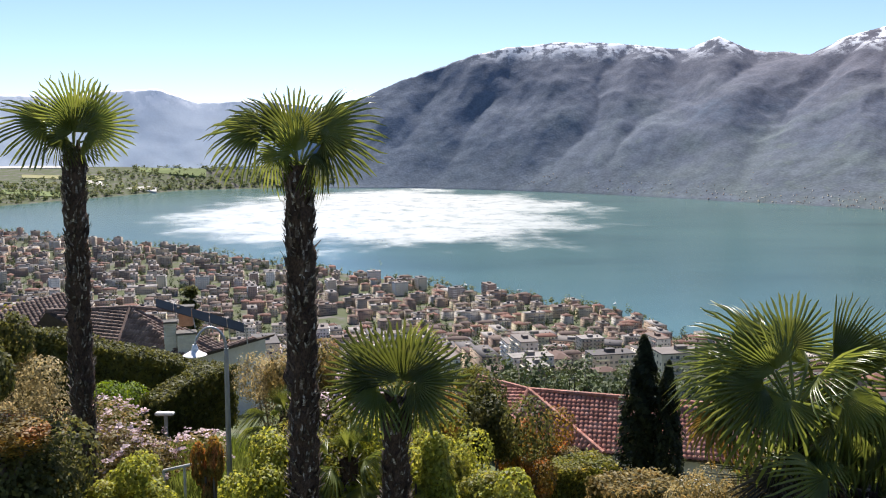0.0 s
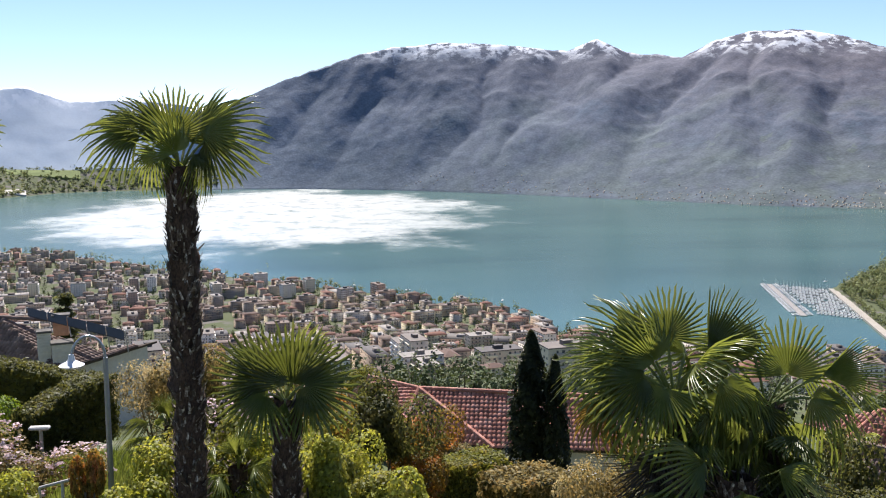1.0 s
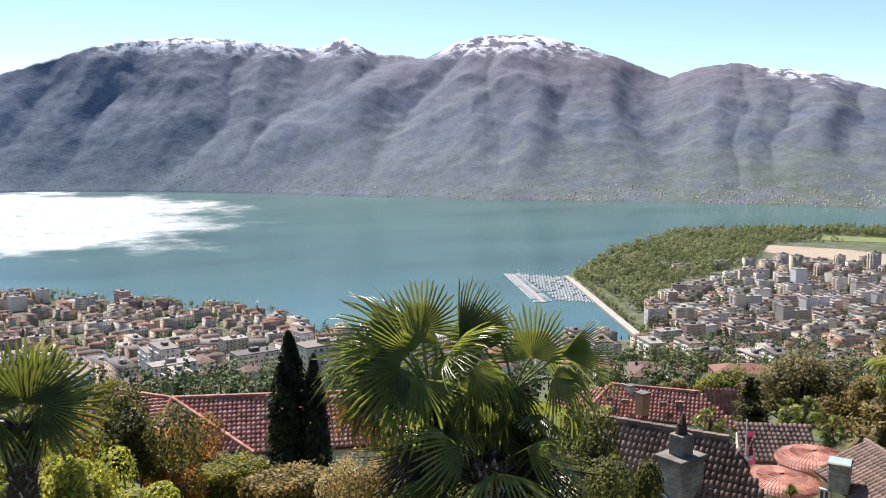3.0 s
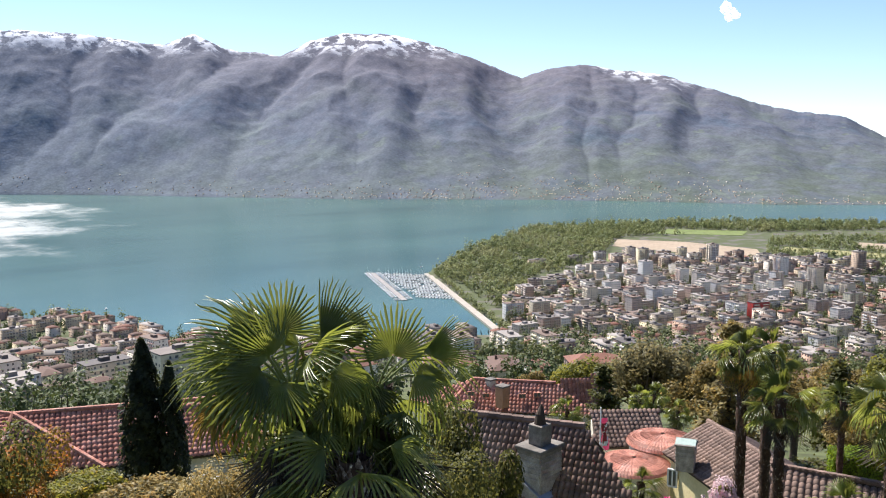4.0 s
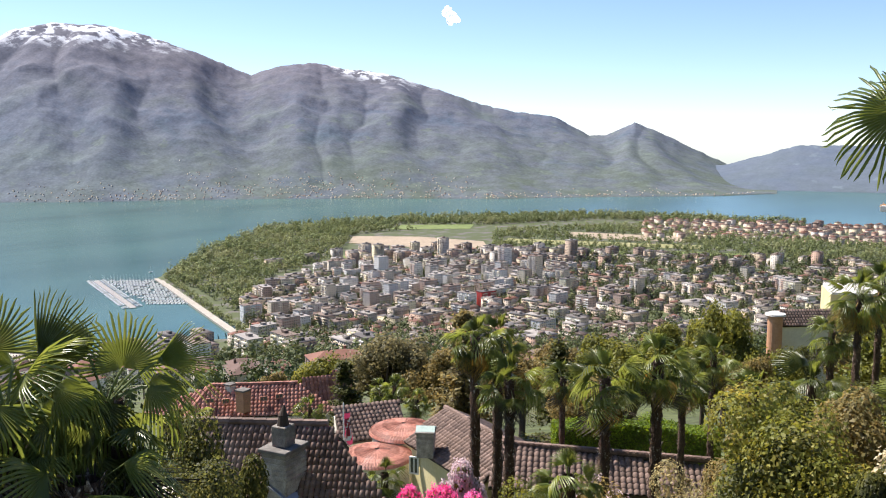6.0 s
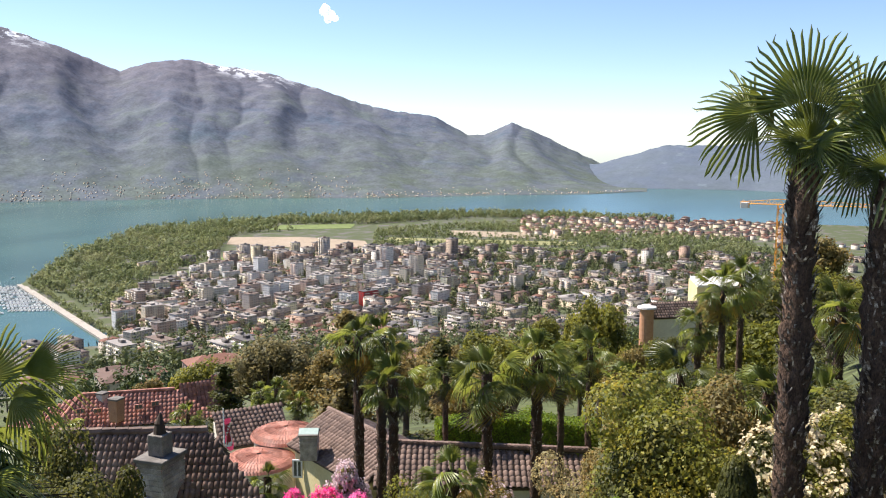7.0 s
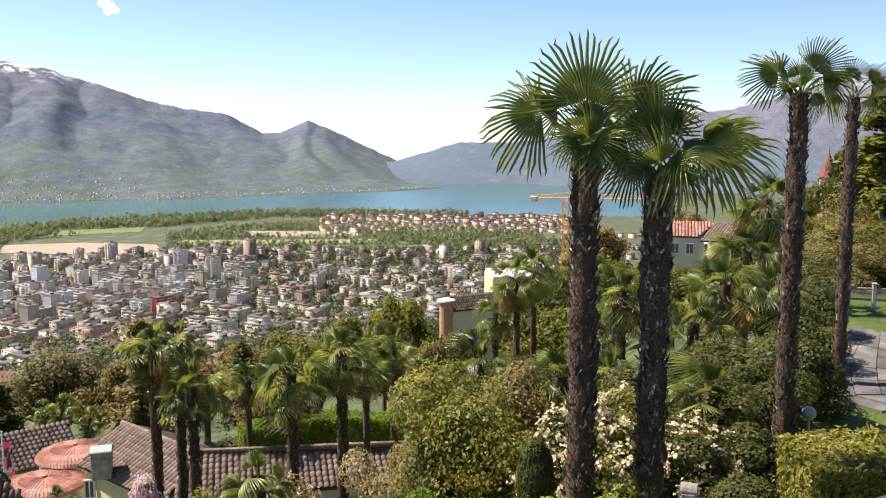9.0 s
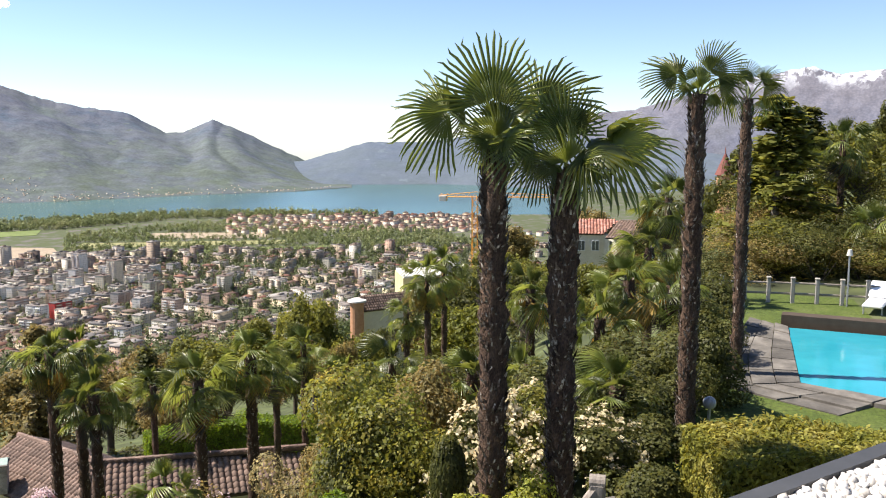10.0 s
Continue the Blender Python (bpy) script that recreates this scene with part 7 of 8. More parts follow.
    a2, b2, c2, d2 = P(39.6, -17.2, ze + 0.3), P(43.5, -17.0, ze + 0.3), P(43.3, -15.3, zr + 0.3), P(40.3, -15.5, zr + 0.3)
    tile_slope(h, [a2, b2, c2, d2], MAT["tile_red"], 0.36, 0.45, 0, 63)
    chimney(h, P(36.4, -16.9, 206.2), 0.9, 0.9, 1.3, 10, "brick", 0.15)
    chimney(h, P(42.8, -15.6, 207.0), 0.9, 0.7, 0.9, 10, "brick", 0.15)
    chimney(h, P(35.6, -16.2, 206.4), 0.7, 0.7, 0.9, 10, "cream", 0.15)
    for az, el in ((34.2, -16.6), (35.2, -16.7), (37.6, -16.7), (38.6, -16.6)):
        q = P(az, el, 206.2)
        window(h, (q.x, q.y - 0.25, q.z), (-0.4, -0.8), 0.7, 0.45, "tile_red")
    for az in (39.8, 41.0, 42.2):
        q = P(az, -18.0, 203.6)
        window(h, (q.x, q.y, q.z), (-0.6, -0.8), 1.0, 1.4)

    # house with a round brick turret
    z = 207.6
    c = P(70.55, -11.6, z)
    h = house_thing(c, "pale house with a round brick turret")
    o = h.matrix_world.translation
    bm = bmesh.new()
    tube(bm, c - o + Vector((0, 0, -5)), c - o + Vector((0, 0, 1.5)), 0.85, 0.85, 20)
    t = part("turret", bm, MAT["brick"], h)
    bm = bmesh.new()
    tube(bm, c - o + Vector((0, 0, 1.5)), c - o + Vector((0, 0, 1.7)), 1.2, 1.15, 20)
    tube(bm, c - o + Vector((0, 0, 1.7)), c - o + Vector((0, 0, 1.95)), 1.0, 0.4, 20)
    part("cap", bm, MAT["slab"], t)
    a, b = P(70.9, -11.5, 207.7), P(74.0, -11.2, 207.7)
    d = Vector((2.4, 1.0, 1.6))
    tile_slope(h, [a, b, b + d, a + d], MAT["tile_brown"], 0.35, 0.45, 0, 71)
    walls(h, [(v.x, v.y) for v in (a, b, b + d * 3, a + d * 3)], 207.6, 200, MAT["cream"], 0.4)
    for az in (71.5, 72.4):
        window(h, P(az, -12.0, 206.3), (-0.9, -0.35), 0.8, 1.1)
    # pale house higher up the same slope
    a, b = P(73.6, -9.9, 209.0), P(76.5, -9.8, 209.0)
    h = house_thing(a, "cream flat-roofed house behind the palms")
    walls(h, [(v.x, v.y) for v in (a, b, b + Vector((6, 3, 0)), a + Vector((6, 3, 0)))], 210.2, 200, MAT["yellow"], 0)
    bm = bmesh.new()
    o = h.matrix_world.translation
    prism(bm, [(v.x - o.x, v.y - o.y) for v in (a + Vector((-0.5, -0.3, 0)), b + Vector((-0.5, -0.3, 0)), b + Vector((6.5, 3, 0)), a + Vector((6.5, 3, 0)))], 210.2 - o.z, 210.5 - o.z)
    bmesh.ops.recalc_face_normals(bm, faces=bm.faces)
    part("roof", bm, MAT["slab"], h)

    # house with an orange-red roof on the western spur
    ze, zr = 215.6, 217.3
    a, b, c, d = at(82.8, 128, ze), at(86.6, 128, ze), at(87.6, 132, zr), at(85.0, 132, zr)
    h = house_thing(a, "cream house with an orange-red tile roof")
    tile_slope(h, [a, b, c, d], MAT["tile_red"], 0.45, 0.5, 0, 81)
    e, f = at(86.7, 126, ze - 0.3), at(89.6, 124, ze)
    tile_slope(h, [e, f, at(89.4, 130, zr), c], MAT["tile_brown"], 0.45, 0.5, 0, 82)
    walls(h, [(v.x, v.y) for v in (a, b, f, at(89.3, 130, 0), at(85, 132, 0))], ze - 0.2, 205, MAT["cream"], 0.6)
    for az in (83.4, 84.3, 85.2, 86.1, 87.2, 88.2):
        v = at(az, 127.8, 213.2)
        window(h, v, (-1, -0.1), 1.1, 1.5)
    # red spire
    c = at(93.9, 90, 0)
    h = house_thing(c, "slim tower with a dark red conical spire")
    o = h.matrix_world.translation
    bm = bmesh.new()
    tube(bm, (0, 0, -1), (0, 0, 226.0 - o.z), 0.75, 0.75, 12)
    part("wall", bm, MAT["brick"], h)
    bm = bmesh.new()
    tube(bm, (0, 0, 226.0 - o.z), (0, 0, 228.0 - o.z), 0.95, 0.12, 12)
    tube(bm, (0, 0, 228.0 - o.z), (0, 0, 228.8 - o.z), 0.07, 0.02, 8)
    part("spire", bm, material("dark_red_slates", [(0.14, 0.045, 0.035), (0.2, 0.07, 0.055)], scale=2, rough=0.7, fine=0.2), h)


def make_crane():
    d, zt = 300.0, 0
    base = spot(78.3, d)
    top = up(d, -4.1)
    crane = thing("tower_crane", Matrix.Translation(base), "orange tower crane above the roofs", "crane")
    ht = top - base.z
    bm = bmesh.new()
    w = 0.9
    for sx in (-w, w):
        for sy in (-w, w):
            tube(bm, (sx, sy, -1), (sx, sy, ht), 0.12, 0.12, 5)
    k = int(ht / 2)
    for i in range(k):
        z0, z1 = ht * i / k, ht * (i + 1) / k
        s = 1 if i % 2 else -1
        for q in (-w, w):
            tube(bm, (-w * s, q, z0), (w * s, q, z1), 0.07, 0.07, 4)
            tube(bm, (q, -w * s, z0), (q, w * s, z1), 0.07, 0.07, 4)
    part("mast", bm, MAT["orange"], crane)
    way = (at(84.3, d) - at(76.0, d)).normalized()
    bm = bmesh.new()
    e0, e1 = -way * 12.3, way * 33
    side = Vector((-way.y, way.x, 0)) * 0.6
    for s in (-1, 1):
        tube(bm, e0 + side * s + Vector((0, 0, ht)), e1 + side * s + Vector((0, 0, ht)), 0.12, 0.12, 5)
    tube(bm, e0 + Vector((0, 0, ht + 0.5)), Vector((0, 0, ht + 1.7)), 0.11, 0.11, 5)
    tube(bm, Vector((0, 0, ht + 1.7)), e1 + Vector((0, 0, ht + 0.6)), 0.11, 0.11, 5)
    for i in range(24):
        p, q = e0.lerp(e1, i / 24), e0.lerp(e1, (i + 0.5) / 24)
        for s in (-1, 1):
            tube(bm, p + side * s + Vector((0, 0, ht)), q + Vector((0, 0, ht + 1.2)), 0.06, 0.06, 4)
            tube(bm, q + Vector((0, 0, ht + 1.2)), e0.lerp(e1, (i + 1) / 24) + side * s + Vector((0, 0, ht)), 0.06, 0.06, 4)
    part("jib", bm, MAT["orange"], crane)
    bm = bmesh.new()
    soft_box(bm, -1.2, -1.2, -1.4, 1.2, 1.2, 0.4, 0.1, Matrix.Translation(e0 + way * 1.5 + Vector((0, 0, ht))))
    part("counterweight", bm, MAT["slab"], crane)
    bm = bmesh.new()
    soft_box(bm, -0.8, -0.8, -2.2, 0.8, 0.8, -0.2, 0.1, Matrix.Translation(way * 1.8 + Vector((0, 0, ht))))
    part("cabin", bm, MAT["white"], crane)


# ---- pool terrace and garden fittings ----
def make_terrace():
    zt = 224.4
    water = material("pool_water", [(0.02, 0.26, 0.34), (0.035, 0.34, 0.42)], scale=0.6, rough=0.06, spec=0.5, bump=0.08, bump_scale=2.5)
    bm = bmesh.new()
    azs = np.linspace(90.2, 128, 40)
    ring = [at(a, 8.0, zt + 0.035) for a in azs] + [at(a, 32.5, zt + 0.035) for a in azs[::-1]]
    bm.faces.new([bm.verts.new(p) for p in ring])
    bmesh.ops.triangulate(bm, faces=bm.faces)
    bmesh.ops.recalc_face_normals(bm, faces=bm.faces)
    if bm.faces[0].normal.z < 0:
        bmesh.ops.reverse_faces(bm, faces=bm.faces)
    tagged(part("lawn", bm, MAT["lawn"]), "short green lawn around the swimming pool", "lawn", kind="structure")
    corner = [P(98.0, -11.9, zt), P(98.9, -15.2, zt), P(103.8, -15.6, zt), P(118, -15.8, zt), P(118, -11.4, zt)]
    pool = thing("swimming_pool", Matrix.Translation(corner[0]), "swimming pool with bright turquoise water", "pool")
    o = corner[0]
    c = sum(corner, Vector()) / 5
    grow = lambda p, k: p + (p - c).normalized() * k
    bm = bmesh.new()
    vs = [bm.verts.new(p - o + Vector((0, 0, 0.10))) for p in corner]
    f = bm.faces.new(vs)
    if f.normal.z < 0 or (bm.normal_update() or f.normal.z < 0):
        f.normal_flip()
    part("water_surface", bm, water, pool)
    rng = np.random.default_rng(4)
    loop = corner + [corner[0]]
    for i, (p, q) in enumerate(zip(loop, loop[1:])):
        n = max(2, int((q - p).length / 0.9))
        if i == 4:
            continue
        for j in range(n):
            a, b = p.lerp(q, j / n), p.lerp(q, (j + 0.96) / n)
            for r in range(3 if i < 2 else 1):
                k0, k1 = 0.02 + r * 0.55, 0.02 + r * 0.55 + 0.53
                a0, b0, a1, b1 = grow(a, k0), grow(b, k0), grow(a, k1), grow(b, k1)
                bm = bmesh.new()
                prism(bm, [(v.x - o.x, v.y - o.y) for v in (a0, b0, b1, a1)], -0.05, 0.13 + rng.uniform(-0.015, 0.015) - 0.03 * r)
                bmesh.ops.recalc_face_normals(bm, faces=bm.faces)
                part("paving_slab", bm, MAT["pave"], pool)
    bm = bmesh.new()
    p, q = grow(corner[4], 0.1), grow(corner[0], 0.3)
    n = (q - p).cross(Vector((0, 0, 1))).normalized() * 0.5
    if n.dot(corner[2] - p) > 0:
        n = -n
    prism(bm, [(v.x - o.x, v.y - o.y) for v in (p, q, q + n, p + n)], -0.1, 0.42)
    bmesh.ops.recalc_face_normals(bm, faces=bm.faces)
    part("timber_edge", bm, MAT["under"], pool, "dark timber retaining edge")
    # terrace paving behind the pool
    bm = bmesh.new()
    soft_box(bm, -0.95, -0.3, 0.22, 0.95, 0.3, 0.34, 0.04)
    lounger = thing("sun_lounger", Matrix.Translation(at(102.8, 30.6, zt + 0.05)) @ Matrix.Rotation(radians(-20), 4, "Z"), "white sun lounger with raised backrest by the pool", "lounger")
    part("mattress", bm, MAT["white"], lounger)
    bm = bmesh.new()
    soft_box(bm, 0, -0.3, 0, 0.75, 0.3, 0.08, 0.03, Matrix.Translation((0.35, 0, 0.34)) @ Matrix.Rotation(radians(-35), 4, "Y"))
    part("backrest", bm, MAT["white"], lounger)
    for sx in (-0.8, 0.8):
        for sy in (-0.26, 0.26):
            bm = bmesh.new()
            tube(bm, (sx, sy, 0), (sx, sy, 0.24), 0.025, 0.025, 6)
            part("leg", bm, MAT["lead"], lounger)
    # white post-and-rail fence
    fence = thing("fence", Matrix.Translation(at(93, 32, zt)), "pale weathered post-and-rail garden fence", "fence")
    o = at(93, 32, zt)
    posts = [at(a, d, zt) for a, d in zip(np.linspace(92.6, 112, 15), np.linspace(30.5, 32.0, 15))]
    for p in posts:
        bm = bmesh.new()
        soft_box(bm, -0.065, -0.065, -0.3, 0.065, 0.065, 0.84, 0.02, Matrix.Translation(p - o))
        soft_box(bm, -0.08, -0.08, 0.84, 0.08, 0.08, 0.9, 0.02, Matrix.Translation(p - o))
        part("post", bm, MAT["timber_pale"], fence)
    for p, q in zip(posts, posts[1:]):
        for zz in (0.35, 0.7):
            bm = bmesh.new()
            tube(bm, p - o + Vector((0, 0, zz)), q - o + Vector((0, 0, zz)), 0.035, 0.035, 6)
            part("rail", bm, MAT["timber"], fence)
    # globe lamp on the lawn
    p = at(93.55, 15.2, zt)
    lamp = thing("garden_lamp", Matrix.Translation(p), "clear globe lamp on a slim grey post", "lamp")
    bm = bmesh.new()
    tube(bm, (0, 0, -0.1), (0, 0, 0.95), 0.025, 0.025, 8)
    part("post", bm, MAT["lead"], lamp)
    bm = bmesh.new()
    bmesh.ops.create_uvsphere(bm, u_segments=20, v_segments=12, radius=0.115, matrix=Matrix.Translation((0, 0, 1.06)))
    glass = material("smoky_globe_glass", [(0.25, 0.25, 0.25), (0.3, 0.3, 0.3)], rough=0.08, spec=0.6)
    part("globe", bm, glass, lamp, smooth=True)
    # slim tall lamp by the fence
    p = at(101.2, 31, zt)
    lamp = thing("garden_lamp", Matrix.Translation(p), "tall slim lamp post by the garden fence", "lamp")
    bm = bmesh.new()
    tube(bm, (0, 0, -0.1), (0, 0, 1.7), 0.03, 0.03, 8)
    part("post", bm, MAT["lead"], lamp)
    bm = bmesh.new()
    tube(bm, (0, 0, 1.7), (0, 0, 1.9), 0.1, 0.06, 10)
    part("shade", bm, MAT["slab"], lamp)
    # flat roof of pebbles close below the eye
    zr = 227.55
    a, b = P(94.6, -22.4, zr), P(104.2, -17.55, zr)
    far = (b - a).normalized()
    nrm = Vector((far.y, -far.x, 0))
    if nrm.dot(-a) < 0:
        nrm = -nrm
    ends = [a - far * 3.0, b + far * 6.0]
    roof = thing("flat_roof", Matrix.Translation(ends[0]), "flat roof covered in pale pebbles with zinc edging", "roof")
    o = ends[0]
    bm = bmesh.new()
    prism(bm, [(v.x - o.x, v.y - o.y) for v in (ends[0], ends[1], ends[1] + nrm * 3.2, ends[0] + nrm * 3.2)], -3.6, -0.07)
    bmesh.ops.recalc_face_normals(bm, faces=bm.faces)
    part("slab", bm, MAT["pave"], roof)
    bm = bmesh.new()
    prism(bm, [(v.x - o.x, v.y - o.y) for v in (ends[0] - nrm * 0.02, ends[1] - nrm * 0.02, ends[1] + nrm * 0.13, ends[0] + nrm * 0.13)], -0.25, 0.0)
    bmesh.ops.recalc_face_normals(bm, faces=bm.faces)
    part("edging", bm, MAT["zinc"], roof)
    pebble_m = material("pale_river_pebbles", [(0.4, 0.37, 0.33), (0.55, 0.52, 0.47), (0.68, 0.66, 0.62)], scale=6, rough=0.7, random=0.3, fine=0.1)
    pebble_i = material("pale_river_gravel", [(0.4, 0.37, 0.33), (0.55, 0.52, 0.47), (0.68, 0.66, 0.62)], scale=6, rough=0.7, island=0.3, fine=0.1)
    shapes = []
    for k in range(5):
        bm = bmesh.new()
        bmesh.ops.create_icosphere(bm, subdivisions=1, radius=1)
        for v in bm.verts:
            v.co *= 1 + 0.25 * noise.noise(v.co * 1.3 + Vector((k * 7, 0, 0)))
        me = bpy.data.meshes.new("pebble")
        bm.to_mesh(me)
        bm.free()
        me.polygons.foreach_set("use_smooth", np.ones(len(me.polygons), dtype=bool))
        me.materials.append(pebble_m)
        shapes.append(me)
    V, F, count = [], [], 0
    rng = np.random.default_rng(12)
    base = [(np.array([v.co for v in me.vertices]), np.array([p.vertices[:] for p in me.polygons])) for me in shapes]
    length = (ends[1] - ends[0]).length
    for _ in range(8500):
        s, t = rng.uniform(3.0, length - 2), 0.15 + rng.random() * 2.3
        r = rng.uniform(0.022, 0.05)
        m = Matrix.Translation(far * s + nrm * t + Vector((0, 0, -0.06 + rng.uniform(0, 0.035)))) @ Euler(rng.uniform(0, 6, 3)).to_matrix().to_4x4() @ Matrix.Diagonal((r * 1.3, r, r * 0.75, 1))
        k = rng.integers(0, 5)
        if t < 0.6 and count < 300 and s > 5:
            ob = new("pebble", shapes[k])
            ob.parent, ob.matrix_basis = roof, m
            count += 1
        else:
            v, f = base[k]
            w = np.c_[v, np.ones(len(v))] @ np.array(m).T
            F.append(f + sum(len(q) for q in V[-1:]) * 0 + len(V) * len(v))
            V.append(w[:, :3])
    ob = new("gravel", fast_mesh("gravel", np.concatenate(V), np.concatenate(F), pebble_i, smooth=True))
    ob.parent = roof
    tagged(ob, kind="stuff")
    # pale sheet roof corner just below, and the timber rail with its post and steps
    c = P(70.6, -23.0, 225.9)
    shed = thing("garden_shed", Matrix.Translation((c.x, c.y, spot(70.6, 9.6).z)), "garden shed with a pale sheet roof", "shed")
    bm = bmesh.new()
    m = Matrix.Rotation(radians(20), 4, "Z")
    soft_box(bm, -0.1, -1.0, 0, 0.4, 0.0, 1.0, 0.02, m)
    part("wall", bm, MAT["cream"], shed)
    bm = bmesh.new()
    hz = 225.5 - shed.matrix_world.translation.z
    soft_box(bm, -0.2, -1.1, hz, 0.5, 0.1, hz + 0.07, 0.02, m @ Matrix.Rotation(radians(-6), 4, "Y"))
    part("roof", bm, MAT["white"], shed)
    p = P(86.6, -21.4, 226.2)
    rail = thing("timber_railing", Matrix.Translation((p.x, p.y, spot(86.6, 9.7).z)), "weathered timber railing with a round-topped post", "railing")
    hh = 226.15 - rail.matrix_world.translation.z
    bm = bmesh.new()
    soft_box(bm, -0.09, -0.09, -0.2, 0.09, 0.09, hh - 0.06, 0.02)
    tube(bm, (0, -0.09, hh - 0.06), (0, 0.09, hh - 0.06), 0.088, 0.088, 14)
    part("post", bm, MAT["timber"], rail)
    q = at(83.6, 9.2, 0) - at(86.6, 9.7, 0)
    for z0, z1 in ((hh - 0.12, hh - 0.62), (hh - 0.5, hh - 1.0)):
        bm = bmesh.new()
        tube(bm, (0, 0, z0), (q.x, q.y, z1), 0.06, 0.06, 8)
        part("rail", bm, MAT["timber"], rail)
    steps = thing("garden_steps", Matrix.Translation(spot(91.0, 11.5)), "rough stone garden steps beside the shrubs", "steps")
    for k in range(4):
        bm = bmesh.new()
        soft_box(bm, -0.35, -0.6, 0.16 * k - 0.2, 0.35, 0.6, 0.16 * k + 0.05, 0.03, Matrix.Rotation(radians(30), 4, "Z") @ Matrix.Translation((0.36 * k - 0.6, 0, 0)))
        part("step", bm, MAT["pave"], steps)


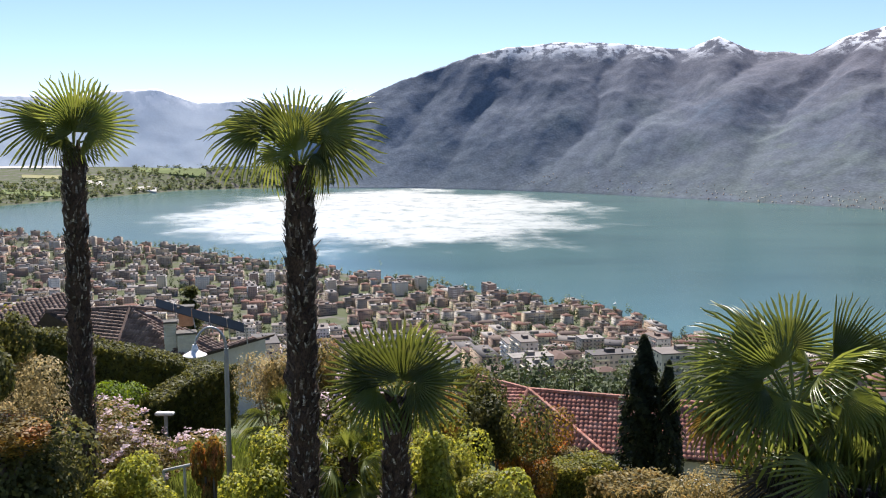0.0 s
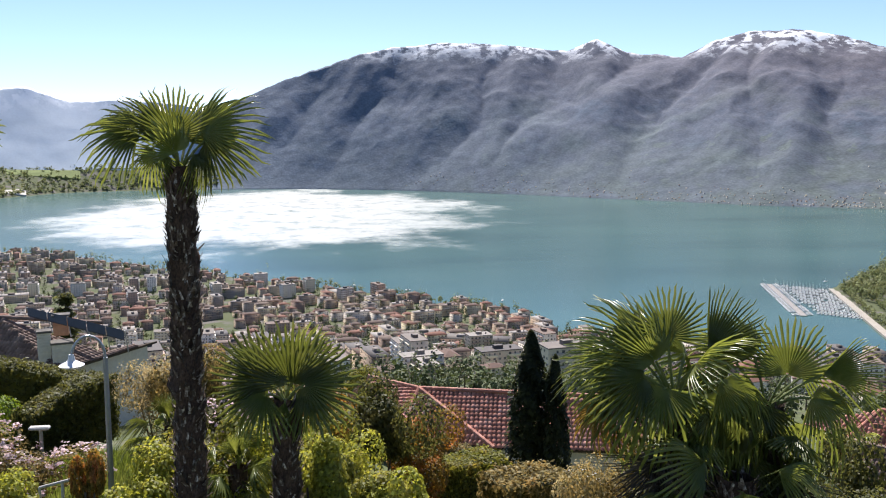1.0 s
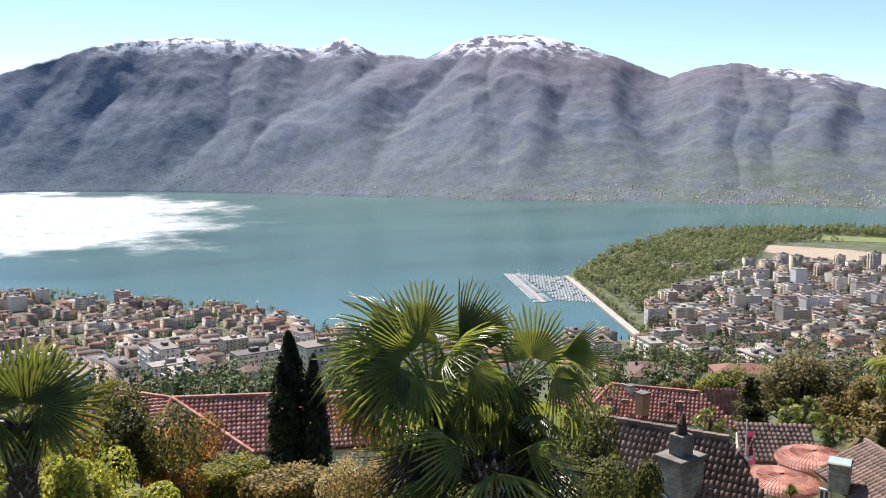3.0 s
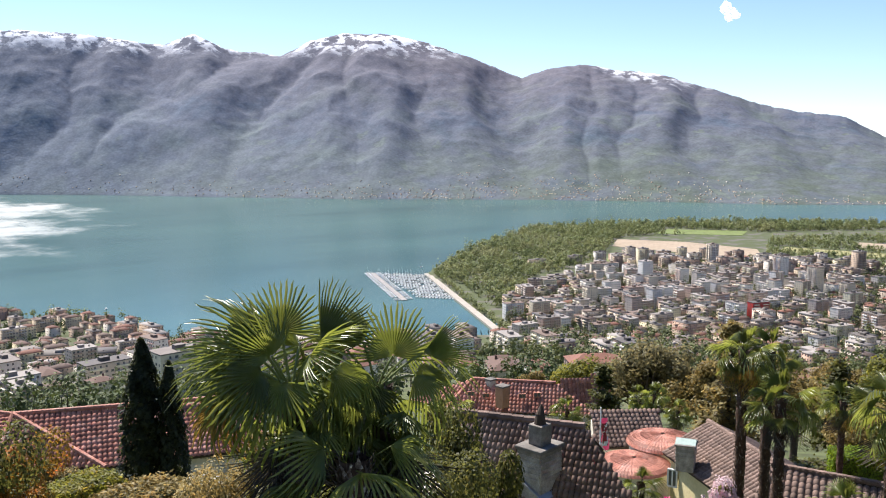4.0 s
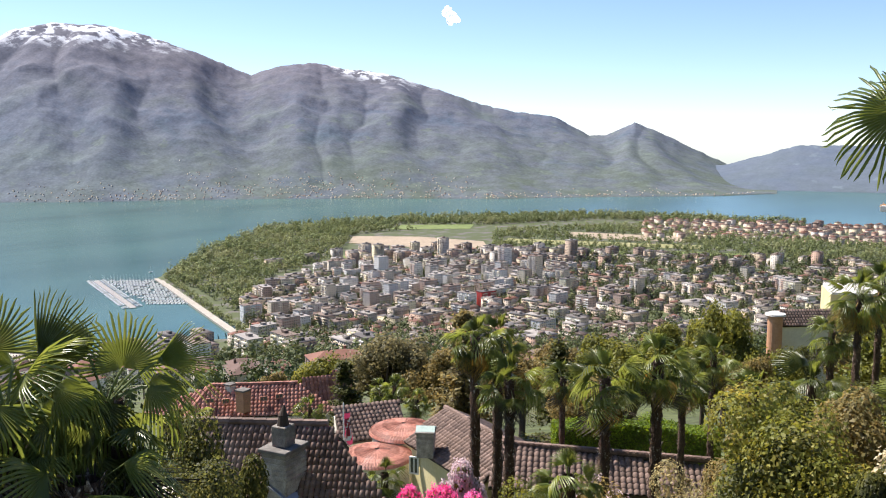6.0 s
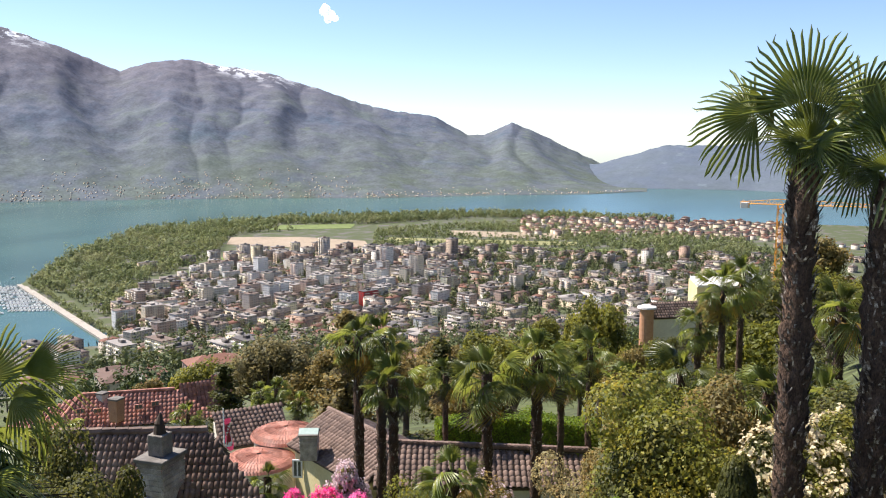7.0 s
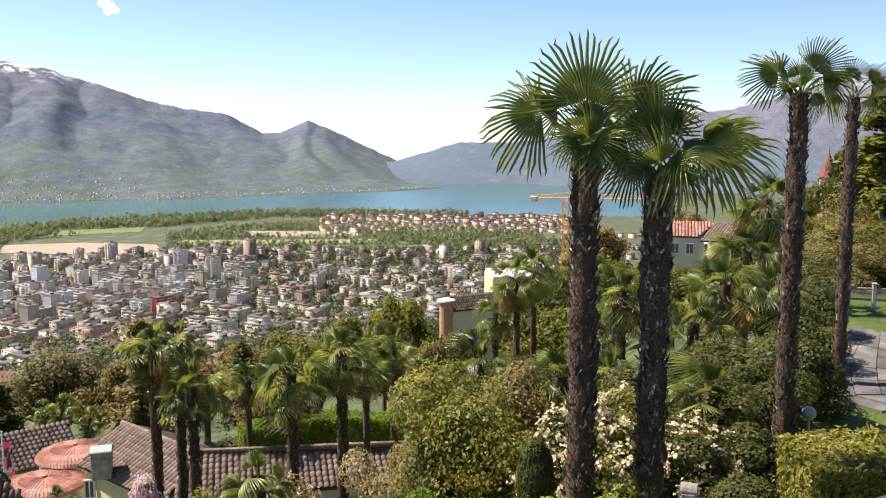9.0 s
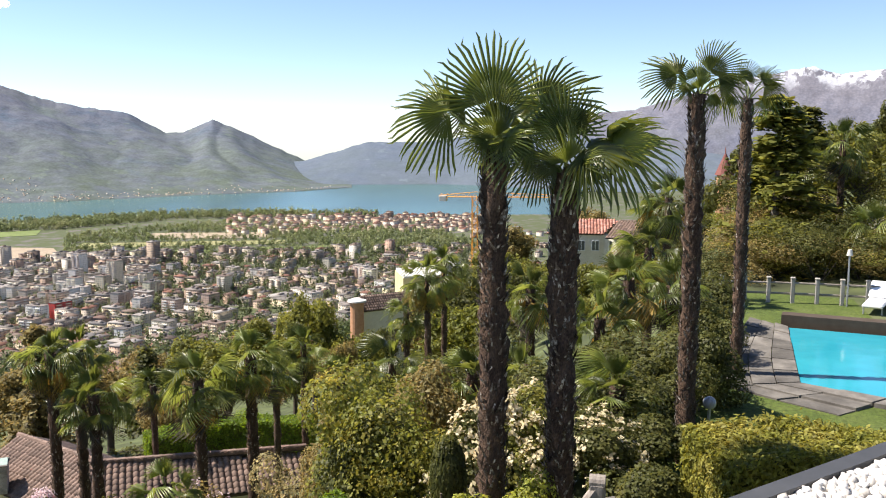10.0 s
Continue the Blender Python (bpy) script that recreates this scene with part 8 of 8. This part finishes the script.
def make_fittings():
    # tall bent street lamp
    g = spot(-14.1, 16)
    top = up(16, -11.7)
    lamp = thing("street_lamp", Matrix.Translation(g), "grey street lamp with bent neck and white shade", "lamp")
    hh = top - g.z
    right = Vector((math.cos(radians(-14)), -math.sin(radians(-14)), 0))
    bm = bmesh.new()
    tube(bm, (0, 0, -0.2), (0, 0, hh - 0.4), 0.055, 0.04, 10)
    part("post", bm, MAT["lead"], lamp)
    bm = bmesh.new()
    pts = [Vector((0, 0, hh - 0.4)) + right * (-0.27 + 0.27 * math.cos(t)) + Vector((0, 0, 0.4 * math.sin(t))) for t in np.linspace(0, math.pi, 12)]
    for p, q in zip(pts, pts[1:]):
        tube(bm, p, q, 0.024, 0.024, 8)
    part("neck", bm, MAT["lead"], lamp)
    bm = bmesh.new()
    e = pts[-1]
    tube(bm, e + Vector((0, 0, -0.02)), e + Vector((0, 0, 0.1)), 0.07, 0.04, 12)
    tube(bm, e + Vector((0, 0, -0.09)), e + Vector((0, 0, -0.01)), 0.21, 0.07, 18)
    tube(bm, e + Vector((0, 0, -0.13)), e + Vector((0, 0, -0.09)), 0.15, 0.21, 18)
    part("shade", bm, MAT["white"], lamp)
    # low lamp with a flat cross head
    g = spot(-17.95, 17)
    top = up(17, -16.9)
    lamp = thing("path_lamp", Matrix.Translation(g), "low grey path lamp with flat head", "lamp")
    bm = bmesh.new()
    tube(bm, (0, 0, -0.2), (0, 0, top - g.z), 0.035, 0.035, 8)
    part("post", bm, MAT["lead"], lamp)
    bm = bmesh.new()
    soft_box(bm, -0.2, -0.07, top - g.z, 0.16, 0.07, top - g.z + 0.06, 0.02)
    part("head", bm, MAT["slab"], lamp)
    # hand rail and notice beside the path
    a, b = spot(-18.2, 15.5), spot(-15.6, 15.0)
    rail = thing("handrail", Matrix.Translation(a), "thin pale handrail beside the garden path", "railing")
    bm = bmesh.new()
    up1 = Vector((0, 0, 0.75))
    tube(bm, up1, b - a + up1 + Vector((0, 0, 0.2)), 0.025, 0.025, 8)
    part("bar", bm, MAT["slab"], rail)
    for t in (0.0, 0.5, 1.0):
        bm = bmesh.new()
        p = (b - a) * t
        tube(bm, p + Vector((0, 0, -0.1)), p + up1 + Vector((0, 0, 0.2 * t)), 0.025, 0.025, 8)
        part("post", bm, MAT["slab"], rail)
    # rusty picket fence above the flowering shrubs
    a, b = at(-27.8, 25, up(25, -15.0)), at(-23.2, 25, up(25, -15.9))
    fence = thing("picket_fence", Matrix.Translation(a), "rusty brown iron picket fence", "fence")
    n = 26
    for k in range(n):
        p = (b - a) * (k / (n - 1))
        bm = bmesh.new()
        box(bm, p.x - 0.025, p.y - 0.015, p.z - 1.2, p.x + 0.025, p.y + 0.015, p.z)
        part("picket", bm, MAT["rust"], fence)
    for zz in (-0.12, -0.55):
        bm = bmesh.new()
        tube(bm, Vector((0, 0.02, zz)), b - a + Vector((0, 0.02, zz)), 0.02, 0.02, 6)
        part("rail", bm, MAT["rust"], fence)
    # flag on a pole
    g = spot(42.9, 40)
    pole = thing("flagpole", Matrix.Translation(g), "white flagpole with a hanging red and white flag", "flag")
    hh = up(40, -17.1) - g.z
    bm = bmesh.new()
    tube(bm, (0, 0, -0.2), (0, 0, hh), 0.04, 0.03, 8)
    part("pole", bm, MAT["white"], pole)
    for k, mat in enumerate(("cloth_red", "white", "cloth_red")):
        V, Q = [], []
        for i in range(9):
            for j in range(4):
                V.append((0.05 + 0.11 * j + 0.10 * k * 1.0 * (i / 8), 0.05 * math.sin(i * 0.9 + j * 1.4 + k), hh - 0.55 - 0.14 * i - 0.22 * k))
        for i in range(8):
            for j in range(3):
                c = i * 4 + j
                Q.append((c, c + 1, c + 5, c + 4))
        ob = new("cloth", fast_mesh("cloth", V, Q, MAT[mat], smooth=True))
        ob.parent = pole


def make_grass():
    """Long meadow grass on the slope below the lamp."""
    rng = np.random.default_rng(21)
    n = 26000
    a, d = rng.uniform(-19.5, -8.5, n), rng.uniform(12, 24, n)
    x, y, z = d * np.sin(np.radians(a)), d * np.cos(np.radians(a)), ground_z(a, d)
    h, w = rng.uniform(0.15, 0.4, n), rng.uniform(0.01, 0.022, n)
    t = rng.uniform(0, 6.283, n)
    c = np.stack([x, y, z - 0.03], 1)
    s = np.stack([np.cos(t), np.sin(t), np.zeros(n)], 1) * w[:, None]
    tip = c + np.stack([rng.normal(0, 0.08, n), rng.normal(0, 0.08, n), h], 1)
    v = np.stack([c - s, c + s, tip + s * 0.2, tip - s * 0.2], 1).reshape(-1, 3)
    i = np.arange(n)[:, None] * 4
    m = material("meadow_grass", [(0.08, 0.12, 0.02), (0.14, 0.19, 0.04), (0.22, 0.24, 0.08)], scale=0.5, rough=0.7, island=0.4, through_light=0.35)
    ob = new("meadow_grass", fast_mesh("meadow_grass", v, np.concatenate([i, i + 1, i + 2, i + 3], 1), m))
    tagged(ob, "long green meadow grass on the slope", "grass", kind="stuff")


make_crane()
make_terrace()
make_fittings()
make_grass()
make_houses()
